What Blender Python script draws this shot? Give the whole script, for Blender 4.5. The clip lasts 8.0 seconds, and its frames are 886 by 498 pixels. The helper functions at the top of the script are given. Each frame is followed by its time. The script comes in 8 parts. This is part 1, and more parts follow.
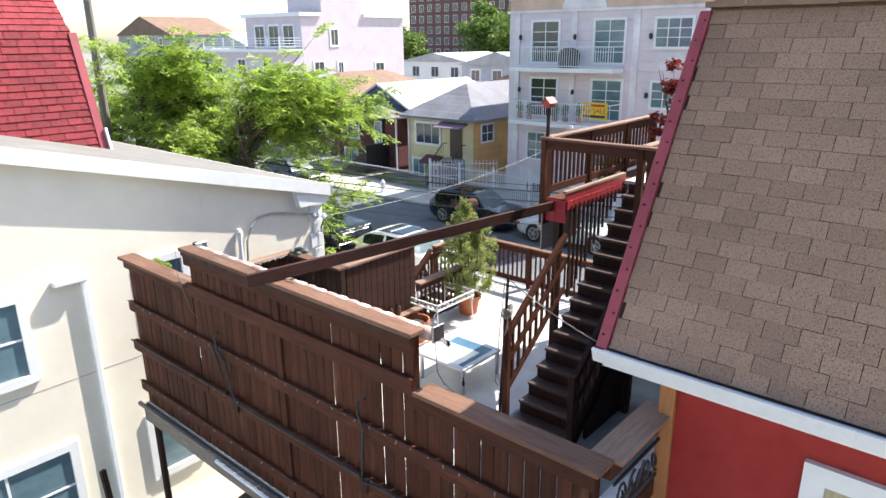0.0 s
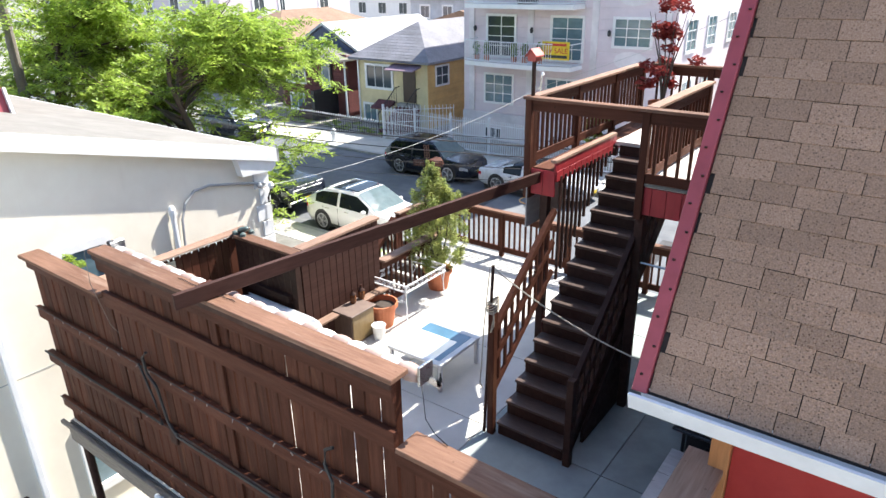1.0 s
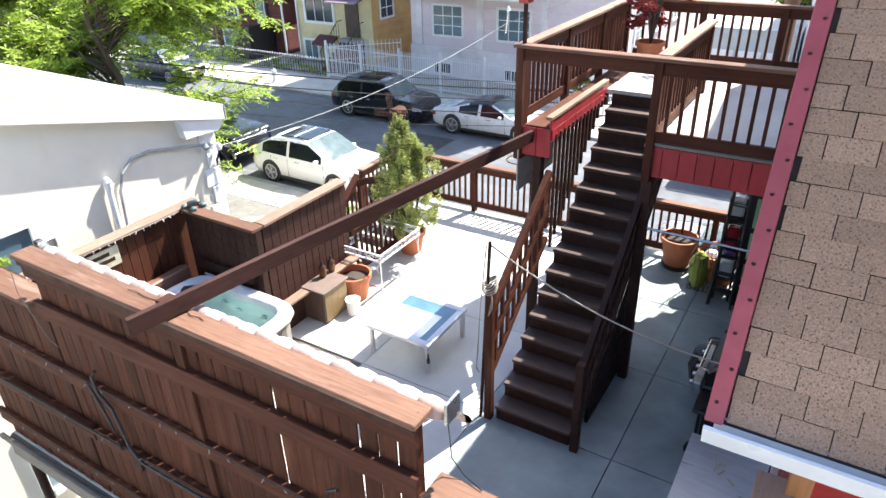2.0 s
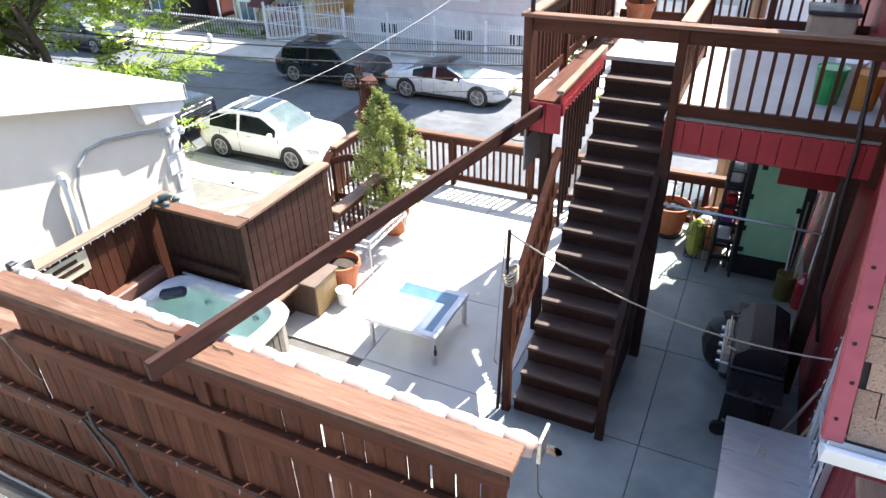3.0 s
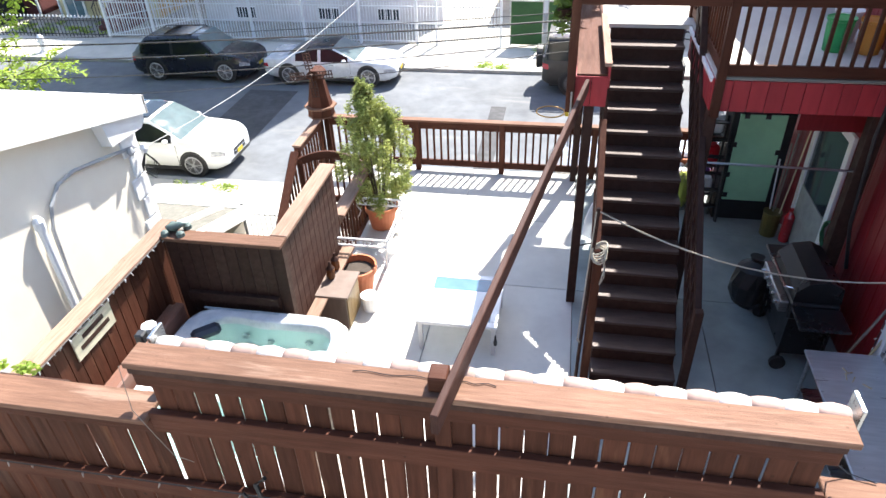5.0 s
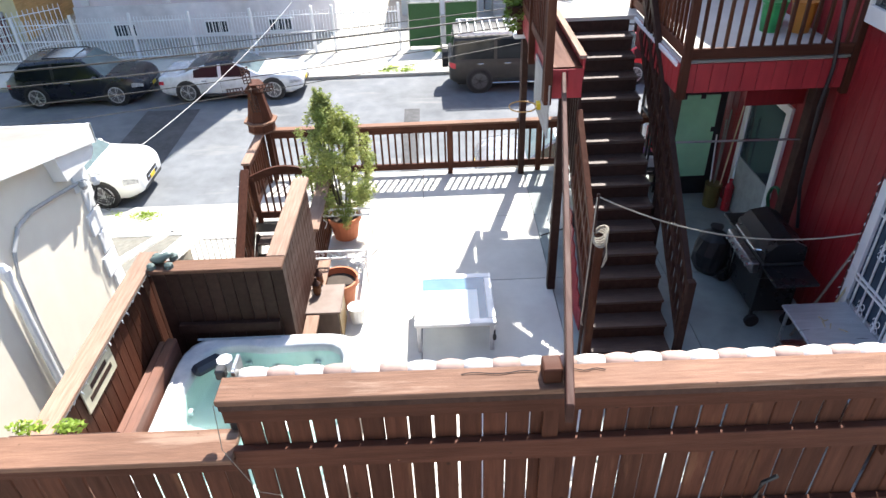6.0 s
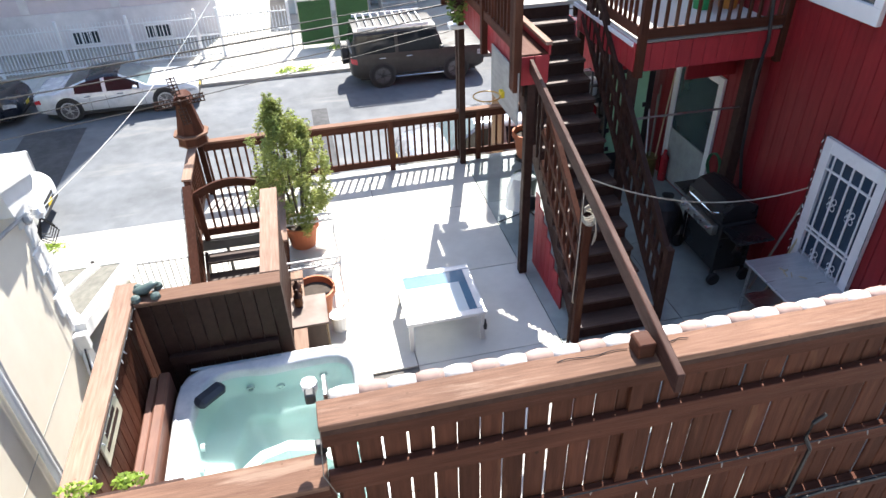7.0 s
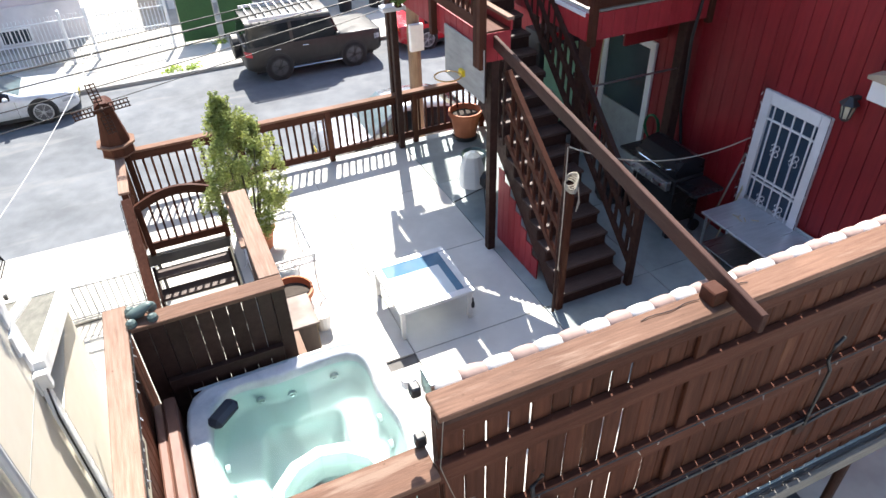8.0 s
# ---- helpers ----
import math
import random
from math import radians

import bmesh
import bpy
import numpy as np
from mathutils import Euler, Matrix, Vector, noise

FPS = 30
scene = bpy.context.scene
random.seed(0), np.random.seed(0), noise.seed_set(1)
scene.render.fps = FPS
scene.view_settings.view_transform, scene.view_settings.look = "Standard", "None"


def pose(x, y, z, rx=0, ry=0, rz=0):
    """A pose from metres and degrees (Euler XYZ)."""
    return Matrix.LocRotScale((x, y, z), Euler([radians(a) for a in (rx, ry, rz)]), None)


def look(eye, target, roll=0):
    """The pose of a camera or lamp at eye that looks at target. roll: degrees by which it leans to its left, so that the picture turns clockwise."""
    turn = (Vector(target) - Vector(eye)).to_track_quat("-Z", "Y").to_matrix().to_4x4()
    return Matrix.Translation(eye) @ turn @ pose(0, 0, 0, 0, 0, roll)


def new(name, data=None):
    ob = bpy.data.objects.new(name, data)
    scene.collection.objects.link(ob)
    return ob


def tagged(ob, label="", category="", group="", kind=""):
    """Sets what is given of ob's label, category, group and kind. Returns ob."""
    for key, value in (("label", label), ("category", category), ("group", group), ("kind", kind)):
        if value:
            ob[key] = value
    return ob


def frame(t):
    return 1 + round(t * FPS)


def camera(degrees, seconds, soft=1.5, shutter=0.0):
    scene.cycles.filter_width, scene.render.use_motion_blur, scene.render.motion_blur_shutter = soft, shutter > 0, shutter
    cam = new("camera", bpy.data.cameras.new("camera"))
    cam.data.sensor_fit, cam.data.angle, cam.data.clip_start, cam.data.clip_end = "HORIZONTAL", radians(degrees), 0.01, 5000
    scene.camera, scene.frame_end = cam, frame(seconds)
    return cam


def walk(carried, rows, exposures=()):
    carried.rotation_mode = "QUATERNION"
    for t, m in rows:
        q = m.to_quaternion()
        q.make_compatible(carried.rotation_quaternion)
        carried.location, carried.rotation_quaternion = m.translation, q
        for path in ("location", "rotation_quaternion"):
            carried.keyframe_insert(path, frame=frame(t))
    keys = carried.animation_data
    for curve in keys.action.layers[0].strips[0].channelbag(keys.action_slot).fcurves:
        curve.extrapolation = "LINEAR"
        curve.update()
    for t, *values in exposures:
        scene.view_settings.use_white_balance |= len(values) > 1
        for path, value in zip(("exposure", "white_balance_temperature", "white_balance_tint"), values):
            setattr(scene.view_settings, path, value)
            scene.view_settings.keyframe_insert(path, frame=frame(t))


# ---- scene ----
import collections

cam = camera(67.2, 8.0)
METRES, EYE, TILT, LEAN, TURN = 9.6, 5.52, 0.0, 0.0, 41.1
ROWS = [
    (0.0, 0.0, 0.0, 0.0, -0.15, -17.43, 0.48),
    (0.5, -0.0089, 0.0861, 0.0038, -2.22, -19.62, 0.71),
    (1.0, -0.0218, 0.1645, 0.0077, -4.52, -22.59, 0.9),
    (1.5, -0.0385, 0.2285, 0.0106, -7.07, -25.73, 1.11),
    (3.0, -0.122, 0.3585, 0.0185, -15.6, -31.98, 1.47),
    (3.5, -0.1679, 0.3927, 0.0208, -18.7, -33.22, 1.59),
    (4.0, -0.2215, 0.425, 0.0231, -22.08, -34.25, 1.66),
    (5.5, -0.3879, 0.521, 0.0296, -36.56, -34.53, 1.9),
    (6.0, -0.4355, 0.5577, 0.0316, -42.29, -34.62, 1.92),
    (6.5, -0.4765, 0.5996, 0.0331, -48.01, -34.74, 1.92),
    (7.0, -0.5126, 0.6483, 0.0354, -53.79, -35.52, 1.81),
    (7.5, -0.5445, 0.6995, 0.0353, -59.61, -36.34, 1.73),
    (8.0, -0.5724, 0.7522, 0.0345, -65.57, -37.1, 1.62),
]
walk(cam, [(t, pose(0, 0, EYE, TILT, LEAN, TURN) @ pose(METRES * x, METRES * y, METRES * z, 90 + pitch, roll, yaw)) for t, x, y, z, yaw, pitch, roll in ROWS],
     [(0.0, 1.27), (1.5, 1.62), (3.0, 1.85), (4.0, 1.85), (5.5, 1.7), (8.0, 1.52)])

# ---- world and sun ----
SUN_DIR = Vector((0.30, 0.954, 1.19)).normalized()
world = bpy.data.worlds.new("sky")
scene.world = world
world.use_nodes = True
wt = world.node_tree
sky = wt.nodes.new("ShaderNodeTexSky")
sky.sky_type = "NISHITA"
sky.sun_disc = False
sky.sun_elevation = math.asin(SUN_DIR.z)
sky.sun_rotation = math.atan2(SUN_DIR.x, SUN_DIR.y)
sky.air_density, sky.dust_density = 1.0, 1.1
wt.links.new(sky.outputs[0], wt.nodes["Background"].inputs[0])
wt.nodes["Background"].inputs[1].default_value = 0.13
sun_data = bpy.data.lights.new("sun", "SUN")
sun_data.energy, sun_data.angle, sun_data.color = 5.0, radians(0.53), (1.0, 0.955, 0.885)
sun = new("sun", sun_data)
sun.matrix_basis = look(SUN_DIR * 60, (0, 0, 0))

# ---- materials ----


def mat(name, c1, c2=None, rough=0.6, scale=6.0, stretch=(1, 1, 1), bump=0.15, fine=80.0, metal=0.0, rand=0.0, island=0.0, patch=0.25, patch_scale=0.8, coat=0.0, spec=0.5, alpha=1.0, trans=0.0, streak=None, spots=None):
    """A surface in two tones, with grain, large patches, and a shade of its own for each piece."""
    m = bpy.data.materials.new(name)
    m.use_nodes = True
    t = m.node_tree
    b = t.nodes["Principled BSDF"]
    c2 = c2 or tuple(c * 0.75 for c in c1)
    geo = t.nodes.new("ShaderNodeNewGeometry")
    mp = t.nodes.new("ShaderNodeMapping")
    mp.inputs["Scale"].default_value = stretch
    t.links.new(geo.outputs["Position"], mp.inputs["Vector"])

    def tex(sc, detail, vec):
        n = t.nodes.new("ShaderNodeTexNoise")
        n.inputs["Scale"].default_value, n.inputs["Detail"].default_value, n.inputs["Roughness"].default_value = sc, detail, 0.6
        t.links.new(vec, n.inputs["Vector"])
        return n.outputs["Fac"]

    def ramp(src, lo, hi, a, z):
        r = t.nodes.new("ShaderNodeMapRange")
        r.inputs[1].default_value, r.inputs[2].default_value, r.inputs[3].default_value, r.inputs[4].default_value = lo, hi, a, z
        t.links.new(src, r.inputs[0])
        return r.outputs[0]

    def mul(a, c):
        n = t.nodes.new("ShaderNodeMath")
        n.operation = "MULTIPLY"
        t.links.new(a, n.inputs[0])
        t.links.new(c, n.inputs[1])
        return n.outputs[0]

    mix = t.nodes.new("ShaderNodeMix")
    mix.data_type = "RGBA"
    mix.inputs[6].default_value, mix.inputs[7].default_value = (*c1, 1), (*c2, 1)
    t.links.new(ramp(tex(scale, 6, mp.outputs[0]), 0.32, 0.68, 0, 1), mix.inputs[0])
    shade = ramp(tex(patch_scale, 4, geo.outputs["Position"]), 0.3, 0.7, 1 - patch, 1 + patch * 0.4)
    if rand:
        oi = t.nodes.new("ShaderNodeObjectInfo")
        shade = mul(shade, ramp(oi.outputs["Random"], 0, 1, 1 - rand, 1 + rand))
    if island:
        shade = mul(shade, ramp(geo.outputs["Random Per Island"], 0, 1, 1 - island, 1 + island))
    sc = t.nodes.new("ShaderNodeVectorMath")
    sc.operation = "SCALE"
    t.links.new(mix.outputs[2], sc.inputs[0])
    t.links.new(shade, sc.inputs["Scale"])
    col = sc.outputs[0]
    if streak:
        sm = t.nodes.new("ShaderNodeMix")
        sm.data_type = "RGBA"
        sm.inputs[7].default_value = (*streak[0], 1)
        t.links.new(col, sm.inputs[6])
        smp = t.nodes.new("ShaderNodeMapping")
        smp.inputs["Scale"].default_value = streak[1]
        t.links.new(geo.outputs["Position"], smp.inputs["Vector"])
        t.links.new(ramp(tex(1.0, 5, smp.outputs[0]), streak[2], streak[2] + 0.12, 0, streak[3]), sm.inputs[0])
        col = sm.outputs[2]
    if spots:
        # knots, nail heads or worn flecks: (colour, cells per metre, radius, strength)
        vo = t.nodes.new("ShaderNodeTexVoronoi")
        vo.inputs["Scale"].default_value = spots[1]
        t.links.new(geo.outputs["Position"], vo.inputs["Vector"])
        pm = t.nodes.new("ShaderNodeMix")
        pm.data_type = "RGBA"
        pm.inputs[7].default_value = (*spots[0], 1)
        t.links.new(col, pm.inputs[6])
        t.links.new(ramp(vo.outputs["Distance"], spots[2], spots[2] * 0.55, 0, spots[3]), pm.inputs[0])
        col = pm.outputs[2]
    t.links.new(col, b.inputs["Base Color"])
    t.links.new(ramp(tex(scale * 0.5, 4, mp.outputs[0]), 0.3, 0.7, max(0.02, rough - 0.1), min(1, rough + 0.1)), b.inputs["Roughness"])
    b.inputs["Metallic"].default_value = metal
    b.inputs["Specular IOR Level"].default_value = spec
    b.inputs["Coat Weight"].default_value = coat
    b.inputs["Transmission Weight"].default_value = trans
    b.inputs["Alpha"].default_value = alpha
    if bump:
        bp = t.nodes.new("ShaderNodeBump")
        bp.inputs["Strength"].default_value, bp.inputs["Distance"].default_value = bump, 0.01
        t.links.new(tex(fine, 5, mp.outputs[0]), bp.inputs["Height"])
        t.links.new(bp.outputs[0], b.inputs["Normal"])
    return m


def leafy(name, c1, c2, glow=0.45):
    """Leaves: the two-tone surface, with light passing through."""
    m = mat(name, c1, c2, 0.5, 3, bump=0, island=0.35, patch=0.3, spec=0.3)
    t = m.node_tree
    b, out = t.nodes["Principled BSDF"], t.nodes["Material Output"]
    tr, mx = t.nodes.new("ShaderNodeBsdfTranslucent"), t.nodes.new("ShaderNodeMixShader")
    t.links.new(b.inputs["Base Color"].links[0].from_socket, tr.inputs["Color"])
    mx.inputs[0].default_value = glow
    t.links.new(b.outputs[0], mx.inputs[1])
    t.links.new(tr.outputs[0], mx.inputs[2])
    t.links.new(mx.outputs[0], out.inputs["Surface"])
    return m


GREY_WEAR = ((0.34, 0.27, 0.23), (2.5, 2.5, 9), 0.60, 0.55)
wood_v = mat("brown stained boards", (0.086, 0.031, 0.018), (0.056, 0.020, 0.012), 0.62, 4, (6, 6, 0.5), 0.3, 14, rand=0.26, streak=((0.155, 0.072, 0.040), (5, 5, 0.9), 0.60, 0.6), spots=((0.025, 0.012, 0.008), 4.5, 0.085, 0.8), spec=0.12)
wood_x = mat("brown stained rail", (0.090, 0.033, 0.020), (0.062, 0.022, 0.013), 0.6, 4, (0.5, 7, 7), 0.35, 18, rand=0.12, streak=((0.14, 0.075, 0.05), (1.0, 8, 8), 0.62, 0.5), spots=((0.025, 0.012, 0.008), 5.0, 0.08, 0.75), spec=0.12)
wood_y = mat("brown stained rail lengthwise", (0.105, 0.040, 0.024), (0.075, 0.027, 0.016), 0.6, 4, (7, 0.5, 7), 0.35, 18, rand=0.12, streak=((0.18, 0.10, 0.068), (8, 1.0, 8), 0.62, 0.5), spots=((0.025, 0.012, 0.008), 5.0, 0.08, 0.75), spec=0.12)
cap_x = mat("sun-faded cap board", (0.215, 0.120, 0.080), (0.145, 0.078, 0.053), 0.65, 5, (0.6, 9, 9), 0.4, 18, rand=0.1, streak=((0.34, 0.25, 0.19), (1.2, 10, 10), 0.58, 0.4), spots=((0.10, 0.055, 0.035), 9.0, 0.10, 0.6), spec=0.12)
cap_y = mat("sun-faded cap board lengthwise", (0.33, 0.22, 0.165), (0.235, 0.145, 0.105), 0.65, 5, (9, 0.6, 9), 0.4, 18, rand=0.1, streak=((0.34, 0.25, 0.19), (10, 1.2, 10), 0.58, 0.4), spots=((0.10, 0.055, 0.035), 9.0, 0.10, 0.6), spec=0.12)
beam_wood = mat("dark red-brown timber", (0.066, 0.031, 0.024), (0.046, 0.021, 0.017), 0.6, 4, (7, 0.5, 7), 0.3, 16, spec=0.12)
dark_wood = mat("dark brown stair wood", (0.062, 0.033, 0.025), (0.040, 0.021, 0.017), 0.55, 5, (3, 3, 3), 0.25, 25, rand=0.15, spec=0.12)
tread_wood = mat("worn dark stair tread", (0.095, 0.06, 0.048), (0.065, 0.04, 0.033), 0.5, 6, (1, 8, 8), 0.25, 25, rand=0.1, spec=0.35)
grey_wood = mat("weathered grey beam", (0.26, 0.23, 0.2), (0.17, 0.15, 0.125), 0.85, 5, (0.8, 9, 9), 0.5, 20)
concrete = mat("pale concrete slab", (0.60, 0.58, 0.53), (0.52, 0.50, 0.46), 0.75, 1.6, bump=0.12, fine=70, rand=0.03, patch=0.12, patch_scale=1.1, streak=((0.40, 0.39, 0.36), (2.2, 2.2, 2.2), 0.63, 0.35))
# Stained grey slabs, with the blue-green shade by the house mixed into their tone.
concrete_shade = mat("grey stained concrete slab, shade in its tone", (0.33, 0.37, 0.36), (0.24, 0.275, 0.27), 0.7, 1.3, bump=0.15, fine=60, rand=0.05, patch=0.25, patch_scale=1.2, streak=((0.21, 0.225, 0.225), (1.6, 1.6, 1.6), 0.60, 0.5))
joint_dark = mat("joint filler", (0.16, 0.15, 0.14), rough=0.9)
yard_concrete = mat("yard concrete", (0.42, 0.40, 0.35), (0.34, 0.32, 0.28), 0.85, 1.2, bump=0.15, fine=60)
red_siding = mat("dark red painted siding", (0.26, 0.017, 0.022), (0.21, 0.013, 0.018), 0.45, 4, (6, 6, 0.6), 0.15, 30, rand=0.07, patch=0.2, spec=0.35)
red_paint = mat("red painted boards", (0.37, 0.026, 0.034), (0.30, 0.020, 0.027), 0.5, 4, (4, 4, 1), 0.15, 30, rand=0.08)
bright_red = mat("bright red stucco", (0.34, 0.020, 0.015), (0.30, 0.017, 0.013), 0.75, 5, bump=0.2, fine=90, patch=0.12)
rake_red = mat("faded red metal rake trim", (0.38, 0.065, 0.078), (0.31, 0.05, 0.06), 0.5, 6, bump=0.05)
shingle_brown = mat("brown asphalt shingles", (0.47, 0.300, 0.208), (0.29, 0.178, 0.120), 0.95, 95, bump=0.8, fine=150, spec=0.1, rand=0.13, island=0.1, patch=0.14, spots=((0.10, 0.065, 0.045), 42.0, 0.30, 0.55))
shingle_gap = mat("dark shingle underlay", (0.05, 0.04, 0.035), rough=0.95)
shingle_red = mat("red asphalt shingles", (0.25, 0.025, 0.032), (0.20, 0.018, 0.024), 0.85, 30, bump=0.4, fine=90, island=0.2, patch=0.15)
shingle_grey = mat("grey asphalt shingles", (0.23, 0.23, 0.255), (0.17, 0.17, 0.19), 0.9, 12, bump=0.3, fine=60, island=0.15, rand=0.1)
shingle_tan = mat("tan asphalt shingles", (0.26, 0.165, 0.11), (0.20, 0.125, 0.085), 0.9, 8, bump=0.3, fine=60)
roof_grey = mat("pale rolled roofing", (0.20, 0.19, 0.17), (0.16, 0.15, 0.135), 0.9, 2.0, bump=0.2, fine=60, patch=0.15)
shingle_porch = mat("weathered grey porch roofing", (0.16, 0.155, 0.13), (0.11, 0.105, 0.09), 0.9, 5, (3, 1, 1), bump=0.3, fine=60, patch=0.2)
roof_white = mat("white roof coating", (0.46, 0.47, 0.47), (0.40, 0.41, 0.41), 0.8, 2.0, bump=0.1)
cream = mat("cream stucco", (0.82, 0.76, 0.64), (0.79, 0.72, 0.60), 0.85, 3, bump=0.25, fine=120, patch=0.08, patch_scale=0.5, streak=((0.70, 0.63, 0.52), (3, 3, 0.35), 0.62, 0.35))
white_paint = mat("white painted trim", (0.80, 0.80, 0.79), (0.74, 0.74, 0.73), 0.45, 4, bump=0.05, patch=0.06)
white_metal = mat("white painted metal", (0.78, 0.79, 0.80), (0.70, 0.71, 0.72), 0.35, 6, bump=0.02, patch=0.08)
pink_wall = mat("pale pink stucco block", (0.70, 0.62, 0.64), (0.66, 0.58, 0.60), 0.85, 3, bump=0.15, rand=0.04, patch=0.08)
pale_trim = mat("pale stone trim", (0.76, 0.72, 0.72), (0.72, 0.68, 0.68), 0.8, 3, bump=0.1)
peach = mat("peach stucco", (0.66, 0.47, 0.36), (0.62, 0.43, 0.33), 0.85, 3)
yellow_wall = mat("pale yellow siding", (0.70, 0.61, 0.36), (0.66, 0.57, 0.33), 0.7, 3, rand=0.05)
yellow_side = mat("warm yellow clapboard", (0.66, 0.42, 0.16), (0.60, 0.37, 0.14), 0.7, 3, (1, 1, 6), rand=0.06)
brick_red = mat("dark red brick", (0.17, 0.055, 0.05), (0.13, 0.04, 0.04), 0.85, 12, bump=0.3, rand=0.15, island=0.15)
brick_far = mat("far brown brick", (0.21, 0.105, 0.085), (0.18, 0.09, 0.075), 0.9, 3)
stone_brown = mat("brown fieldstone", (0.16, 0.11, 0.085), (0.10, 0.07, 0.055), 0.9, 9, bump=0.4)
asphalt = mat("asphalt", (0.142, 0.152, 0.165), (0.118, 0.126, 0.138), 0.9, 2.5, bump=0.3, fine=140, patch=0.25, patch_scale=0.35, streak=((0.20, 0.20, 0.195), (0.35, 1.4, 1), 0.58, 0.5))
sidewalk = mat("pale sidewalk concrete", (0.56, 0.53, 0.47), (0.47, 0.45, 0.40), 0.85, 1.5, bump=0.15, fine=60, rand=0.06, patch=0.15)
kerb_mat = mat("kerb stone", (0.42, 0.41, 0.38), (0.34, 0.33, 0.31), 0.85, 4)
earth = mat("far ground", (0.26, 0.25, 0.22), (0.2, 0.2, 0.17), 0.95, 0.5)
grass_mat = mat("grass", (0.075, 0.16, 0.025), (0.05, 0.11, 0.02), 0.8, 20, island=0.3)
leaf = leafy("locust leaves", (0.44, 0.56, 0.10), (0.22, 0.34, 0.055), 0.5)
leaf_far = leafy("far tree leaves", (0.20, 0.29, 0.06), (0.11, 0.18, 0.035), 0.4)
leaf_shrub = leafy("shrub leaves", (0.42, 0.44, 0.14), (0.22, 0.29, 0.08), 0.45)
leaf_red = leafy("red maple leaves", (0.30, 0.05, 0.04), (0.19, 0.03, 0.03))
bark = mat("bark", (0.11, 0.085, 0.065), (0.07, 0.055, 0.045), 0.9, 8, (3, 3, 0.6), 0.6, 20)
terracotta = mat("terracotta", (0.52, 0.17, 0.075), (0.44, 0.14, 0.06), 0.7, 5, bump=0.1, streak=((0.55, 0.38, 0.28), (4, 4, 4), 0.64, 0.5))
soil = mat("soil", (0.06, 0.045, 0.035), rough=0.95, bump=0.6, fine=40)
black_metal = mat("black painted iron", (0.03, 0.03, 0.032), rough=0.45, bump=0.03)
black_plastic = mat("black plastic", (0.022, 0.022, 0.024), rough=0.5, bump=0.05)
steel = mat("brushed steel", (0.55, 0.56, 0.57), (0.48, 0.49, 0.5), 0.32, 5, (1, 30, 30), 0.05, 40, metal=1.0)
chrome = mat("chrome", (0.75, 0.76, 0.77), rough=0.12, metal=1.0, bump=0)
tyre = mat("tyre rubber", (0.02, 0.02, 0.021), rough=0.85, bump=0.2)
glass_dark = mat("window glass", (0.045, 0.06, 0.07), (0.03, 0.045, 0.055), 0.08, 0.6, bump=0, spec=0.9, patch=0.4)
glass_blue = mat("tinted window glass with blinds", (0.16, 0.24, 0.28), (0.10, 0.17, 0.2), 0.1, 0.8, (1, 1, 6), bump=0, spec=0.8, patch=0.3)
rim_silver = mat("silver wheel paint", (0.55, 0.56, 0.57), rough=0.35, bump=0, metal=0.2)
car_glass = mat("car glass", (0.012, 0.016, 0.02), rough=0.06, bump=0, spec=0.35)
car_glass_pale = mat("car windscreen", (0.12, 0.17, 0.18), rough=0.06, bump=0, spec=1.0)
paint_white = mat("white car paint", (0.78, 0.79, 0.79), (0.76, 0.77, 0.77), 0.25, 2, bump=0, coat=1.0, patch=0.03)
paint_silver = mat("silver white car paint", (0.62, 0.65, 0.69), rough=0.25, bump=0, coat=1.0, patch=0.03)
paint_black = mat("dark navy car paint", (0.007, 0.010, 0.020), rough=0.3, bump=0, coat=0.35)
paint_matte = mat("matte black car paint", (0.035, 0.033, 0.03), rough=0.45, bump=0)
paint_red = mat("red car paint", (0.55, 0.02, 0.03), rough=0.25, bump=0, coat=1.0)
paint_grey = mat("grey car paint", (0.30, 0.31, 0.33), rough=0.25, bump=0, coat=1.0, metal=0.4)
plywood = mat("weathered grey plywood", (0.38, 0.37, 0.34), (0.30, 0.29, 0.27), 0.85, 4, (1, 1, 4), 0.2, 30)
mint = mat("pale mint board", (0.42, 0.78, 0.50), (0.36, 0.70, 0.44), 0.6, 2, bump=0.1)
sign_yellow = mat("yellow sign board", (0.80, 0.58, 0.03), rough=0.5, bump=0)
sign_ink = mat("red sign ink", (0.55, 0.04, 0.03), rough=0.6, bump=0)

# ---- building helpers ----


def at(ob):
    v = Vector((0, 0, 0))
    while ob is not None:
        v += ob.location
        ob = ob.parent
    return v


def thing(name, loc=(0, 0, 0), label="", category="", group="", kind=""):
    ob = new(name)
    ob.location = loc
    ob.empty_display_size = 0.1
    return tagged(ob, label, category, group, kind)


def mesh_of(name, bm, material, smooth=False):
    me = bpy.data.meshes.new(name)
    bmesh.ops.recalc_face_normals(bm, faces=bm.faces)
    bm.to_mesh(me)
    bm.free()
    for m in (material if isinstance(material, (list, tuple)) else (material,)):
        me.materials.append(m)
    if smooth:
        me.polygons.foreach_set("use_smooth", [True] * len(me.polygons))
    return me


def part(name, bm, material, parent=None, label="", smooth=False, kind="", category=""):
    """Links a bmesh, given in the place's metres, as one mesh under its thing."""
    if parent is not None:
        bmesh.ops.translate(bm, verts=bm.verts, vec=-at(parent))
    ob = new(name, mesh_of(name, bm, material, smooth))
    ob.parent = parent
    return tagged(ob, label, category, "", kind)


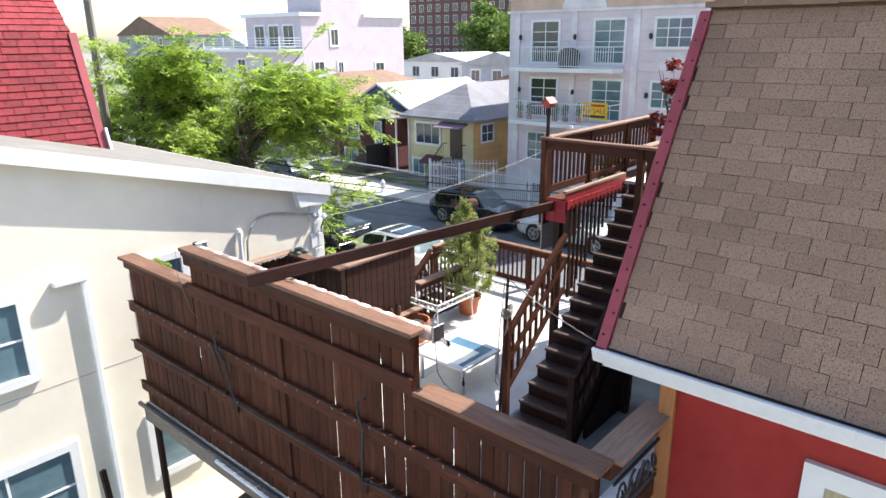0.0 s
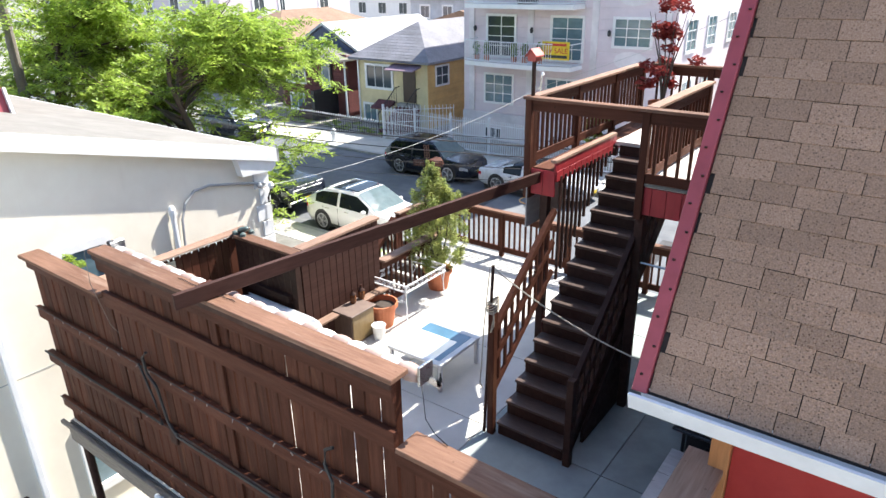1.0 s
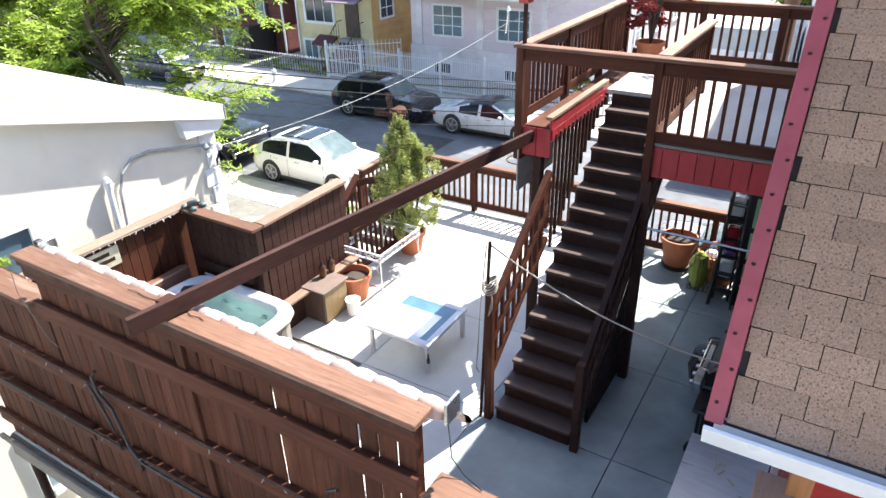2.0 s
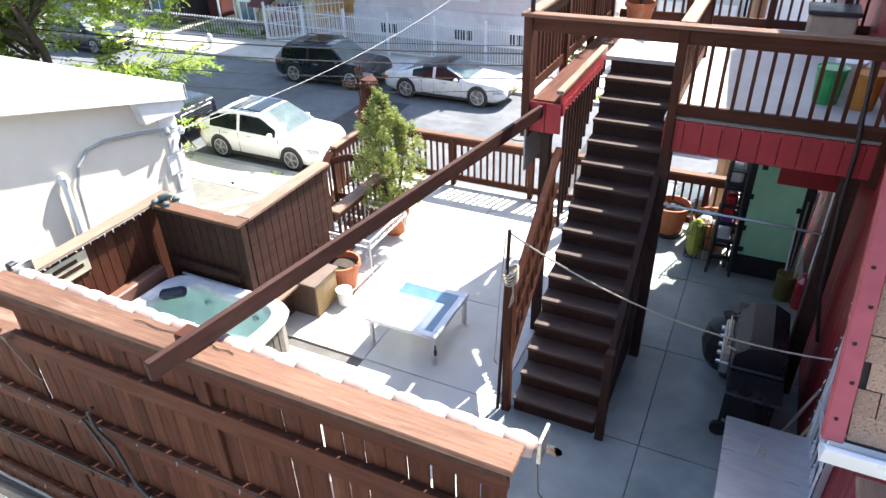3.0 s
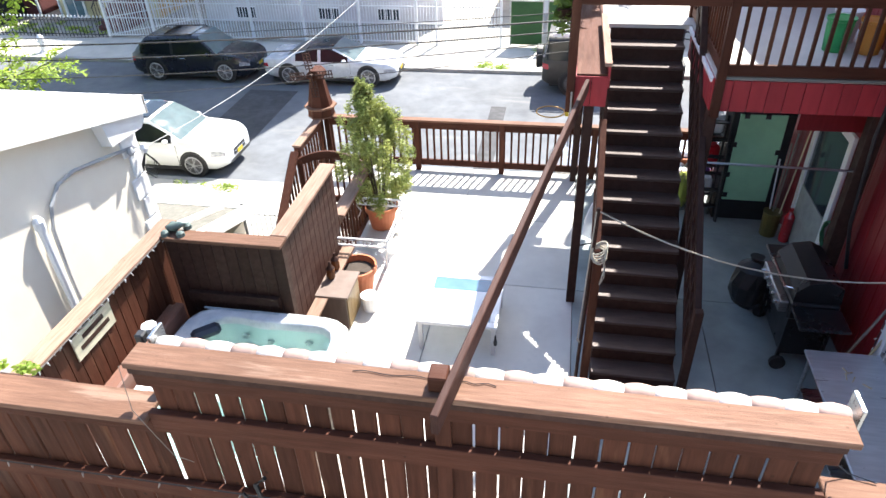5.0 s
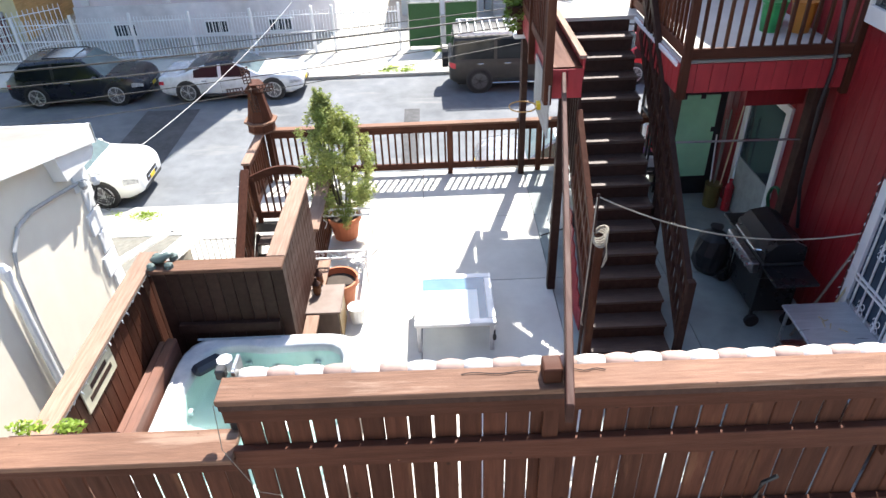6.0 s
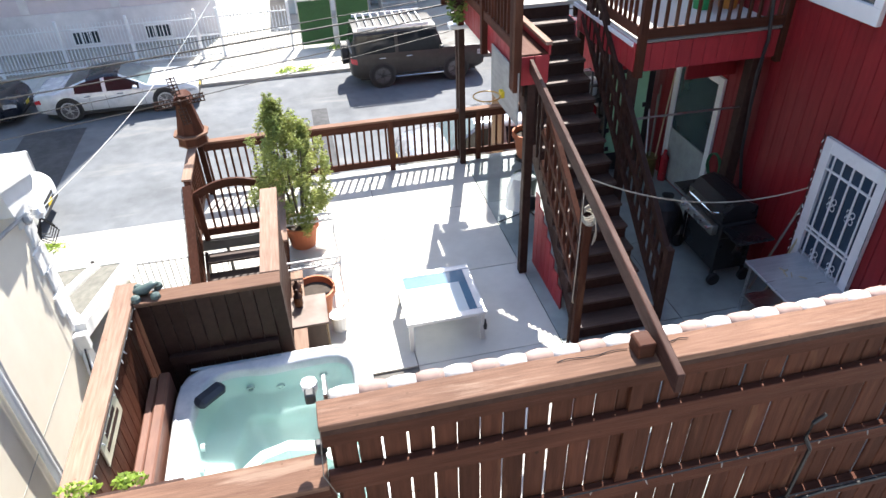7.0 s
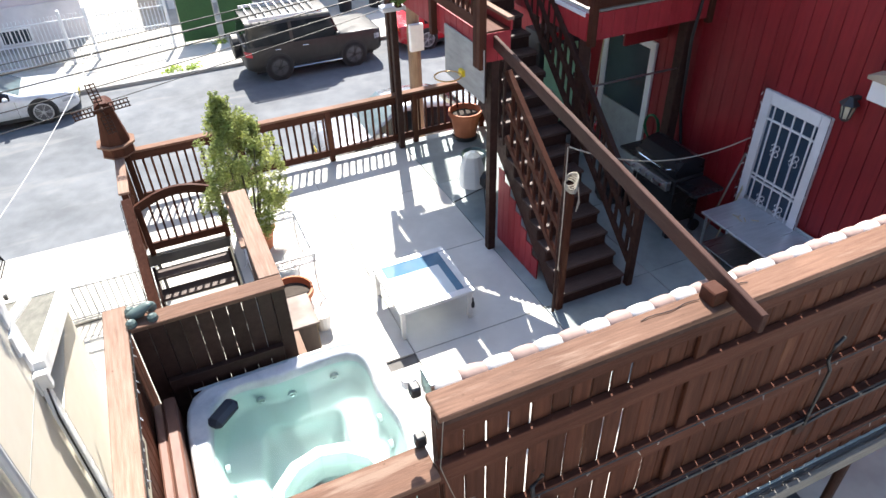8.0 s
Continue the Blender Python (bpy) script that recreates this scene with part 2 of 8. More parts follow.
def single(name, bm, material, label, category, kind="", group="", smooth=False, base=None):
    """A thing made of one mesh."""
    if base is None:
        zs = [v.co.z for v in bm.verts]
        c = sum((v.co for v in bm.verts), Vector()) / len(bm.verts)
        base = Vector((c.x, c.y, min(zs)))
    bmesh.ops.translate(bm, verts=bm.verts, vec=-Vector(base))
    ob = new(name, mesh_of(name, bm, material, smooth))
    ob.location = base
    return tagged(ob, label, category, group, kind)


def piece(name, me, parent, loc, rot=None):
    """One of many alike pieces on a shared mesh."""
    ob = new(name, me)
    ob.parent = parent
    ob.location = Vector(loc) - at(parent)
    if rot is not None:
        ob.rotation_euler = rot
    return ob


def box(bm, x0, x1, y0, y1, z0, z1, bev=0.0, mi=0):
    vs = [bm.verts.new((x, y, z)) for z in (z0, z1) for y in (y0, y1) for x in (x0, x1)]
    fs = [bm.faces.new([vs[i] for i in q]) for q in ((0, 2, 3, 1), (4, 5, 7, 6), (0, 1, 5, 4), (2, 6, 7, 3), (0, 4, 6, 2), (1, 3, 7, 5))]
    for f in fs:
        f.material_index = mi
    if bev:
        es = list({e for f in fs for e in f.edges})
        r = bmesh.ops.bevel(bm, geom=es, offset=bev, segments=1, affect="EDGES")
        for f in r["faces"]:
            f.material_index = mi
    return bm


def boxed(*a, bev=0.0):
    return box(bmesh.new(), *a, bev=bev)


def bar(bm, p, q, w, h=None, bev=0.0, up=(0, 0, 1)):
    """A straight timber from p to q, w across and h deep."""
    p, q, h = Vector(p), Vector(q), h or w
    d = (q - p).normalized()
    side = d.cross(Vector(up))
    side = side.normalized() if side.length > 1e-4 else Vector((1, 0, 0))
    top = side.cross(d).normalized()
    vs = [bm.verts.new(o + side * sx * w / 2 + top * sz * h / 2) for o in (p, q) for sz in (-1, 1) for sx in (-1, 1)]
    fs = [bm.faces.new([vs[i] for i in f]) for f in ((0, 1, 3, 2), (4, 6, 7, 5), (0, 4, 5, 1), (2, 3, 7, 6), (0, 2, 6, 4), (1, 5, 7, 3))]
    if bev:
        bmesh.ops.bevel(bm, geom=list({e for f in fs for e in f.edges}), offset=bev, segments=1, affect="EDGES")
    return bm


def barred(p, q, w, h=None, bev=0.0):
    return bar(bmesh.new(), p, q, w, h, bev)


def rings(bm, rs, closed=True, cap=True):
    """Skin through rings of points."""
    rows = [[bm.verts.new(p) for p in r] for r in rs]
    n = len(rows[0])
    for a, b in zip(rows, rows[1:]):
        for i in range(n if closed else n - 1):
            j = (i + 1) % n
            bm.faces.new((a[i], a[j], b[j], b[i]))
    if cap:
        bm.faces.new(rows[0][::-1])
        bm.faces.new(rows[-1])
    return bm


def circle(c, r, n, axis="z", ry=None):
    out = []
    for i in range(n):
        a = 2 * math.pi * i / n
        u, v = r * math.cos(a), (ry or r) * math.sin(a)
        out.append(Vector(c) + Vector({"z": (u, v, 0), "x": (0, u, v), "y": (u, 0, v)}[axis]))
    return out


def lathe(bm, c, prof, n=20, cap=True):
    """Turned shape: prof is a run of (radius, height) above c."""
    return rings(bm, [circle((c[0], c[1], c[2] + z), r, n) for r, z in prof], cap=cap)


def tube(bm, pts, r, n=6):
    """A round pipe along points."""
    pts = [Vector(p) for p in pts]
    rs = []
    for i, p in enumerate(pts):
        d = (pts[min(i + 1, len(pts) - 1)] - pts[max(i - 1, 0)]).normalized()
        a = d.cross(Vector((0, 0, 1)) if abs(d.z) < 0.9 else Vector((1, 0, 0))).normalized()
        b = d.cross(a)
        rr = r[i] if isinstance(r, (list, tuple)) else r
        rs.append([p + (a * math.cos(2 * math.pi * k / n) + b * math.sin(2 * math.pi * k / n)) * rr for k in range(n)])
    return rings(bm, rs)


def sag(p, q, drop, n=14):
    p, q = Vector(p), Vector(q)
    return [p.lerp(q, i / n) - Vector((0, 0, drop * 4 * (i / n) * (1 - i / n))) for i in range(n + 1)]


def prism(bm, poly, axis, a, b):
    """A flat outline pushed from a to b along an axis."""
    def p3(u, v, w):
        return {"x": (w, u, v), "y": (u, w, v), "z": (u, v, w)}[axis]
    lo, hi = [bm.verts.new(p3(u, v, a)) for u, v in poly], [bm.verts.new(p3(u, v, b)) for u, v in poly]
    n = len(poly)
    bm.faces.new(lo)
    bm.faces.new(hi[::-1])
    for i in range(n):
        bm.faces.new((lo[i], hi[i], hi[(i + 1) % n], lo[(i + 1) % n]))
    return bm


def window(parent, axis, plane, out, u, w, z0, z1, cols=2, rows=1, frame_mat=None, pane_mat=None, trim=0.09, name="window"):
    """A window on a wall: a frame with bars and sill, and a pane of glass for each light. axis: the wall's normal; out: +1 or -1."""
    frame_mat, pane_mat = frame_mat or white_paint, pane_mat or glass_dark

    def bx(bm, u0, u1, za, zb, d0, d1):
        a, b = sorted((plane + out * d0, plane + out * d1))
        return box(bm, u0, u1, a, b, za, zb) if axis == "y" else box(bm, a, b, u0, u1, za, zb)
    bm = bmesh.new()
    u0, u1 = u - w / 2, u + w / 2
    bx(bm, u0 - trim, u0, z0 - trim, z1 + trim, 0, 0.06)
    bx(bm, u1, u1 + trim, z0 - trim, z1 + trim, 0, 0.06)
    bx(bm, u0, u1, z1, z1 + trim, 0, 0.06)
    bx(bm, u0, u1, z0 - trim, z0, 0, 0.08)
    for i in range(1, cols):
        c = u0 + w * i / cols
        bx(bm, c - 0.02, c + 0.02, z0, z1, 0.0, 0.035)
    for i in range(1, rows):
        c = z0 + (z1 - z0) * i / rows
        bx(bm, u0, u1, c - 0.018, c + 0.018, 0.0, 0.03)
    f = part(name, bm, frame_mat, parent)
    for i in range(cols):
        bm = bmesh.new()
        bx(bm, u0 + w * i / cols, u0 + w * (i + 1) / cols, z0, z1, 0.004, 0.014)
        part("pane", bm, pane_mat, f)
    return f

# ---- ground, road, pavements ----
STREET = -2.9
bm = bmesh.new()
box(bm, -600, 600, -600, 600, STREET - 0.4, STREET - 0.16)
single("ground", bm, earth, "broad flat city ground reaching the horizon", "ground", "structure", base=(0, 0, STREET - 0.4))
single("road", boxed(-140, 140, 16.2, 25.3, STREET - 0.158, STREET), asphalt, "grey asphalt street with worn patches", "road", "structure", base=(0, 20, STREET))
far_walk = thing("pavement", (0, 26.5, STREET), "pale concrete sidewalk with joints across the street", "pavement", kind="structure")
near_walk = thing("pavement", (0, 15, STREET), "pale concrete sidewalk with joints beside the deck", "pavement", kind="structure")
for par, y0, y1, kx0, kx1 in ((far_walk, 25.5, 28.0, 25.3, 25.5), (near_walk, 13.3, 16.0, 16.0, 16.2)):
    part("kerb", boxed(-90, 60, kx0, kx1, STREET - 0.15, STREET + 0.12, bev=0.01), kerb_mat, par)
    part("bed", boxed(-90, 60, y0, y1, STREET - 0.15, STREET + 0.085), joint_dark, par)
    flag = mesh_of("flag", boxed(-0.745, 0.745, -(y1 - y0) / 4 + 0.006, (y1 - y0) / 4 - 0.006, 0, 0.035, bev=0.006), sidewalk)
    for i in range(-34, 12):
        for k in (0.25, 0.75):
            piece("flag", flag, par, (i * 1.5, y0 + (y1 - y0) * k, STREET + 0.087))
single("yard", boxed(-90, 60, -40, 13.3, STREET - 0.15, STREET + 0.06), yard_concrete, "pale concrete yard between the houses", "yard", "structure", base=(0, 0, STREET))
single("front_yards", boxed(-90, 60, 28.0, 60, STREET - 0.15, STREET + 0.10), yard_concrete, "paved front yards across the street", "yard", "structure", base=(0, 40, STREET))
# darker mended strip in the asphalt
for x0, x1, y0, y1 in ((-16.6, -14.8, 18.1, 22.9), (-7.8, -7.3, 17.4, 22.2), (-33, -27, 20.1, 21.2)):
    single("road_patch", boxed(x0, x1, y0, y1, STREET, STREET + 0.005), mat("patched asphalt", (0.065, 0.066, 0.07), rough=0.9, bump=0.3, fine=120), "darker mended strip of asphalt", "road patch", "structure")

# ---- deck ----
deck = thing("floor", (-6, 8, 0), "raised terrace of pale concrete slabs with dark joints", "floor", kind="structure")
bm = bmesh.new()
box(bm, -9.9, -1.97, 4.02, 7.05, -0.2, -0.03)
box(bm, -8.62, -1.97, 7.05, 10.72, -0.2, -0.03)
box(bm, -9.9, -1.97, 10.72, 12.32, -0.2, -0.03)
part("slab_bed", bm, joint_dark, deck)
XL, YL = (-8.60, -7.0, -5.17, -3.52, -1.975), (4.04, 5.5, 7.2, 8.9, 10.63, 12.3)
for i in range(4):
    for j in range(5):
        x0 = -9.88 if i == 0 and j in (0, 1, 4) else XL[i]
        y1 = 7.04 if i == 0 and j == 1 else YL[j + 1]
        y0 = 10.74 if i == 0 and j == 4 else YL[j]
        if i == 0 and j == 4:
            part("slab", boxed(XL[0] + 0.005, XL[1] - 0.005, 10.635, 12.295, -0.028, 0.0, bev=0.004), concrete, deck)
            part("slab", boxed(-9.875, XL[0] - 0.005, 10.745, 12.295, -0.028, 0.0, bev=0.004), concrete, deck)
            continue
        # the two columns by the house take the shade-tinted concrete
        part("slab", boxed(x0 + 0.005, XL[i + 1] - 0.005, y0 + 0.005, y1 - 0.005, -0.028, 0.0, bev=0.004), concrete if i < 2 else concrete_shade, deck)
# the storey under the terrace: walls towards the street and the stairwell, timber posts at the back
under = thing("terrace_base", (-6, 8, STREET), "cream painted masonry under the terrace", "wall", kind="structure")
part("wall", boxed(-8.6, -2.3, 12.05, 12.28, STREET, -0.2), cream, under)
part("wall", boxed(-8.62, -8.45, 6.9, 12.05, STREET, -0.2), cream, under)
part("wall", boxed(-8.45, -2.3, 6.9, 7.05, STREET, -0.2), cream, under)

# ---- tall board fence ----
fence = thing("fence", (-6, 4.06, 0), "tall brown stained board fence with three rails and a faded cap", "fence")
BOARD = 0.151
for name_z, x0, x1 in ((2.90, -7.98, -3.93), (2.38, -9.86, -8.0), (2.32, -3.91, -2.04)):
    n = round((x1 - x0) / BOARD)
    w = (x1 - x0) / n
    me = mesh_of("board", boxed(-w / 2 + 0.0055, w / 2 - 0.0055, -0.011, 0.011, 0, name_z + 0.04, bev=0.006), wood_v)
    for k in range(n):
        piece("board", me, fence, (x0 + (k + 0.5) * w, 4.075 + 0.003 * math.sin(k * 2.7), -0.04), (0.0, radians(0.12 * math.sin(k * 5.1)), 0.0))
# posts and rails: the rails stand proud of the boards on the outside
for x, top in ((-9.8, 2.38), (-7.95, 2.9), (-6.0, 2.9), (-4.0, 2.9), (-2.06, 2.32)):
    part("post", boxed(x - 0.045, x + 0.045, 4.09, 4.18, -0.2, top, bev=0.004), wood_v, fence)
part("batten", boxed(-6.11, -6.01, 4.03, 4.062, 0.1, 2.72, bev=0.004), wood_v, fence)
for x0, x1, z0, z1, d in ((-8.03, -3.90, 2.73, 2.9, 0.05), (-8.03, -3.90, 2.30, 2.48, 0.055), (-9.9, -8.03, 2.28, 2.4, 0.05), (-3.90, -1.98, 2.18, 2.34, 0.05),
                          (-9.93, -1.98, 1.58, 1.74, 0.05), (-9.93, -7.75, 0.93, 1.09, 0.07), (-7.75, -4.6, 0.93, 1.08, 0.055), (-4.6, -1.98, 0.94, 1.09, 0.07), (-9.93, -1.98, 0.22, 0.38, 0.05)):
    part("rail", boxed(x0, x1, 4.062 - d, 4.062, z0, z1, bev=0.005), wood_x, fence)
for x0, x1, z, y1 in ((-8.03, -5.99, 2.93, 4.16), (-5.985, -3.86, 2.93, 4.16), (-9.95, -8.035, 2.41, 4.22), (-3.855, -1.93, 2.35, 4.22)):
    part("cap_board", boxed(x0, x1, 3.96, y1, z, z + 0.045, bev=0.006), cap_x, fence, "sun-faded cap board")
part("trim_strip", boxed(-8.03, -3.90, 3.99, 4.012, 2.86, 2.925), dark_wood, fence)
# the side return to the house, with its cap
part("cap_board", boxed(-2.14, -1.86, 4.22, 5.24, 2.35, 2.395, bev=0.006), cap_y, fence, "sun-faded cap board")
part("rail", boxed(-2.06, -1.94, 4.2, 5.2, 2.2, 2.345, bev=0.004), wood_y, fence)
part("rail", boxed(-2.06, -1.94, 4.2, 5.2, 1.55, 1.72, bev=0.004), wood_y, fence)
for k in range(6):
    part("board", boxed(-2.02, -2.0, 4.2 + k * 0.165, 4.35 + k * 0.165, 0, 1.6), wood_v, fence)
# weathered floor beam under the fence, on round posts
beam = thing("floor_beam", (-6, 4.05, -0.3), "weathered grey timber beam under the fence", "beam", kind="structure")
part("timber", boxed(-9.9, -1.98, 3.98, 4.14, -0.32, -0.045, bev=0.008), grey_wood, beam)
part("ledger", boxed(-9.98, -1.98, 3.93, 3.98, -0.06, 0.0, bev=0.006), grey_wood, beam)
for x in (-9.78, -6.4, -3.2):
    bm = lathe(bmesh.new(), (x, 4.1, STREET + 0.06), [(0.055, 0), (0.055, -STREET - 0.38)], 12)
    single("support_post", bm, dark_wood, "dark round steel post carrying the terrace", "post", group="posts under the terrace", smooth=False)
# joists under the slab, seen from below the fence
for k in range(11):
    part("joist", boxed(-9.6 + k * 0.75, -9.55 + k * 0.75, 4.14, 6.9, -0.36, -0.2), grey_wood, beam)

# ---- walls round the tub and the stairwell ----


def board_wall(name, p, q, top, label, cap_m, board=0.14, base=0.0, cap_w=0.2, board_m=None):
    """A wall of upright boards from p to q with a broad cap."""
    p, q = Vector((*p, 0)), Vector((*q, 0))
    d = (q - p).normalized()
    ob = thing(name, (p + q) / 2 + Vector((0, 0, base)), label, "wall")
    length = (q - p).length
    n = max(1, round(length / board))
    along_x = abs(d.x) > 0.5
    w = length / n
    me = mesh_of("board", boxed(-w / 2 + 0.004, w / 2 - 0.004, -0.05, 0.05, 0, top - base - 0.05, bev=0.003) if along_x else boxed(-0.05, 0.05, -w / 2 + 0.004, w / 2 - 0.004, 0, top - base - 0.05, bev=0.003), board_m or wood_v)
    for k in range(n):
        c = p + d * (k + 0.5) * w
        piece("board", me, ob, (c.x, c.y, base))
    lo, hi = Vector((min(p.x, q.x), min(p.y, q.y), 0)), Vector((max(p.x, q.x), max(p.y, q.y), 0))
    h = cap_w / 2
    if along_x:
        part("cap_board", boxed(lo.x, hi.x, p.y - h, p.y + h, top - 0.045, top, bev=0.006), cap_m, ob, "sun-faded cap board")
    else:
        part("cap_board", boxed(p.x - h, p.x + h, lo.y, hi.y, top - 0.045, top, bev=0.006), cap_m, ob, "sun-faded cap board")
    return ob


side_wall = board_wall("fence", (-9.86, 4.24), (-9.86, 7.26), 1.82, "low brown board wall with a faded cap beside the hot tub", cap_y)
tub_wall = board_wall("fence", (-9.75, 6.98), (-8.36, 6.98), 1.82, "dark brown board wall behind the hot tub", cap_x, board_m=dark_wood)
low_wall = board_wall("fence", (-8.46, 7.09), (-8.46, 8.82), 1.82, "brown board wall between terrace and stairwell", cap_y, board_m=beam_wood)
part("ledge", boxed(-8.4, -8.24, 7.1, 8.85, 0.50, 0.54, bev=0.005), cap_y, low_wall, "narrow shelf along the wall")
part("rail", boxed(-9.6, -8.5, 6.86, 6.92, 0.98, 1.1, bev=0.004), dark_wood, tub_wall)

# ---- low railings ----
BAL = mesh_of("baluster", boxed(-0.017, 0.017, -0.017, 0.017, 0, 0.70), wood_v)
SHORT = mesh_of("baluster", boxed(-0.017, 0.017, -0.017, 0.017, 0, 0.62), wood_v)
TALL = mesh_of("baluster", boxed(-0.017, 0.017, -0.017, 0.017, 0, 0.74), wood_v)


def railing(name, p, q, z, height, label, posts=(), me=None, step=0.125, cap=0.14, cap_m=None, bottom=0.10, ends=True, group="", body=None, drop=0.0):
    """Posts, bottom rail, top rail with a flat cap, and square balusters, along x or y."""
    p, q = Vector((*p, z)), Vector((*q, z))
    d = (q - p).normalized()
    along_x = abs(d.x) > 0.5
    rm = body or (wood_x if along_x else wood_y)
    cm = cap_m or (cap_x if along_x else cap_y)
    ob = thing(name, (p + q) / 2, label, "railing", group)
    L = (q - p).length
    up = Vector((0, 0, 1))
    part("bottom_rail", barred(p + up * (bottom + 0.06), q + up * (bottom + 0.06), 0.045, 0.12, 0.004), rm, ob)
    part("top_rail", barred(p + up * (height - 0.11), q + up * (height - 0.11), 0.045, 0.14, 0.004), rm, ob)
    part("cap_board", barred(p + up * (height - 0.018), q + up * (height - 0.018), cap, 0.036, 0.005), cm, ob, "sun-faded cap board")
    me = me or BAL
    n = int(L / step)
    for k in range(1, n):
        c = p + d * (L * k / n)
        piece("baluster", me, ob, (c.x, c.y, z + bottom + 0.06))
    for s in posts:
        c = p + d * s
        part("post", boxed(c.x - 0.045, c.x + 0.045, c.y - 0.045, c.y + 0.045, z - drop, z + height - 0.04, bev=0.004), wood_v, ob)
    return ob


front_rail = railing("railing", (-9.75, 12.2), (-2.02, 12.2), 0.0, 1.0, "brown wooden railing with square balusters along the terrace front", (0.05, 1.72, 3.25, 4.85, 6.2, 7.45), drop=0.1)
left_rail = railing("railing", (-9.8, 12.1), (-9.8, 10.9), 0.0, 1.0, "short brown railing beside the stairwell gate", (0.0, 1.15), drop=0.1)
well_rail = thing("railing", (-9.8, 9.2, -0.3), "brown stair railing going down the well, hung with string lights", "railing")
for dz, w, h in ((0.93, 0.13, 0.036), (0.84, 0.045, 0.12), (0.14, 0.045, 0.12)):
    part("cap_board" if dz > 0.9 else "rail", barred((-9.8, 10.82, dz), (-9.8, 7.35, dz - 0.8 * 3.47), w, h, 0.004), wood_y, well_rail)
for k in range(26):
    y = 10.72 - k * 0.13
    piece("baluster", BAL, well_rail, (-9.8, y, 0.14 - 0.8 * (10.82 - y)))
for y in (9.1, 7.45):
    zz = -0.8 * (10.82 - y)
    part("post", boxed(-9.845, -9.755, y - 0.045, y + 0.045, zz - 0.25, zz + 0.92, bev=0.004), wood_v, well_rail)
end_rail = railing("railing", (-8.46, 8.9), (-8.46, 10.6), 0.0, 0.98, "short brown railing beside the stairwell", (1.65,), cap=0.2)

# arched gate at the head of the stairwell
gate = thing("gate", (-9.2, 10.72, 0.02), "brown wooden gate with an arched top and square bars", "gate")
bm = bmesh.new()
arch = [(-9.72 + 1.14 * i / 12, 0.86 + 0.17 * math.sin(math.pi * i / 12)) for i in range(13)]
prism(bm, arch + [(x, z - 0.13) for x, z in arch[::-1]], "y", 10.70, 10.75)
part("arched_rail", bm, wood_x, gate)
for x in (-9.69, -8.61):
    part("stile", boxed(x - 0.04, x + 0.04, 10.69, 10.76, 0.0, 0.84, bev=0.004), wood_v, gate)
part("bottom_rail", boxed(-9.65, -8.65, 10.7, 10.75, 0.08, 0.2, bev=0.004), wood_x, gate)
for k in range(8):
    x = -9.53 + k * 0.11
    part("bar", boxed(x - 0.015, x + 0.015, 10.71, 10.74, 0.19, 0.88), wood_v, gate)
# open stairs down through the well
well = thing("cellar_stairs", (-9.2, 9.0, STREET), "open brown wooden steps going down beside the terrace", "stairs")
for k in range(13):
    z, y = -0.2 - 0.2 * k, 10.5 - 0.25 * k
    part("tread", boxed(-9.72, -8.68, y - 0.13, y + 0.13, z - 0.04, z, bev=0.005), tread_wood, well)
for x in (-9.74, -8.66):
    part("stringer", barred((x, 10.62, -0.2), (x, 7.2, -2.82), 0.04, 0.24), dark_wood, well)

# ---- main stairs to the balcony ----
BZ, SX0, SX1 = 3.2, -4.98, -3.98
stairs = thing("stairs", (-4.48, 8.8, 0), "steep dark brown wooden staircase with sixteen worn treads", "stairs")
RISE, RUN, Y0 = BZ / 16, 0.222, 7.16
for k in range(15):
    y, z = Y0 + RUN * k, RISE * (k + 1)
    part("tread", boxed(SX0 + 0.03, SX1 - 0.03, y - 0.03, y + RUN + 0.01, z - 0.04, z, bev=0.006), tread_wood, stairs)
    part("riser", boxed(SX0 + 0.04, SX1 - 0.04, y, y + 0.02, z - RISE, z - 0.041), dark_wood, stairs)
part("riser", boxed(SX0 + 0.04, SX1 - 0.04, Y0 + RUN * 15, Y0 + RUN * 15 + 0.02, BZ - RISE, BZ - 0.05), dark_wood, stairs)
top_y = Y0 + RUN * 15
for x in (SX0 + 0.05, SX1 - 0.05):
    saw = []
    for k in range(15):
        saw += [(Y0 + RUN * k + 0.021, RISE * k + 0.002 if k else 0.0), (Y0 + RUN * k + 0.021, RISE * (k + 1) - 0.042)]
    bm = bmesh.new()
    prism(bm, saw + [(top_y - 0.005, RISE * 15 - 0.042), (top_y - 0.005, BZ - 0.52), (Y0 + 0.30, 0)], "x", x - 0.02, x + 0.02)
    part("stringer", bm, dark_wood, stairs)
slope = RISE / RUN
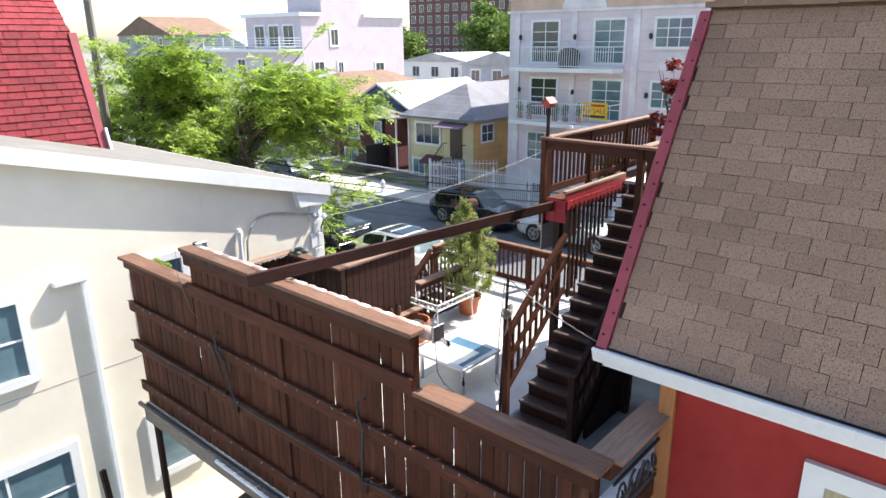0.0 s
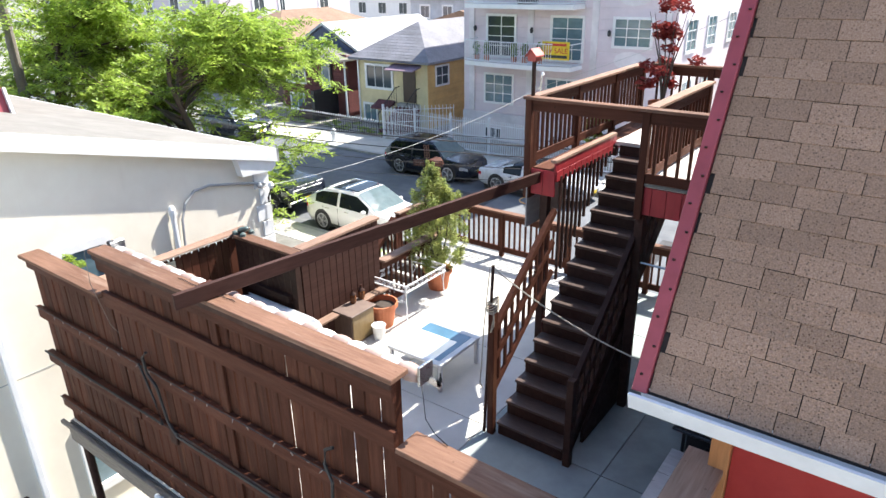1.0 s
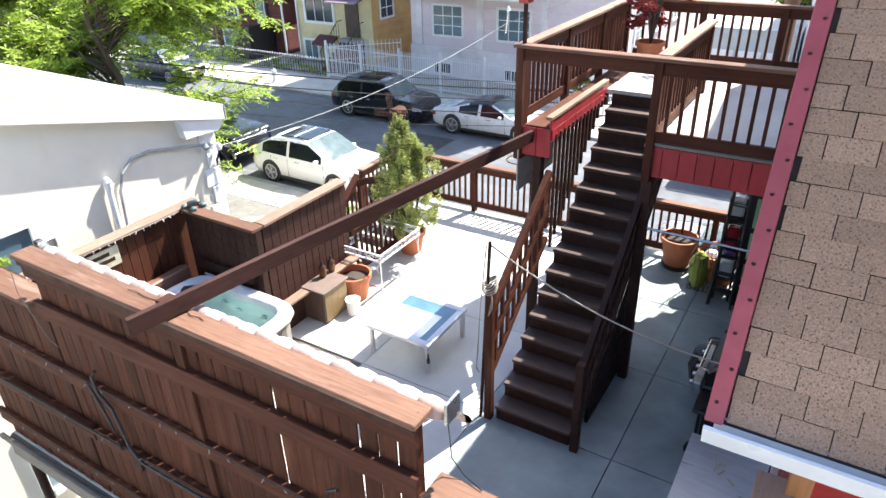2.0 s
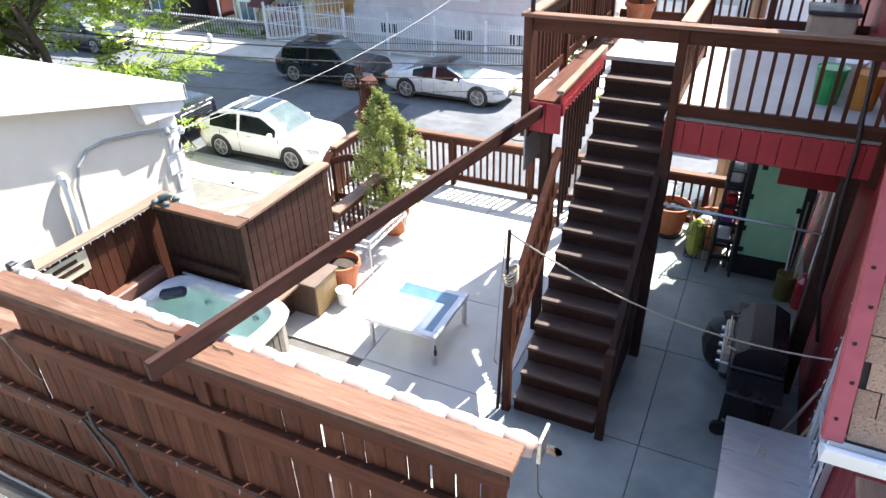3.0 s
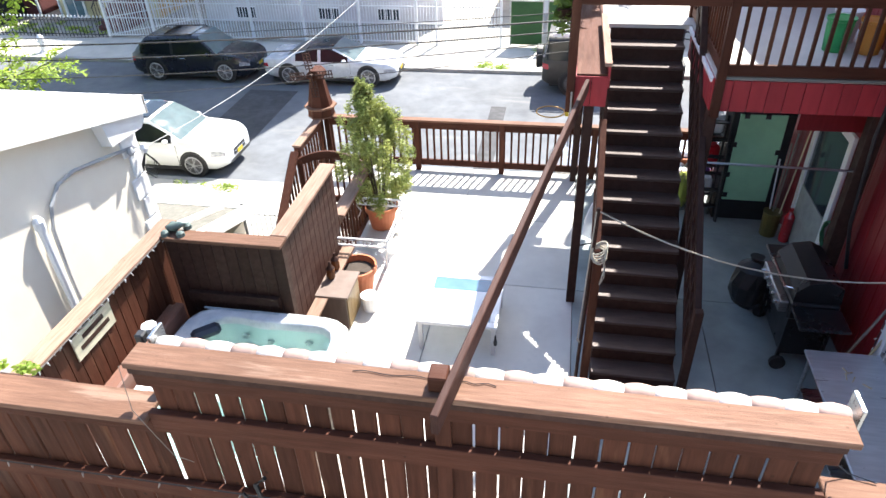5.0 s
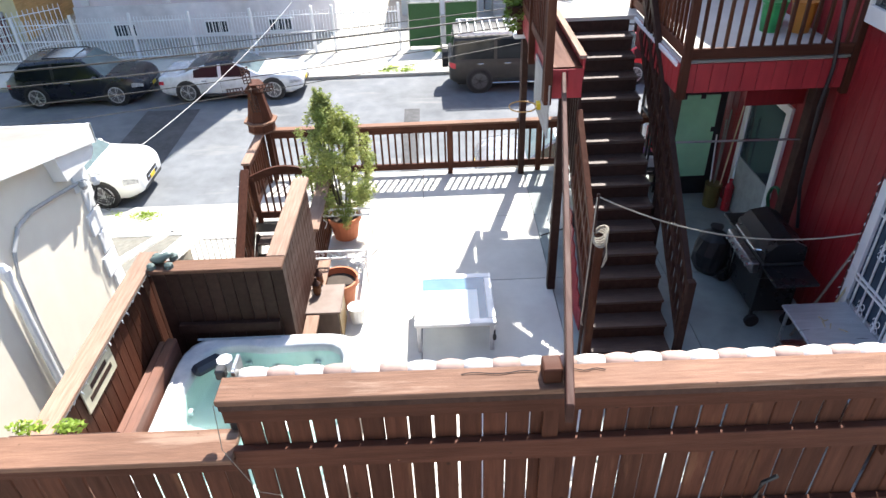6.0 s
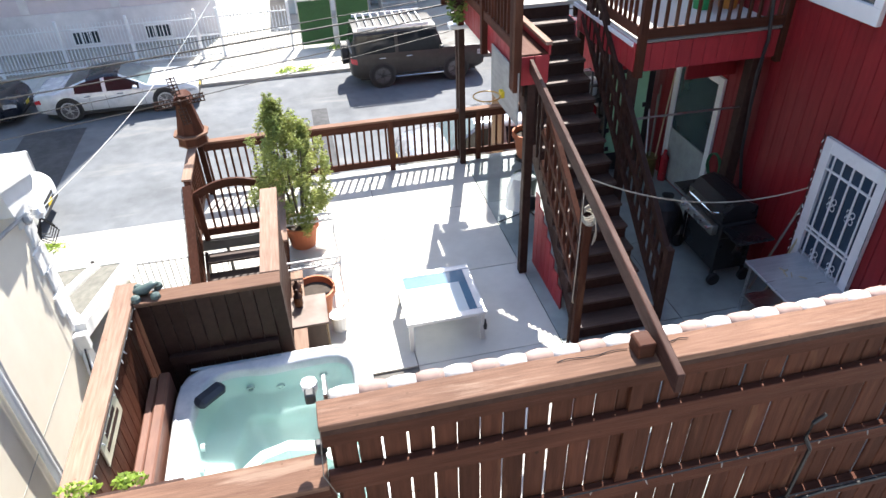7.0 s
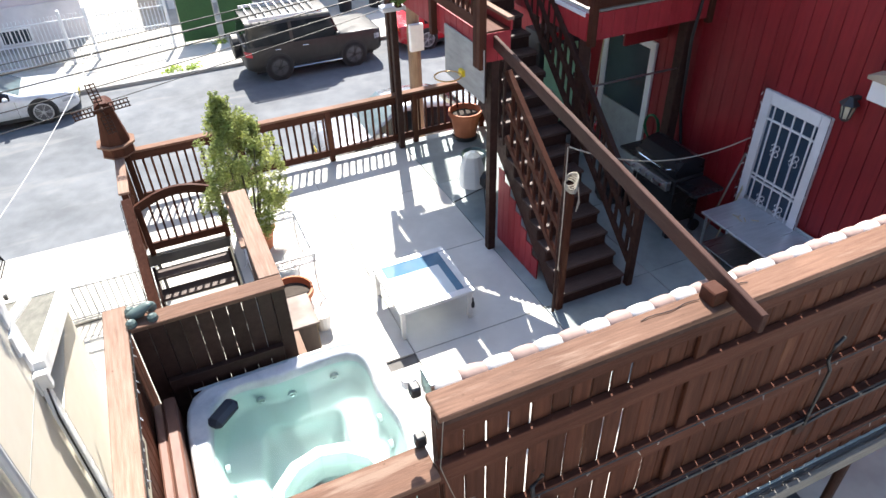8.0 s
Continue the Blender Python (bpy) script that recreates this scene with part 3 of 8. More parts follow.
for x, h0, gap in ((SX0 - 0.045, 1.53, 0.44), (SX1 + 0.045, 1.14, 0.40)):
    newel_y = Y0 - 0.03
    # the left side gets lighter wood to carry the sunlight falling on it
    left = x < -4.5
    part("newel_post", boxed(x - 0.045, x + 0.045, newel_y - 0.045, newel_y + 0.045, 0, 1.86 if left else 1.23, bev=0.006), wood_v if left else dark_wood, stairs)
    y_end = 8.62 if left else 10.2
    for hh, ww in ((h0, 0.10), (h0 - gap, 0.06), (h0 - 2 * gap, 0.06)):
        sl = slope * (0.86 if left else 1.0)
        p0, p1 = (x, newel_y, hh - 0.03), (x, y_end, hh - 0.03 + sl * (y_end - newel_y))
        part("handrail" if hh == h0 else "side_rail", barred(p0, p1, ww * 0.7, 0.09, 0.005), wood_y if left else dark_wood, stairs)
    n = int((y_end - newel_y) / 0.14)
    for k in range(1, n):
        y = newel_y + (y_end - newel_y) * k / n
        zb = sl * (y - newel_y)
        part("baluster", boxed(x - 0.018, x + 0.018, y - 0.018, y + 0.018, zb + h0 - 2 * gap - 0.06, zb + h0 - 0.05), wood_v if left else dark_wood, stairs)
# close-set slats from the landing edge down to the stair on the outer side
for k in range(14):
    y = 8.72 + k * 0.13
    part("slat", boxed(SX0 - 0.045, SX0 - 0.012, y - 0.018, y + 0.018, slope * (y - Y0) + 0.2, BZ - 0.1), dark_wood, stairs)
# red boards closing the space under the flight
for k in range(7):
    y = 7.75 + k * 0.16
    part("skirt_board", boxed(SX0 - 0.004, SX0 + 0.012, y, y + 0.152, 0, max(0.12, slope * (y - Y0) - 0.22)), red_paint, stairs)
bm = bmesh.new()
prism(bm, [(7.62, 0), (7.62, slope * (7.62 - Y0) - 0.24), (9.06, slope * (9.06 - Y0) - 0.24), (9.06, 0)], "x", SX1 - 0.02, SX1 + 0.02)
part("skirt_panel", bm, dark_wood, stairs)

# ---- balcony ----
balcony = thing("balcony", (-4, 10.6, BZ), "upper balcony with pale floor and red board fascia", "balcony")
BX0, BX1, BY0, BY1 = -5.36, -1.97, 8.60, 12.44
part("floor_deck", boxed(SX1 + 0.06, BX1, BY0, BY1, BZ - 0.06, BZ), concrete, balcony)
part("floor_deck", boxed(BX0, SX0 - 0.05, BY0, BY1, BZ - 0.06, BZ), wood_y, balcony)
part("floor_deck", boxed(SX0 - 0.05, SX1 + 0.06, top_y + 0.02, BY1, BZ - 0.06, BZ), concrete, balcony)
for k in range(5):
    y = 8.9 + k * 0.85
    part("joist", boxed(BX0 + 0.05, SX0 - 0.06, y, y + 0.05, BZ - 0.25, BZ - 0.06), dark_wood, balcony)
    part("joist", boxed(SX1 + 0.08, BX1, y, y + 0.05, BZ - 0.25, BZ - 0.06), dark_wood, balcony)
# red fascia boards, one by one
fas = mesh_of("fascia_board", boxed(-0.086, 0.086, -0.012, 0.012, 0, 0.34, bev=0.003), red_paint)
fas_y = mesh_of("fascia_board", boxed(-0.012, 0.012, -0.086, 0.086, 0, 0.34, bev=0.003), red_paint)
fas_s = mesh_of("fascia_board", boxed(-0.012, 0.012, -0.086, 0.086, 0, 0.14, bev=0.003), red_paint)
for k in range(11):
    piece("fascia_board", fas, balcony, (SX1 + 0.15 + k * 0.178, BY0 - 0.013, BZ - 0.36))
for k in range(21):
    piece("fascia_board", fas_y, balcony, (BX0 - 0.013, BY0 + 0.09 + k * 0.178, BZ - 0.36))
for k in range(10):
    piece("fascia_board", fas_y, balcony, (SX1 + 0.05, BY0 + 0.09 + k * 0.178, BZ - 0.36))
    piece("fascia_board", fas_s, balcony, (SX0 - 0.04, BY0 + 0.09 + k * 0.178, BZ - 0.16))
for k in range(2):
    piece("fascia_board", fas, balcony, (BX0 + 0.07 + k * 0.178, BY0 - 0.013, BZ - 0.36))
part("edge_trim", boxed(SX1 + 0.06, BX1, BY0 - 0.05, BY0 + 0.03, BZ + 0.002, BZ + 0.03, bev=0.004), roof_grey, balcony, "weathered pale edge strip")
part("edge_trim", boxed(SX0 - 0.10, SX0 - 0.02, BY0 - 0.05, top_y, BZ + 0.10, BZ + 0.14, bev=0.004), cap_y, balcony, "worn board along the stair opening")
part("kick_board", boxed(SX0 - 0.055, SX0 - 0.03, BY0 - 0.03, top_y, BZ - 0.02, BZ + 0.10), red_paint, balcony)
for x, y in ((-5.2, 8.68), (SX1 + 0.1, 8.68), (-5.2, 12.33), (-3.0, 12.33)):
    part("support_post", boxed(x - 0.055, x + 0.055, y - 0.055, y + 0.055, 0, BZ - 0.06, bev=0.006), dark_wood, balcony)
part("joist", boxed(SX1 + 0.1, BX1, 8.66, 8.72, BZ - 0.36, BZ - 0.06), dark_wood, balcony)
part("support_post", boxed(-2.24, -2.08, 8.68, 8.84, 0, BZ - 0.1, bev=0.006), dark_wood, balcony)
part("brace", barred((-2.0, 9.6, 2.35), (-2.65, 9.6, 2.9), 0.03, 0.05), red_paint, balcony)
part("edge_trim", boxed(SX1 + 0.02, SX1 + 0.055, BY0 + 0.05, 10.9, BZ - 0.07, BZ - 0.02, bev=0.004), white_paint, balcony, "white strip along the stair opening")
part("header_panel", boxed(-2.75, -1.99, 9.30, 9.34, 2.34, BZ - 0.37, bev=0.004), red_siding, balcony)
H = 0.92
br = dict(height=H, bottom=0.04, me=TALL)
fr = railing("railing", (SX1 + 0.1, 8.57), (BX1 - 0.02, 8.57), BZ, label="brown balcony railing with square balusters facing the yard", posts=(0.0, 1.88), drop=0.42, step=0.128, **br)
part("top_rail", boxed(-5.42, SX1 + 0.1, 8.548, 8.592, BZ + H - 0.18, BZ + H - 0.037, bev=0.004), wood_x, fr)
part("cap_board", boxed(-5.49, SX1 + 0.1, 8.50, 8.64, BZ + H - 0.036, BZ + H, bev=0.005), cap_x, fr, "sun-faded cap board")
part("corner_post", boxed(-5.465, -5.375, 8.525, 8.615, BZ - 0.42, BZ + H - 0.04, bev=0.004), wood_v, fr)
railing("railing", (-5.42, 8.66), (-5.42, 12.48), BZ, label="brown balcony railing above the terrace", posts=(0.0, 1.3, 2.6, 3.75), drop=0.42, step=0.128, **br)
railing("railing", (-5.3, 12.48), (BX1 + 0.02, 12.48), BZ, label="brown balcony railing facing the street", posts=(1.0, 2.1, 3.0), drop=0.3, step=0.128, **br)
railing("railing", (SX1 + 0.1, 8.68), (SX1 + 0.1, 10.95), BZ, label="brown balcony railing beside the stair opening", posts=(2.2,), drop=0.1, step=0.128, **br)
# long timber from the fence to the balcony corner
bm = barred((-6.035, 3.70, 3.055), (-5.245, 8.56, 3.085), 0.045, 0.145, 0.006)
single("long_beam", bm, beam_wood, "long brown timber spanning from the fence to the balcony", "beam", base=(-5.98, 4.06, 2.98))
single("beam_block", boxed(-6.13, -6.02, 4.0, 4.13, 2.976, 3.085, bev=0.008), wood_x, "short bolted wood block holding the long timber", "block")

# ---- red house ----
house = thing("house", (0, 8, STREET), "red house with vertical siding and a steep brown shingle roof", "house", kind="structure")
EV, RD = Vector((0, 4.87, 2.95)), Vector((0, 0.505, 0.863))
RN = Vector((0, -0.863, 0.505))
WX = -1.97
ROOF_TOP = EV + RD * 3.22
bm = bmesh.new()
prism(bm, [(5.22, STREET), (5.22, 3.2), (ROOF_TOP.y + 0.12, ROOF_TOP.z - 0.15), (15, ROOF_TOP.z + 0.3), (15, STREET)], "x", WX + 0.02, 6.0)
part("wall", bm, red_siding, house)
# groove-edged siding boards on the side wall, from the roof slope to the street front
k = 0
y = 5.28
while y < 12.6:
    top = min(ROOF_TOP.z - 0.2, 3.2 + (y - 5.22) * 1.72)
    if not 6.3 < y < 7.35:
        part("siding_board", boxed(WX, WX + 0.018, y, y + 0.192, -0.1, top, bev=0.003), red_siding, house)
    else:
        part("siding_board", boxed(WX, WX + 0.018, y, y + 0.192, 2.28, top, bev=0.003), red_siding, house)
    y += 0.2
# front wall
part("front_wall", boxed(-1.835, 6.0, 5.16, 5.215, STREET, 2.98), bright_red, house, "bright red stucco wall")
part("corner_post", boxed(-1.97, -1.84, 5.10, 5.215, STREET, 2.9, bev=0.006), mat("orange brown corner timber", (0.48, 0.20, 0.07), rough=0.6, scale=5, stretch=(8, 8, 0.7), bump=0.3, fine=18), house, "orange-brown corner timber")
window(house, "y", 5.16, -1, -0.14, 1.0, 1.15, 2.26, 1, 1, pane_mat=mat("curtained window glass", (0.50, 0.42, 0.26), (0.36, 0.30, 0.18), 0.25, 4, (14, 1, 0.6), bump=0, spec=0.6), trim=0.16)
# mansard slope
bm = bmesh.new()
bar(bm, EV + RD * 0 + Vector((1.8, 0, 0)) - RN * 0.06, EV + RD * 3.22 + Vector((1.8, 0, 0)) - RN * 0.06, 8.4, 0.1)
part("roof_deck", bm, shingle_gap, house)
part("upper_roof", prism(bmesh.new(), [(ROOF_TOP.y - 0.02, ROOF_TOP.z - 0.02), (ROOF_TOP.y + 0.1, ROOF_TOP.z + 0.12), (15, ROOF_TOP.z + 2.2), (15, ROOF_TOP.z - 0.05)], "x", -2.4, 6.0), shingle_tan, house)
bm = bmesh.new()
for k in range(20):
    x = -2.42 + k * 0.36
    box(bm, x, x + 0.35, ROOF_TOP.y - 0.07, ROOF_TOP.y + 0.22, ROOF_TOP.z + 0.05 + 0.01 * math.sin(k * 3), ROOF_TOP.z + 0.10)
part("ridge_shingles", bm, shingle_tan, house, "pale weathered ridge shingles")
# white gutter and red rake trim
bm = bmesh.new()
prism(bm, [(4.78, 2.86), (4.74, 2.99), (4.77, 2.99), (4.80, 2.89), (4.89, 2.89), (4.89, 2.86)], "x", -2.46, 6.0)
part("gutter", bm, white_metal, house, "white metal gutter")
part("fascia", boxed(-2.42, 6.0, 4.892, 4.93, 2.78, 2.98), white_paint, house)
part("soffit", boxed(-2.38, 6.0, 4.93, 5.16, 2.84, 2.88), white_paint, house)
bm = barred(EV + Vector((-2.42, 0, 0)) + RN * 0.005, ROOF_TOP + Vector((-2.42, 0, 0)) + RN * 0.005, 0.10, 0.09, 0.006)
rake = part("rake_trim", bm, rake_red, house, "faded red rake trim with screws")
for k in range(16):
    c = EV + RD * (0.12 + k * 0.2) + RN * 0.052 + Vector((-2.43 + 0.03 * (k % 2), 0, 0))
    part("screw", lathe(bmesh.new(), c, [(0.011, -0.006), (0.011, 0.006)], 6), dark_wood, rake)

# ---- cream house next door ----
cx = -11.13
cream_house = thing("house", (-14, 4, STREET), "cream stucco house with white windows and a low grey roof", "house", kind="structure")


def eave(y):
    return 3.99 - 0.255 * (y - 3.05)


bm = bmesh.new()
prism(bm, [(-14, STREET), (8.75, STREET), (8.75, eave(8.75) - 0.1), (-14, eave(-14) - 0.1)], "x", -22.0, cx)
part("wall", bm, cream, cream_house)
bm = bmesh.new()
prism(bm, [(8.91, eave(8.91) + 0.06), (-14, eave(-14) + 0.06), (-14, eave(-14) + 0.12), (8.91, eave(8.91) + 0.12)], "x", -22.2, cx + 0.16)
part("roof", bm, roof_grey, cream_house)
bm = bmesh.new()
prism(bm, [(8.94, eave(8.94) + 0.13), (-14, eave(-14) + 0.13), (-14, eave(-14) - 0.12), (8.94, eave(8.94) - 0.12)], "x", cx + 0.162, cx + 0.20)
part("fascia", bm, white_paint, cream_house)
bm = bmesh.new()
prism(bm, [(8.84, eave(8.84) - 0.10), (-14, eave(-14) - 0.10), (-14, eave(-14) - 0.06), (8.84, eave(8.84) - 0.06)], "x", cx, cx + 0.16)
part("soffit", bm, white_paint, cream_house)
bm = bmesh.new()
prism(bm, [(8.05, eave(8.05) - 0.12), (8.89, eave(8.89) - 0.13), (8.89, eave(8.89) - 0.20), (8.78, eave(8.89) - 0.28), (8.13, eave(8.89) - 0.25)], "x", cx + 0.004, cx + 0.16)
part("cornice_return", bm, white_paint, cream_house)
part("fascia", boxed(-22.2, cx + 0.20, 8.915, 8.95, eave(8.94) - 0.12, eave(8.94) + 0.12), white_paint, cream_house)
for k in range(16):
    z = STREET + 0.32 * k
    part("quoin", boxed(cx - 0.3, cx + 0.03, 8.45 if k % 2 else 8.55, 8.79, z + 0.01, z + 0.31, bev=0.008), white_paint, cream_house)
window(cream_house, "x", cx, 1, 2.45, 0.75, 0.55, 1.75, 1, 2, pane_mat=glass_blue, trim=0.14)
window(cream_house, "x", cx, 1, 2.2, 1.9, -2.3, -1.0, 2, 2, pane_mat=glass_blue, trim=0.14)
window(cream_house, "x", cx, 1, 5.2, 0.62, 0.9, 1.82, 1, 1, pane_mat=glass_blue, trim=0.13)
window(cream_house, "x", cx, 1, 5.0, 0.8, -2.2, -1.1, 1, 1, pane_mat=glass_blue, trim=0.14)
for z in (0.2,):
    part("score_line", boxed(cx - 0.01, cx + 0.004, -14, 8.4, z, z + 0.012), kerb_mat, cream_house)
# neighbour's porch roof, low in front of the cream house
porch = thing("porch_roof", (-13, 10.2, STREET), "low grey porch roof edged with white boards", "roof")


def porch_z(y):
    return 0.30 - 0.30 * (y - 8.62)


bm = bmesh.new()
prism(bm, [(8.80, porch_z(8.80) - 0.06), (11.1, porch_z(11.1) - 0.06), (11.1, porch_z(11.1)), (8.80, porch_z(8.80))], "x", -16.5, -11.06)
part("roofing", bm, shingle_porch, porch)
part("trim_board", barred((-11.05, 8.58, porch_z(8.58) - 0.03), (-11.05, 11.16, porch_z(11.16) - 0.03), 0.14, 0.20), white_paint, porch)
part("trim_board", boxed(-16.5, -11.13, 11.11, 11.18, porch_z(11.1) - 0.18, porch_z(11.1) + 0.02), white_paint, porch)
part("hip_board", barred((-11.78, 8.82, porch_z(8.82) + 0.025), (-11.56, 11.08, porch_z(11.08) + 0.025), 0.15, 0.05), white_paint, porch)
part("flashing_board", boxed(-11.98, -11.13, 8.80, 8.90, porch_z(8.85) - 0.05, porch_z(8.85) + 0.10), white_paint, porch)
part("eave_box", boxed(-11.30, -10.98, 8.46, 8.575, 0.05, 0.30, bev=0.01), white_paint, porch)
part("wall", boxed(-16.4, -11.10, 8.80, 10.95, STREET, porch_z(10.95) - 0.2), cream, porch, "cream stucco porch wall")
spout = thing("downspout", (-11.05, 8.5, STREET + 0.06), "white downspout with a dark strap at the house corner", "downspout")
part("pipe", boxed(-11.10, -11.02, 8.36, 8.44, STREET + 0.06, -0.22, bev=0.01), white_metal, spout)
part("elbow", barred((-11.06, 8.40, -0.24), (-11.1, 8.56, 0.08), 0.08, 0.08, 0.01), white_metal, spout)
part("cable", tube(bmesh.new(), [(-11.06, 8.33, STREET + 0.06), (-11.05, 8.34, -0.3), (-11.04, 8.44, 0.1)], 0.012, 5), black_plastic, spout)

# ---- trees ----


def leaf_mesh(name, clumps, per, size, material, rng, slim=0.45):
    """Many small leaves scattered through clumps (centre, radii)."""
    vs, fs = [], []
    for c, r in clumps:
        for _ in range(per):
            d = rng.normal(size=3)
            d /= np.linalg.norm(d)
            p = np.array(c) + d * (rng.random() ** 0.45) * np.array(r)
            a = rng.normal(size=3)
            a[2] *= 0.5
            a /= np.linalg.norm(a)
            b = np.cross(a, rng.normal(size=3))
            b /= np.linalg.norm(b)
            s = size * (0.6 + 0.8 * rng.random())
            i = len(vs)
            vs += [tuple(p - a * s), tuple(p + b * s * slim), tuple(p + a * s), tuple(p - b * s * slim)]
            fs.append((i, i + 1, i + 2, i + 3))
    me = bpy.data.meshes.new(name)
    me.from_pydata(vs, [], fs)
    me.materials.append(material)
    return me


def tree(x, y, z, top, spread, n_limbs, per, size, leaf_m, label, seed, first=0.35, flat=0.55, name="tree", clump=0.9):
    rng = np.random.default_rng(seed)
    ob = thing(name, (x, y, z), label, "tree")
    h = top - z
    bend = [(x + 0.15 * math.sin(k * 1.3 + seed), y + 0.15 * math.cos(k + seed), z + h * 0.8 * k / 6) for k in range(7)]
    part("trunk", tube(bmesh.new(), bend, [0.17 * (h / 7) * (1 - 0.11 * k) for k in range(7)], 9), bark, ob, smooth=True)
    clumps = []
    for k in range(n_limbs):
        f = first + (0.95 - first) * ((k * 0.618) % 1.0)
        a = rng.random() * 6.283
        reach = spread * (0.55 + 0.45 * rng.random()) * (1.0 if f < 0.7 else 0.72)
        s = Vector((x, y, z + h * 0.8 * f))
        e = s + Vector((math.cos(a) * reach, math.sin(a) * reach, h * (0.10 + 0.13 * rng.random())))
        pts = [s.lerp(e, t / 5) + Vector((0, 0, 0.05 * h * math.sin(math.pi * t / 5))) for t in range(6)]
        part("limb", tube(bmesh.new(), pts, [0.07 * (1 - 0.15 * t) for t in range(6)], 5), bark, ob)
        for t in range(4):
            u = 0.3 + 0.24 * t + 0.1 * rng.random()
            c = s.lerp(e, min(u, 1.03)) + Vector((*(rng.normal(size=2) * spread * 0.11), 0.02 * h + rng.normal() * 0.25))
            r = clump * spread * (0.17 + 0.12 * rng.random())
            clumps.append((tuple(c), (r, r, r * flat)))
    crown = new("crown", leaf_mesh("crown", [(Vector(c) - Vector((x, y, z)), r) for c, r in clumps], per, size, leaf_m, rng))
    crown.parent = ob
    return ob


def spray_mesh(name, sprays, size, material, rng):
    """Feathery compound leaves: twigs fanned along each spray, leaflets in pairs down each twig."""
    vs, fs = [], []
    for c, d, length, twigs in sprays:
        d = np.array(d) / np.linalg.norm(d)
        side = np.cross(d, (0, 0, 1.0))
        side /= np.linalg.norm(side) + 1e-9
        for k in range(twigs):
            u = (k + rng.random()) / twigs
            s = 1 if k % 2 else -1
            p = np.array(c) + d * length * u + np.array((0, 0, -0.25 * length * u * u))
            t = d * (0.5 + 0.4 * rng.random()) + side * s * (0.5 + 0.6 * rng.random()) + np.array((0, 0, 0.25 * rng.normal()))
            t /= np.linalg.norm(t)
            tl = length * (0.28 + 0.30 * rng.random()) * (1.15 - 0.6 * u)
            w = np.cross(t, (0.2 * rng.normal(), 0.2 * rng.normal(), 1.0))
            w /= np.linalg.norm(w)
            m = max(4, int(tl / (size * 0.8)))
            for q in range(m):
                b = p + t * tl * (q + 0.5) / m + np.array((0, 0, -0.35 * tl * ((q + 0.5) / m) ** 2))
                for o in (-1, 1):
                    ln, wd = size * (0.8 + 0.7 * rng.random()), size * 0.34
                    tip = w * o * ln + t * ln * 0.45 + np.array((0, 0, ln * (0.35 * rng.normal() - 0.15)))
                    e = t * wd
                    i = len(vs)
                    vs += [tuple(b), tuple(b + tip * 0.5 + e), tuple(b + tip), tuple(b + tip * 0.5 - e)]
                    fs.append((i, i + 1, i + 2, i + 3))
    me = bpy.data.meshes.new(name)
    me.from_pydata(vs, [], fs)
    me.materials.append(material)
    return me


def feather_tree(x, y, z, top, spread, n_limbs, size, leaf_m, label, seed, twigs=9):
    """A locust: a forked trunk, arching limbs with side branches, and open sprays of compound leaves in layers."""
    rng = np.random.default_rng(seed)
    ob = thing("tree", (x, y, z), label, "tree")
    h = top - z
    part("trunk", tube(bmesh.new(), [(x + 0.2 * math.sin(k * 1.3 + seed), y + 0.2 * math.cos(k + seed), z + h * 0.86 * k / 8) for k in range(9)], [0.2 * (1 - 0.1 * k) for k in range(9)], 10), bark, ob, smooth=True)
    sprays = []
    for k in range(n_limbs):
        f = 0.16 + 0.82 * ((k * 0.618) % 1.0)
        a = k * 2.4 + 0.5 * rng.normal()
        reach = spread * (0.45 + 0.55 * rng.random()) * (1.0 if f < 0.6 else 1.0 - 1.4 * (f - 0.6))
        o = Vector((x, y, z + h * 0.80 * f))
        e = o + Vector((math.cos(a) * reach, math.sin(a) * reach, h * (0.0 + 0.20 * rng.random())))
        pts = [o.lerp(e, t / 7) + Vector((0.08 * math.sin(t * 2 + k), 0.08 * math.cos(t * 3 + k), 0.05 * h * math.sin(math.pi * t / 7))) for t in range(8)]
        part("limb", tube(bmesh.new(), pts, [0.06 * (1 - 0.12 * t) for t in range(8)], 6), bark, ob)
        bm = bmesh.new()
        for t in range(2, 8):
            for s in (-1, 1):
                b = a + s * (0.4 + 0.9 * rng.random())
                ln = spread * (0.14 + 0.12 * rng.random())
                p = pts[t]
                q = p + Vector((math.cos(b), math.sin(b), 0.45 * rng.normal() + 0.15)) * ln
                tube(bm, [p, p.lerp(q, 0.5) + Vector((0, 0, 0.05)), q], [0.018, 0.011, 0.004], 4)
                for c0 in (p.lerp(q, 0.15), p.lerp(q, 0.55), p.lerp(q, 0.9)):
                    g = b + 1.1 * rng.normal()
                    sprays.append((tuple(c0 - Vector((x, y, z))), (math.cos(g), math.sin(g), 0.15 + 0.55 * rng.normal()), spread * (0.11 + 0.09 * rng.random()), twigs))
        part("branch", bm, bark, ob)
    crown = new("crown", spray_mesh("crown", sprays, size, leaf_m, rng))
    crown.parent = ob
    return ob


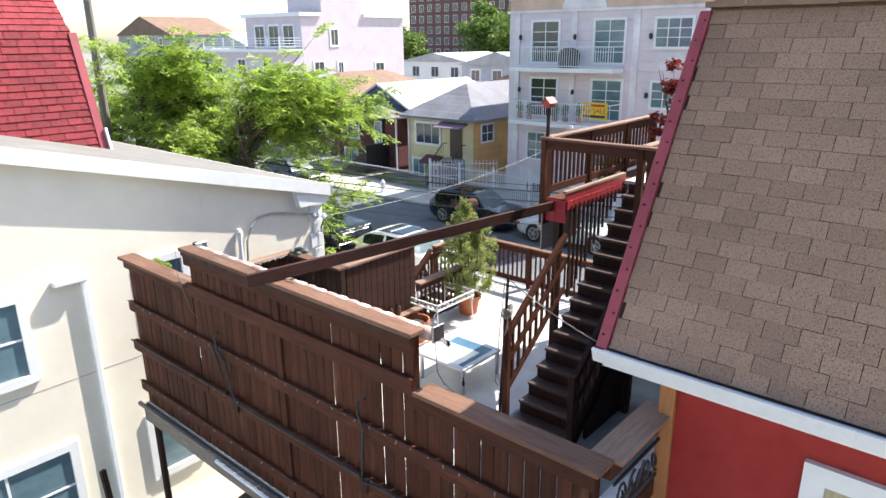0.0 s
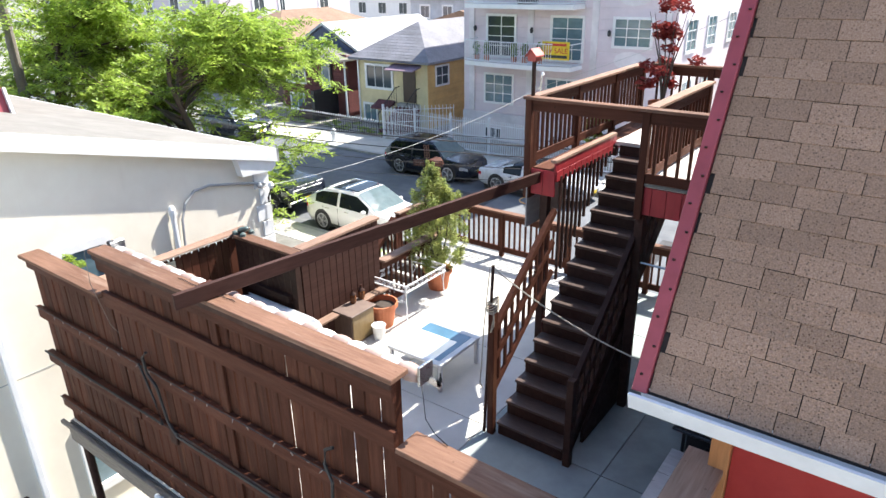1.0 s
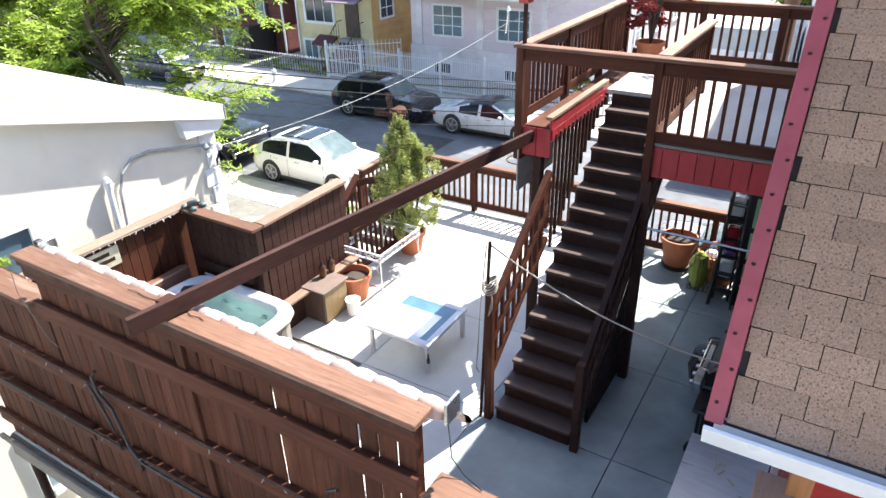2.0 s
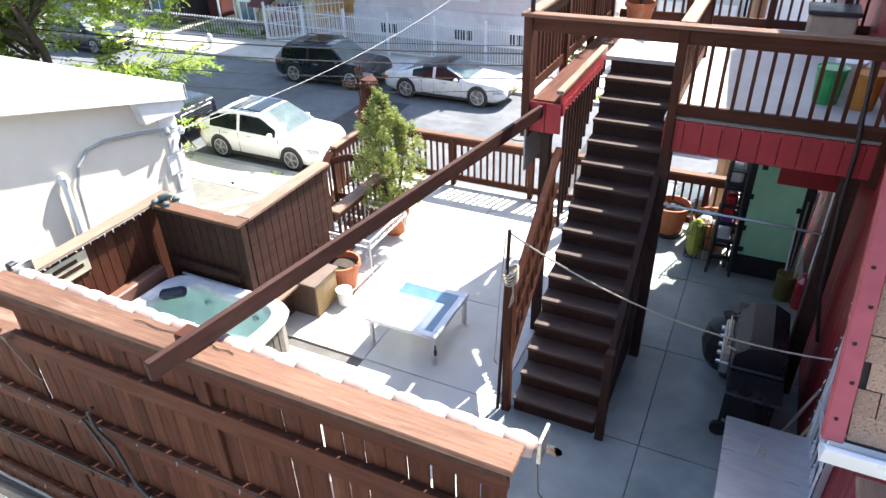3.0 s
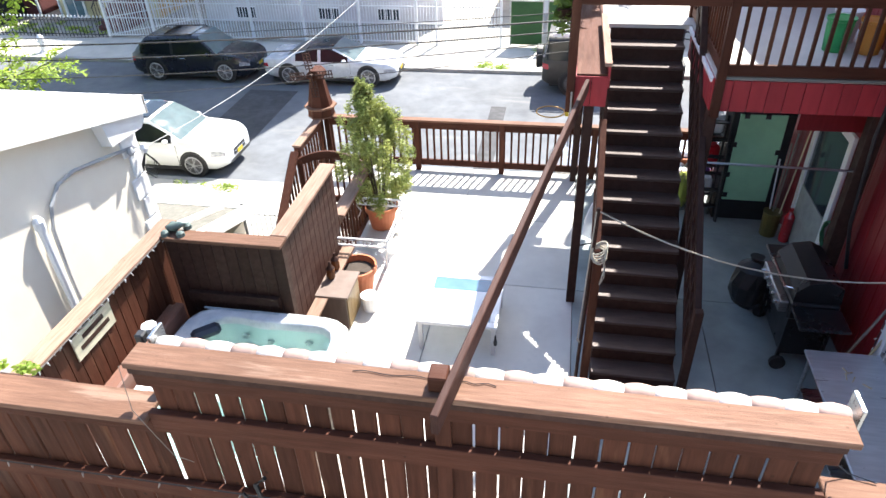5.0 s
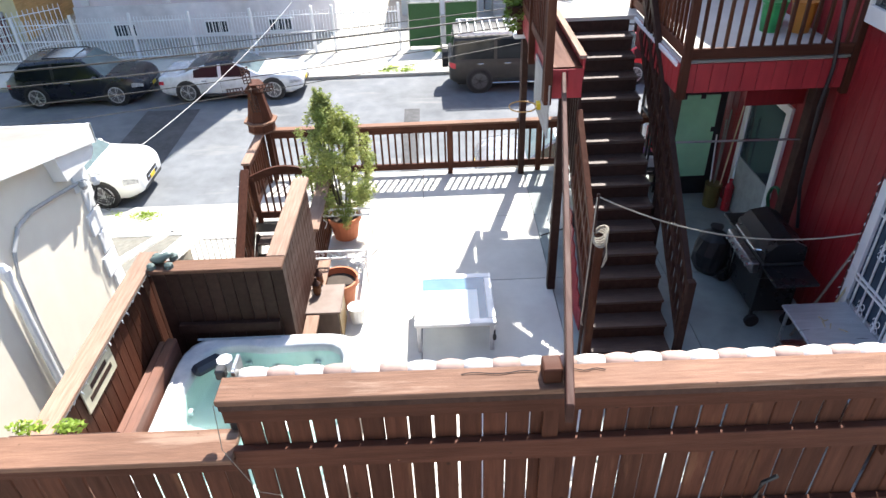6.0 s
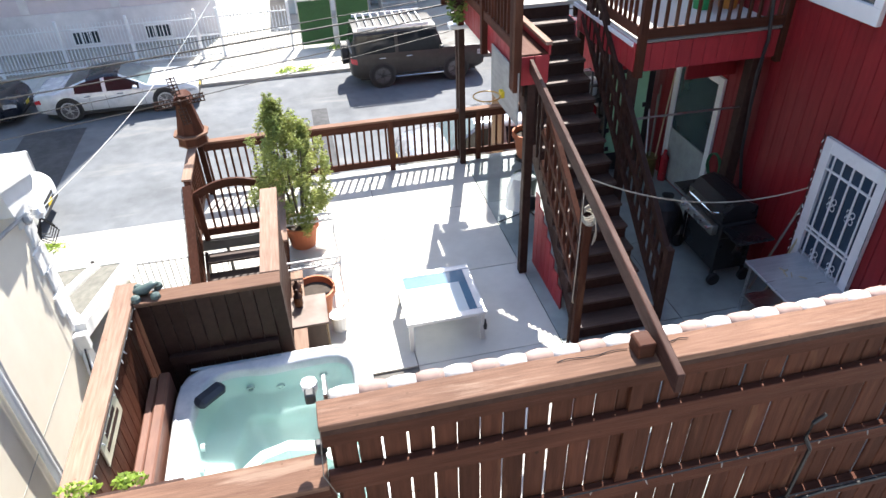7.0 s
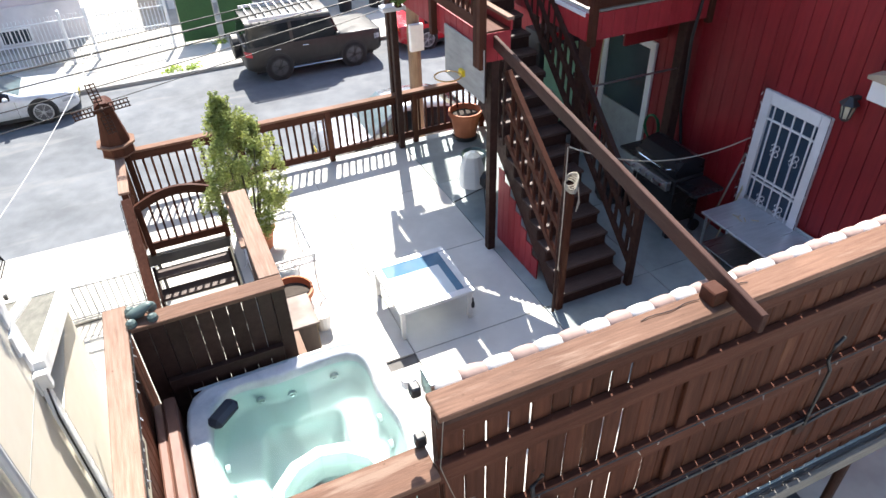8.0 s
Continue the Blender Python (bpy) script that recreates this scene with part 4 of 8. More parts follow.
feather_tree(-22.9, 14.6, STREET, 4.9, 6.6, 48, 0.125, leaf, "street tree with feathery light green leaves", 3)
feather_tree(-29.3, 13.6, STREET, 5.7, 6.6, 34, 0.13, leaf, "street tree with feathery light green leaves behind the cream house", 5)
for x, y, top, sp, sd in ((-118, 160, 14.5, 11, 11), (-98, 150, 13, 10, 12), (-150, 90, 9, 8, 13), (-128, 130, 8, 9, 15)):
    tree(x, y, STREET, top, sp, 12, 240, 0.55, leaf_far, "full green tree far behind the houses", sd, first=0.25, flat=0.8, clump=1.25)
tree(-6.0, 44, STREET, 5, 3.6, 9, 200, 0.22, leaf_far, "green tree behind the hedge panels", 21, first=0.3, flat=0.8, clump=1.3)
tree(-1.5, 36, STREET, 3.2, 2.6, 8, 200, 0.2, leaf_far, "green tree beside the white house", 22, first=0.3, flat=0.8, clump=1.3)

# ---- vehicles ----


lamp_glass = mat("headlamp glass", (0.55, 0.57, 0.6), (0.2, 0.21, 0.23), 0.1, 12, bump=0, coat=1.0)
rim_dark = mat("grey alloy", (0.16, 0.16, 0.17), rough=0.35, metal=0.7, bump=0)


def car(name, where, yaw, L, W, H, wb, paint, label, cowl=0.27, screen=0.42, roof_end=0.84, tail=0.95, belt=0.60, nose=0.78, boot=1.0, clear=0.2, wheel=0.36, front=0.10, round_nose=0.10, rim_m=None, boxy=False, roof_m=None, bed=None, spokes=10, group="parked cars"):
    """A car with its nose towards +x about its middle on the road: one skin of stations along the car, from which glass, roof, lamps and body are cut."""
    ob = thing(name, (0, 0, 0), label, "car", group)
    hb = H * belt
    ease = lambda u: u * u * (3 - 2 * u)
    end = bed if bed else tail
    mid = (screen + roof_end) / 2
    fs = sorted({0.0, 0.012, 0.03, 0.055, 0.085, 0.12, 0.17, 0.22, cowl, cowl + (screen - cowl) * 0.3, cowl + (screen - cowl) * 0.65, screen, screen + 0.04, mid - 0.012, mid + 0.012, (mid + roof_end) / 2 + 0.03, roof_end - 0.03, roof_end, roof_end + (end - roof_end) * 0.4, roof_end + (end - roof_end) * 0.75, end, min(0.985, end + 0.015), 0.955, 0.975, 0.99, 1.0})
    fs = [f for i, f in enumerate(fs) if i == 0 or f - fs[i - 1] > 0.004]

    def top(f):
        """Belt height and skin height at a station."""
        if f <= cowl:
            u = f / cowl
            zb = hb * (nose + (0.97 - nose) * u ** 0.6)
            if f < 0.05 and not boxy:
                zb *= 0.86 + 0.14 * (f / 0.05) ** 0.5
            return zb, zb + (0.03 if boxy else 0.075) * min(1.0, f / 0.06)
        zb = hb * (0.97 + 0.05 * (f - cowl) / (1 - cowl))
        if f > 0.95 and not boxy:
            zb *= 1 - 0.10 * ((f - 0.95) / 0.05) ** 2
        if f < screen:
            u = (f - cowl) / (screen - cowl)
            return zb, zb + 0.06 + (H - 0.02 - zb - 0.06) * (u if boxy else u ** 0.86)
        if f <= roof_end:
            u = (f - screen) / (roof_end - screen)
            return zb, H - 0.02 + 0.03 * math.sin(math.pi * min(1, u * 1.2)) - (0.0 if boxy else 0.07) * u * u
        if f < end:
            u = (f - roof_end) / (end - roof_end)
            zr = H - (0.02 if boxy else 0.09)
            return zb, zr + (zb * boot + 0.04 - zr) * (u if boxy else u ** 1.15)
        return zb, zb * boot + 0.035

    def ring(f):
        zb, zt = top(f)
        e0, e1 = f / round_nose, (1 - f) / (0.05 if boxy else 0.09)
        w = W / 2 * min(1.0, (0.72 if not boxy else 0.9) + (0.28 if not boxy else 0.1) * min(1, e0) ** 0.5, 0.80 + 0.20 * min(1, e1) ** 0.5)
        zs = clear + 0.14 * max(0.0, 1 - min(f, 1 - f) / 0.08)
        h = zt - zb
        k = min(1.0, h / (H - hb))
        wr = w * (0.93 - (0.05 if boxy else 0.15) * k)
        half = [(w * 0.84, zs), (w * 0.955, zs + 0.06), (w * 0.985, zs + (zb - zs) * 0.32), (w, zs + (zb - zs) * 0.62), (w * 0.99, zs + (zb - zs) * 0.84), (w * 0.945, zb),
                (w * 0.945 + (wr - w * 0.945) * 0.5, zb + h * 0.44), (wr, zb + h * 0.82), (wr * 0.93, zb + h * 0.955), (wr * 0.55, zt - 0.008), (0, zt)]
        x = L / 2 - f * L
        return [(x, s, z) for s, z in half] + [(x, -s, z) for s, z in half[-2::-1]]

    grid = [ring(f) for f in fs]
    n = len(grid[0])
    bms = collections.defaultdict(bmesh.new)
    made = collections.defaultdict(dict)

    def face(key, pts):
        bm, seen = bms[key], made[key]
        for p in pts:
            if p not in seen:
                seen[p] = bm.verts.new(grid[p[0]][p[1]])
        bm.faces.new([seen[p] for p in pts])

    for i in range(len(fs) - 1):
        fm = (fs[i] + fs[i + 1]) / 2
        for j in range(n - 1):
            jj = j if j < 10 else 2 * 10 - 1 - j
            side = 0 if j < 10 else 1
            key = ("body", 0)
            if cowl < fm < screen and jj >= 8:
                key = ("windscreen", 0)
            elif roof_end < fm < end and jj >= 8 and not (fm > roof_end + (end - roof_end) * 0.8):
                key = ("rear_window", 0)
            elif jj in (5, 6) and cowl + (screen - cowl) * 0.3 < fm < roof_end + (end - roof_end) * (0.3 if not bed else 0.0):
                if abs(fm - mid) > 0.012:
                    key = ("side_window", 2 * side + (fm > mid))
            elif jj >= 7 and screen < fm < roof_end:
                key = ("roof", 0)
            elif jj == 3 and 0.012 < fm < front:
                key = ("headlight", side)
            elif jj == 3 and fm > 0.955:
                key = ("tail_light", side)
            face(key, [(i, j), (i, j + 1), (i + 1, j + 1), (i + 1, j)])
    face(("body", 0), [(0, j) for j in range(n)])
    face(("body", 0), [(len(fs) - 1, j) for j in range(n)][::-1])
    looks = {"body": paint, "roof": roof_m or paint, "windscreen": car_glass_pale, "rear_window": car_glass, "side_window": car_glass, "headlight": lamp_glass, "tail_light": paint_red}
    for key in list(bms):
        part(key[0], bms[key], looks[key[0]], ob, smooth=True)
    part("underbody", boxed(-L * 0.44, L * 0.44, -W * 0.40, W * 0.40, clear - 0.04, clear + 0.2), black_plastic, ob)
    for s in (-1, 1):
        xm = L / 2 - (cowl + (screen - cowl) * 0.45) * L
        part("mirror", rings(bmesh.new(), [circle((xm + dx, s * (W / 2 + 0.05), hb + 0.06), r, 10, "x", r * 0.65) for dx, r in ((-0.06, 0.05), (-0.03, 0.10), (0.03, 0.105), (0.08, 0.06))]), paint, ob, smooth=True)
        part("sill", boxed(-wb / 2 + wheel, wb / 2 - wheel, *sorted((s * W * 0.46, s * W * 0.493)), clear, clear + 0.1, bev=0.01), black_plastic, ob)
        for fh in (mid - 0.09, mid + 0.11):
            part("door_handle", boxed(L / 2 - fh * L - 0.1, L / 2 - fh * L + 0.1, *sorted((s * W * 0.488, s * W * 0.503)), hb * 0.86, hb * 0.86 + 0.03, bev=0.006), chrome, ob)
        for fd in (cowl + 0.03, mid, min(roof_end, 0.78)):
            part("door_gap", boxed(L / 2 - fd * L - 0.004, L / 2 - fd * L + 0.004, *sorted((s * W * 0.47, s * W * 0.4995)), clear + 0.12, hb * 0.93), black_plastic, ob)
        for sgn in (-1, 1):
            bm = rings(bmesh.new(), [circle((sgn * wb / 2, s * (W / 2 - d), wheel + 0.015), r, 26, "y") for d, r in ((0.16, wheel + 0.045), (0.002, wheel + 0.045), (-0.004, wheel + 0.035))])
            part("wheel_arch", bm, black_plastic, ob)
            bm = rings(bmesh.new(), [circle((sgn * wb / 2, s * (W / 2 - d), wheel), r, 26, "y") for d, r in ((0.2, wheel * 0.95), (0.19, wheel), (0.012, wheel), (-0.008, wheel * 0.96), (-0.012, wheel * 0.74))])
            wh = part("tyre", bm, tyre, ob)
            bm = rings(bmesh.new(), [circle((sgn * wb / 2, s * (W / 2 + d), wheel), wheel * r, 26, "y") for d, r in ((0.013, 0.74), (0.018, 0.72), (0.018, 0.66), (-0.01, 0.62))])
            part("rim", bm, rim_m or rim_silver, wh)
            part("brake_disc", rings(bmesh.new(), [circle((sgn * wb / 2, s * (W / 2 + d), wheel), wheel * 0.64, 20, "y") for d in (0.013, 0.0145)]), rim_dark, wh)
            bm = bmesh.new()
            for k in range(spokes):
                an = 2 * math.pi * (k // 2) / (spokes // 2) + (0.16 if k % 2 else -0.16)
                c, d = Vector((sgn * wb / 2, s * (W / 2 + 0.02), wheel)), Vector((math.cos(an), 0, math.sin(an)))
                bar(bm, c + d * wheel * 0.1, c + d * wheel * 0.69, 0.012, wheel * 0.085, up=(0, 1, 0))
            rings(bm, [circle((sgn * wb / 2, s * (W / 2 + d), wheel), wheel * 0.14, 10, "y") for d in (0.012, 0.03)])
            part("spokes", bm, rim_m or rim_silver, wh)
    zg = top(0.0)[0]
    part("grille", boxed(L / 2 - 0.06, L / 2 + 0.012, -W * 0.20, W * 0.20, zg * 0.62, zg * 0.93, bev=0.02), black_plastic, ob)
    part("grille_bar", boxed(L / 2 - 0.02, L / 2 + 0.02, -W * 0.18, W * 0.18, zg * 0.76, zg * 0.80, bev=0.004), chrome, ob)
    part("bumper", boxed(L / 2 - 0.12, L / 2 + 0.014, -W * 0.33, W * 0.33, clear + 0.10, clear + 0.22, bev=0.03), black_plastic, ob)
    part("number_plate", boxed(L / 2 + 0.014, L / 2 + 0.022, -0.15, 0.15, clear + 0.24, clear + 0.36), sign_yellow, ob)
    ob.matrix_basis = pose(*where, 0, 0, yaw)
    return ob


def on_car(name, bm, material, vehicle):
    """A part given in the vehicle's own metres."""
    bmesh.ops.translate(bm, verts=bm.verts, vec=at(vehicle))
    return part(name, bm, material, vehicle)


crossover = car("car", (-16.75, 17.33, STREET), 0, 4.66, 1.84, 1.58, 2.72, paint_white, "white parked crossover with a dark glass roof panel", cowl=0.27, screen=0.45, roof_end=0.80, tail=0.965, belt=0.63, nose=0.83, wheel=0.36)
on_car("roof_panel", rings(bmesh.new(), [[(0.12 - 1.2 * u, s * 0.54, 1.59 + 0.012 * math.sin(math.pi * u) - 0.045 * u * u + dz) for s in (-1, 1)][::1] + [(0.12 - 1.2 * u, s * 0.54, 1.55 - 0.045 * u * u) for s in (1, -1)] for u, dz in ((0, 0), (0.33, 0.008), (0.66, 0.008), (1, 0))]), car_glass, crossover)
on_car("roof_panel_bar", boxed(-0.50, -0.43, -0.54, 0.54, 1.56, 1.606), paint_white, crossover)
for s in (-1, 1):
    on_car("roof_rail", tube(bmesh.new(), [(0.10, s * 0.63, 1.51), (-0.05, s * 0.63, 1.575), (-1.2, s * 0.63, 1.55), (-1.35, s * 0.63, 1.47)], 0.018, 6), chrome, crossover)
pick = car("pickup_truck", (-22.9, 17.45, STREET), 0, 5.9, 2.03, 1.88, 3.65, paint_black, "dark navy parked pickup truck with a chrome grille", cowl=0.27, screen=0.36, roof_end=0.58, tail=0.63, belt=0.66, nose=0.90, clear=0.3, wheel=0.4, boxy=True, bed=0.63, round_nose=0.04, front=0.05)
on_car("chrome_grille", boxed(2.90, 2.985, -0.72, 0.72, 0.72, 1.02, bev=0.03), chrome, pick)
for k in range(3):
    on_car("grille_slot", boxed(2.98, 2.99, -0.66, 0.66, 0.76 + k * 0.085, 0.80 + k * 0.085), black_plastic, pick)
on_car("chrome_bumper", boxed(2.86, 3.02, -0.95, 0.95, 0.42, 0.62, bev=0.03), chrome, pick)
suv = car("car", (-19.15, 24.45, STREET), 0, 4.75, 1.88, 1.62, 2.74, paint_black, "glossy dark navy parked suv", cowl=0.27, screen=0.41, roof_end=0.86, tail=0.965, belt=0.60, nose=0.84, wheel=0.39)
for s in (-1, 1):
    on_car("roof_rail", tube(bmesh.new(), [(0.25, s * 0.64, 1.55), (0.1, s * 0.64, 1.63), (-1.5, s * 0.64, 1.59), (-1.65, s * 0.64, 1.51)], 0.02, 6), black_plastic, suv)
on_car("roof_panel", boxed(-1.0, 0.1, -0.5, 0.5, 1.55, 1.628, bev=0.01), car_glass, suv)
car("car", (-13.82, 24.42, STREET), 0, 4.95, 1.84, 1.36, 2.95, paint_silver, "silver white parked sedan with a black roof", cowl=0.30, screen=0.46, roof_end=0.66, tail=0.86, belt=0.64, nose=0.80, boot=1.02, wheel=0.37, roof_m=paint_black)
jeep = car("jeep", (-3.95, 24.35, STREET), 0, 4.6, 1.95, 1.95, 2.56, paint_matte, "boxy matte black parked off-road car with a roof rack", cowl=0.31, screen=0.36, roof_end=0.96, tail=0.985, belt=0.60, nose=0.95, boxy=True, clear=0.3, wheel=0.42, rim_m=black_metal, round_nose=0.03, front=0.05)
on_car("spare_wheel", rings(bmesh.new(), [circle((-2.32 - d, 0.1, 1.0), r, 20, "x") for d, r in ((0, 0.38), (0.2, 0.4), (0.22, 0.34))]), black_plastic, jeep)
for k in range(9):
    on_car("rack_bar", boxed(-1.9 + k * 0.26, -1.86 + k * 0.26, -0.8, 0.8, 2.0, 2.03), white_metal, jeep)
for s in (-1, 1):
    on_car("rack_rail", boxed(-2.0, 0.4, s * 0.82 - 0.02, s * 0.82 + 0.02, 1.95, 2.05), white_metal, jeep)
    on_car("side_step", boxed(-0.85, 0.85, s * 0.98 - 0.05, s * 0.98 + 0.05, 0.33, 0.38, bev=0.01), chrome, jeep)
car("car", (1.5, 24.5, STREET), 0, 4.7, 1.85, 1.5, 2.7, paint_red, "red parked car beyond the utility pole", roof_end=0.74, tail=0.90)
car("car", (-3.4, 17.2, STREET), 180, 4.7, 1.85, 1.48, 2.7, paint_grey, "grey parked sedan below the terrace front", roof_end=0.72, tail=0.90)
car("car", (-33.6, 24.5, STREET), 0, 4.6, 1.85, 1.6, 2.7, paint_black, "dark parked car half hidden by the tree")

# ---- apartment block across the street ----
apt = thing("apartment_building", (-16.5, 31, STREET), "pale pink apartment block with white balconies", "building")
part("wall", boxed(-22.1, -11.0, 31, 47, STREET, 13.0), pink_wall, apt)
part("cornice", boxed(-22.3, -10.8, 30.8, 47, 13.0, 13.4), pale_trim, apt)
course = mesh_of("block_course", boxed(-5.5, 5.5, -0.02, 0.01, 0, 0.46, bev=0.012), pink_wall)
for k in range(17):
    piece("block_course", course, apt, (-16.55, 31, -1.3 + k * 0.48))
part("plinth", boxed(-22.15, -10.95, 30.93, 30.99, STREET, -1.35), pale_trim, apt)
part("peach_band", boxed(-22.05, -11.05, 30.93, 30.99, 6.95, 7.9), peach, apt, "peach coloured band")
part("moulding", boxed(-22.2, -10.9, 30.86, 30.99, 6.80, 6.94), pale_trim, apt)
bm = bmesh.new()
prism(bm, [(-17.6 + 1.25 * math.cos(math.pi * i / 12), 6.95 + 0.75 * math.sin(math.pi * i / 12)) for i in range(13)], "y", 30.88, 30.92)
part("arch_panel", bm, pale_trim, apt)
for x in (-21.55, -18.1, -14.75, -11.4):
    part("pilaster", boxed(x - 0.16, x + 0.16, 30.9, 30.97, -1.3, 6.8), pale_trim, apt)
for z0, z1 in ((4.38, 6.35), (1.62, 3.5)):
    for xc in (-19.8, -16.15):
        window(apt, "y", 30.975, -1, xc, 1.55, z0, z1, 2, 4, pane_mat=glass_dark if xc < -18 else glass_blue, name="balcony_door", trim=0.12)
    window(apt, "y", 30.975, -1, -12.95, 1.65, z0 + 0.75, z1, 3, 3, pane_mat=glass_blue, trim=0.12)
    part("oval_panel", prism(bmesh.new(), [(-12.95 + 0.8 * math.cos(i * 0.5236), z0 + 0.1 + 0.42 * math.sin(i * 0.5236)) for i in range(12)], "y", 30.93, 30.96), pale_trim, apt)
for xc in (-19.9, -16.3):
    window(apt, "y", 30.975, -1, xc, 1.6, -0.75, 0.62, 3, 3, pane_mat=glass_blue, trim=0.1)
for xc in (-20.2, -16.2, -13.4):
    window(apt, "y", 30.93, -1, xc, 0.95, -2.62, -2.15, 3, 1, trim=0.05, name="basement_window")
for y in (33, 36, 39.5, 43):
    for z in (-0.6, 2.1, 4.9):
        window(apt, "x", -11.0, 1, y, 1.3, z, z + 1.3, 2, 3, pane_mat=glass_blue, trim=0.12)
for x in (-18.0, -14.0, -21.3):
    for z in (5.6, 2.9):
        part("wall_lamp", lathe(bmesh.new(), (x, 30.84, z), [(0.02, -0.14), (0.08, -0.1), (0.09, 0.05), (0.03, 0.14)], 8), black_metal, apt)
for zb in (3.93, 1.22):
    bal = part("balcony", bmesh.new(), pale_trim, apt)
    bm = bmesh.new()
    front = [(-21.2 + 5.9 * i / 16, 29.75 - 0.28 * math.sin(math.pi * i / 16)) for i in range(17)]
    prism(bm, [(-15.3, 30.96), (-21.2, 30.96)] + front, "z", zb, zb + 0.2)
    part("balcony_slab", bm, white_paint, apt)
    bm = bmesh.new()
    for z in (zb + 0.28, zb + 1.2):
        tube(bm, [(x, y + 0.05, z) for x, y in front], 0.025, 5)
        tube(bm, [(-21.2, 30.9, z), (-21.2, 29.8, z)], 0.025, 5)
        tube(bm, [(-15.3, 30.9, z), (-15.3, 29.8, z)], 0.025, 5)
    part("balcony_rail", bm, white_metal, apt)
    rod = mesh_of("rod", boxed(-0.011, 0.011, -0.011, 0.011, 0, 0.95), white_metal)
    for k in range(49):
        u = k / 48
        piece("rod", rod, apt, (-21.2 + 5.9 * u, 29.8 - 0.28 * math.sin(math.pi * u), zb + 0.26))
    bpy.data.objects.remove(bal)
# things on the balconies
grill_far = single("covered_grill", lathe(bmesh.new(), (-17.9, 30.2, 4.13), [(0.5, 0), (0.55, 0.6), (0.45, 0.85), (0.2, 0.95)], 12), black_plastic, "dark covered grill on the balcony", "grill")
for k, x in enumerate((-20.8, -20.2, -18.6, -18.0, -17.2)):
    rng = np.random.default_rng(40 + k)
    pot = thing("potted_plant", (x, 30.25, 1.42), "small dark green potted plant on the balcony", "plant", "balcony plants")
    part("pot", lathe(bmesh.new(), (x, 30.25, 1.42), [(0.12, 0), (0.16, 0.25)], 8), terracotta, pot)
    o = new("leaves", leaf_mesh("leaves", [((0, 0, 0.6), (0.2, 0.2, 0.38))], 120, 0.09, leaf_far, rng))
    o.parent = pot
sign = thing("sale_sign", (-16.05, 29.68, 1.75), "yellow sale banner hung on the balcony railing", "sign")
part("panel", boxed(-16.75, -15.35, 29.66, 29.68, 1.75, 2.55), sign_yellow, sign)


def words(text, size, at_xyz, rot, material, parent, name="lettering"):
    cu = bpy.data.curves.new(name, "FONT")
    cu.body, cu.size, cu.align_x, cu.extrude = text, size, "CENTER", 0.004
    tmp = bpy.data.objects.new(name, cu)
    scene.collection.objects.link(tmp)
    me = bpy.data.meshes.new_from_object(tmp.evaluated_get(bpy.context.evaluated_depsgraph_get()))
    bpy.data.objects.remove(tmp)
    me.materials.append(material)
    ob = new(name, me)
    ob.parent = parent
    ob.matrix_basis = pose(*(Vector(at_xyz) - at(parent)), *rot)
    return ob


words("For SALE", 0.33, (-16.05, 29.65, 2.04), (90, 0, 0), sign_ink, sign)
for z0, z1, w in ((2.36, 2.47, 0.55), (1.82, 1.95, 0.6)):
    part("bar", boxed(-16.05 - w, -16.05 + w, 29.652, 29.658, z0, z1), sign_ink if z0 > 2 else black_metal, sign)

# ---- white iron fence across the street ----
wf = thing("metal_fence", (-17, 28.05, STREET + 0.12), "tall white painted metal fence along the sidewalk", "fence")
FZ = STREET + 0.12
picket = mesh_of("picket", boxed(-0.012, 0.012, -0.012, 0.012, 0, 1.62), white_metal)
post_me = mesh_of("post", boxed(-0.05, 0.05, -0.05, 0.05, 0, 1.85, bev=0.01), white_metal)
for k in range(140):
    piece("picket", picket, wf, (-25.4 + 17.3 * k / 139, 28.05, FZ + 0.08))
for x in (-25.4, -23.2, -20.9, -18.6, -16.3, -13.9, -11.5, -10.7, -8.1):
    piece("post", post_me, wf, (x, 28.05, FZ))
for z in (0.12, 0.85, 1.5):
    part("rail", boxed(-25.4, -8.1, 28.03, 28.07, FZ + z, FZ + z + 0.035), white_metal, wf)
wf2 = thing("metal_fence", (-25.4, 30, FZ), "white painted metal fence beside the yellow house steps", "fence")
for k in range(20):
    piece("picket", picket, wf2, (-25.4 + 2.8 * k / 19, 28.1 + 2.6 * k / 19, FZ + 0.08))
for z in (0.12, 0.85, 1.5):
    part("rail", barred((-25.4, 28.1, FZ + z), (-22.6, 30.7, FZ + z), 0.035), white_metal, wf2)
iron = thing("iron_fence", (-31, 28.05, FZ), "low black iron fence with pale tips before the brick house", "fence")
ip = mesh_of("picket", boxed(-0.012, 0.012, -0.012, 0.012, 0, 0.85), black_metal)
tip = mesh_of("tip", lathe(bmesh.new(), (0, 0, 0), [(0.02, 0), (0.045, 0.05), (0.01, 0.12)], 5), white_metal)
for k in range(70):
    piece("picket", ip, iron, (-38 + 12.4 * k / 69, 28.05, FZ))
    piece("tip", tip, iron, (-38 + 12.4 * k / 69, 28.05, FZ + 0.84))
for z in (0.1, 0.7):
    part("rail", boxed(-38, -25.6, 28.03, 28.07, FZ + z, FZ + z + 0.03), black_metal, iron)
rng = np.random.default_rng(8)
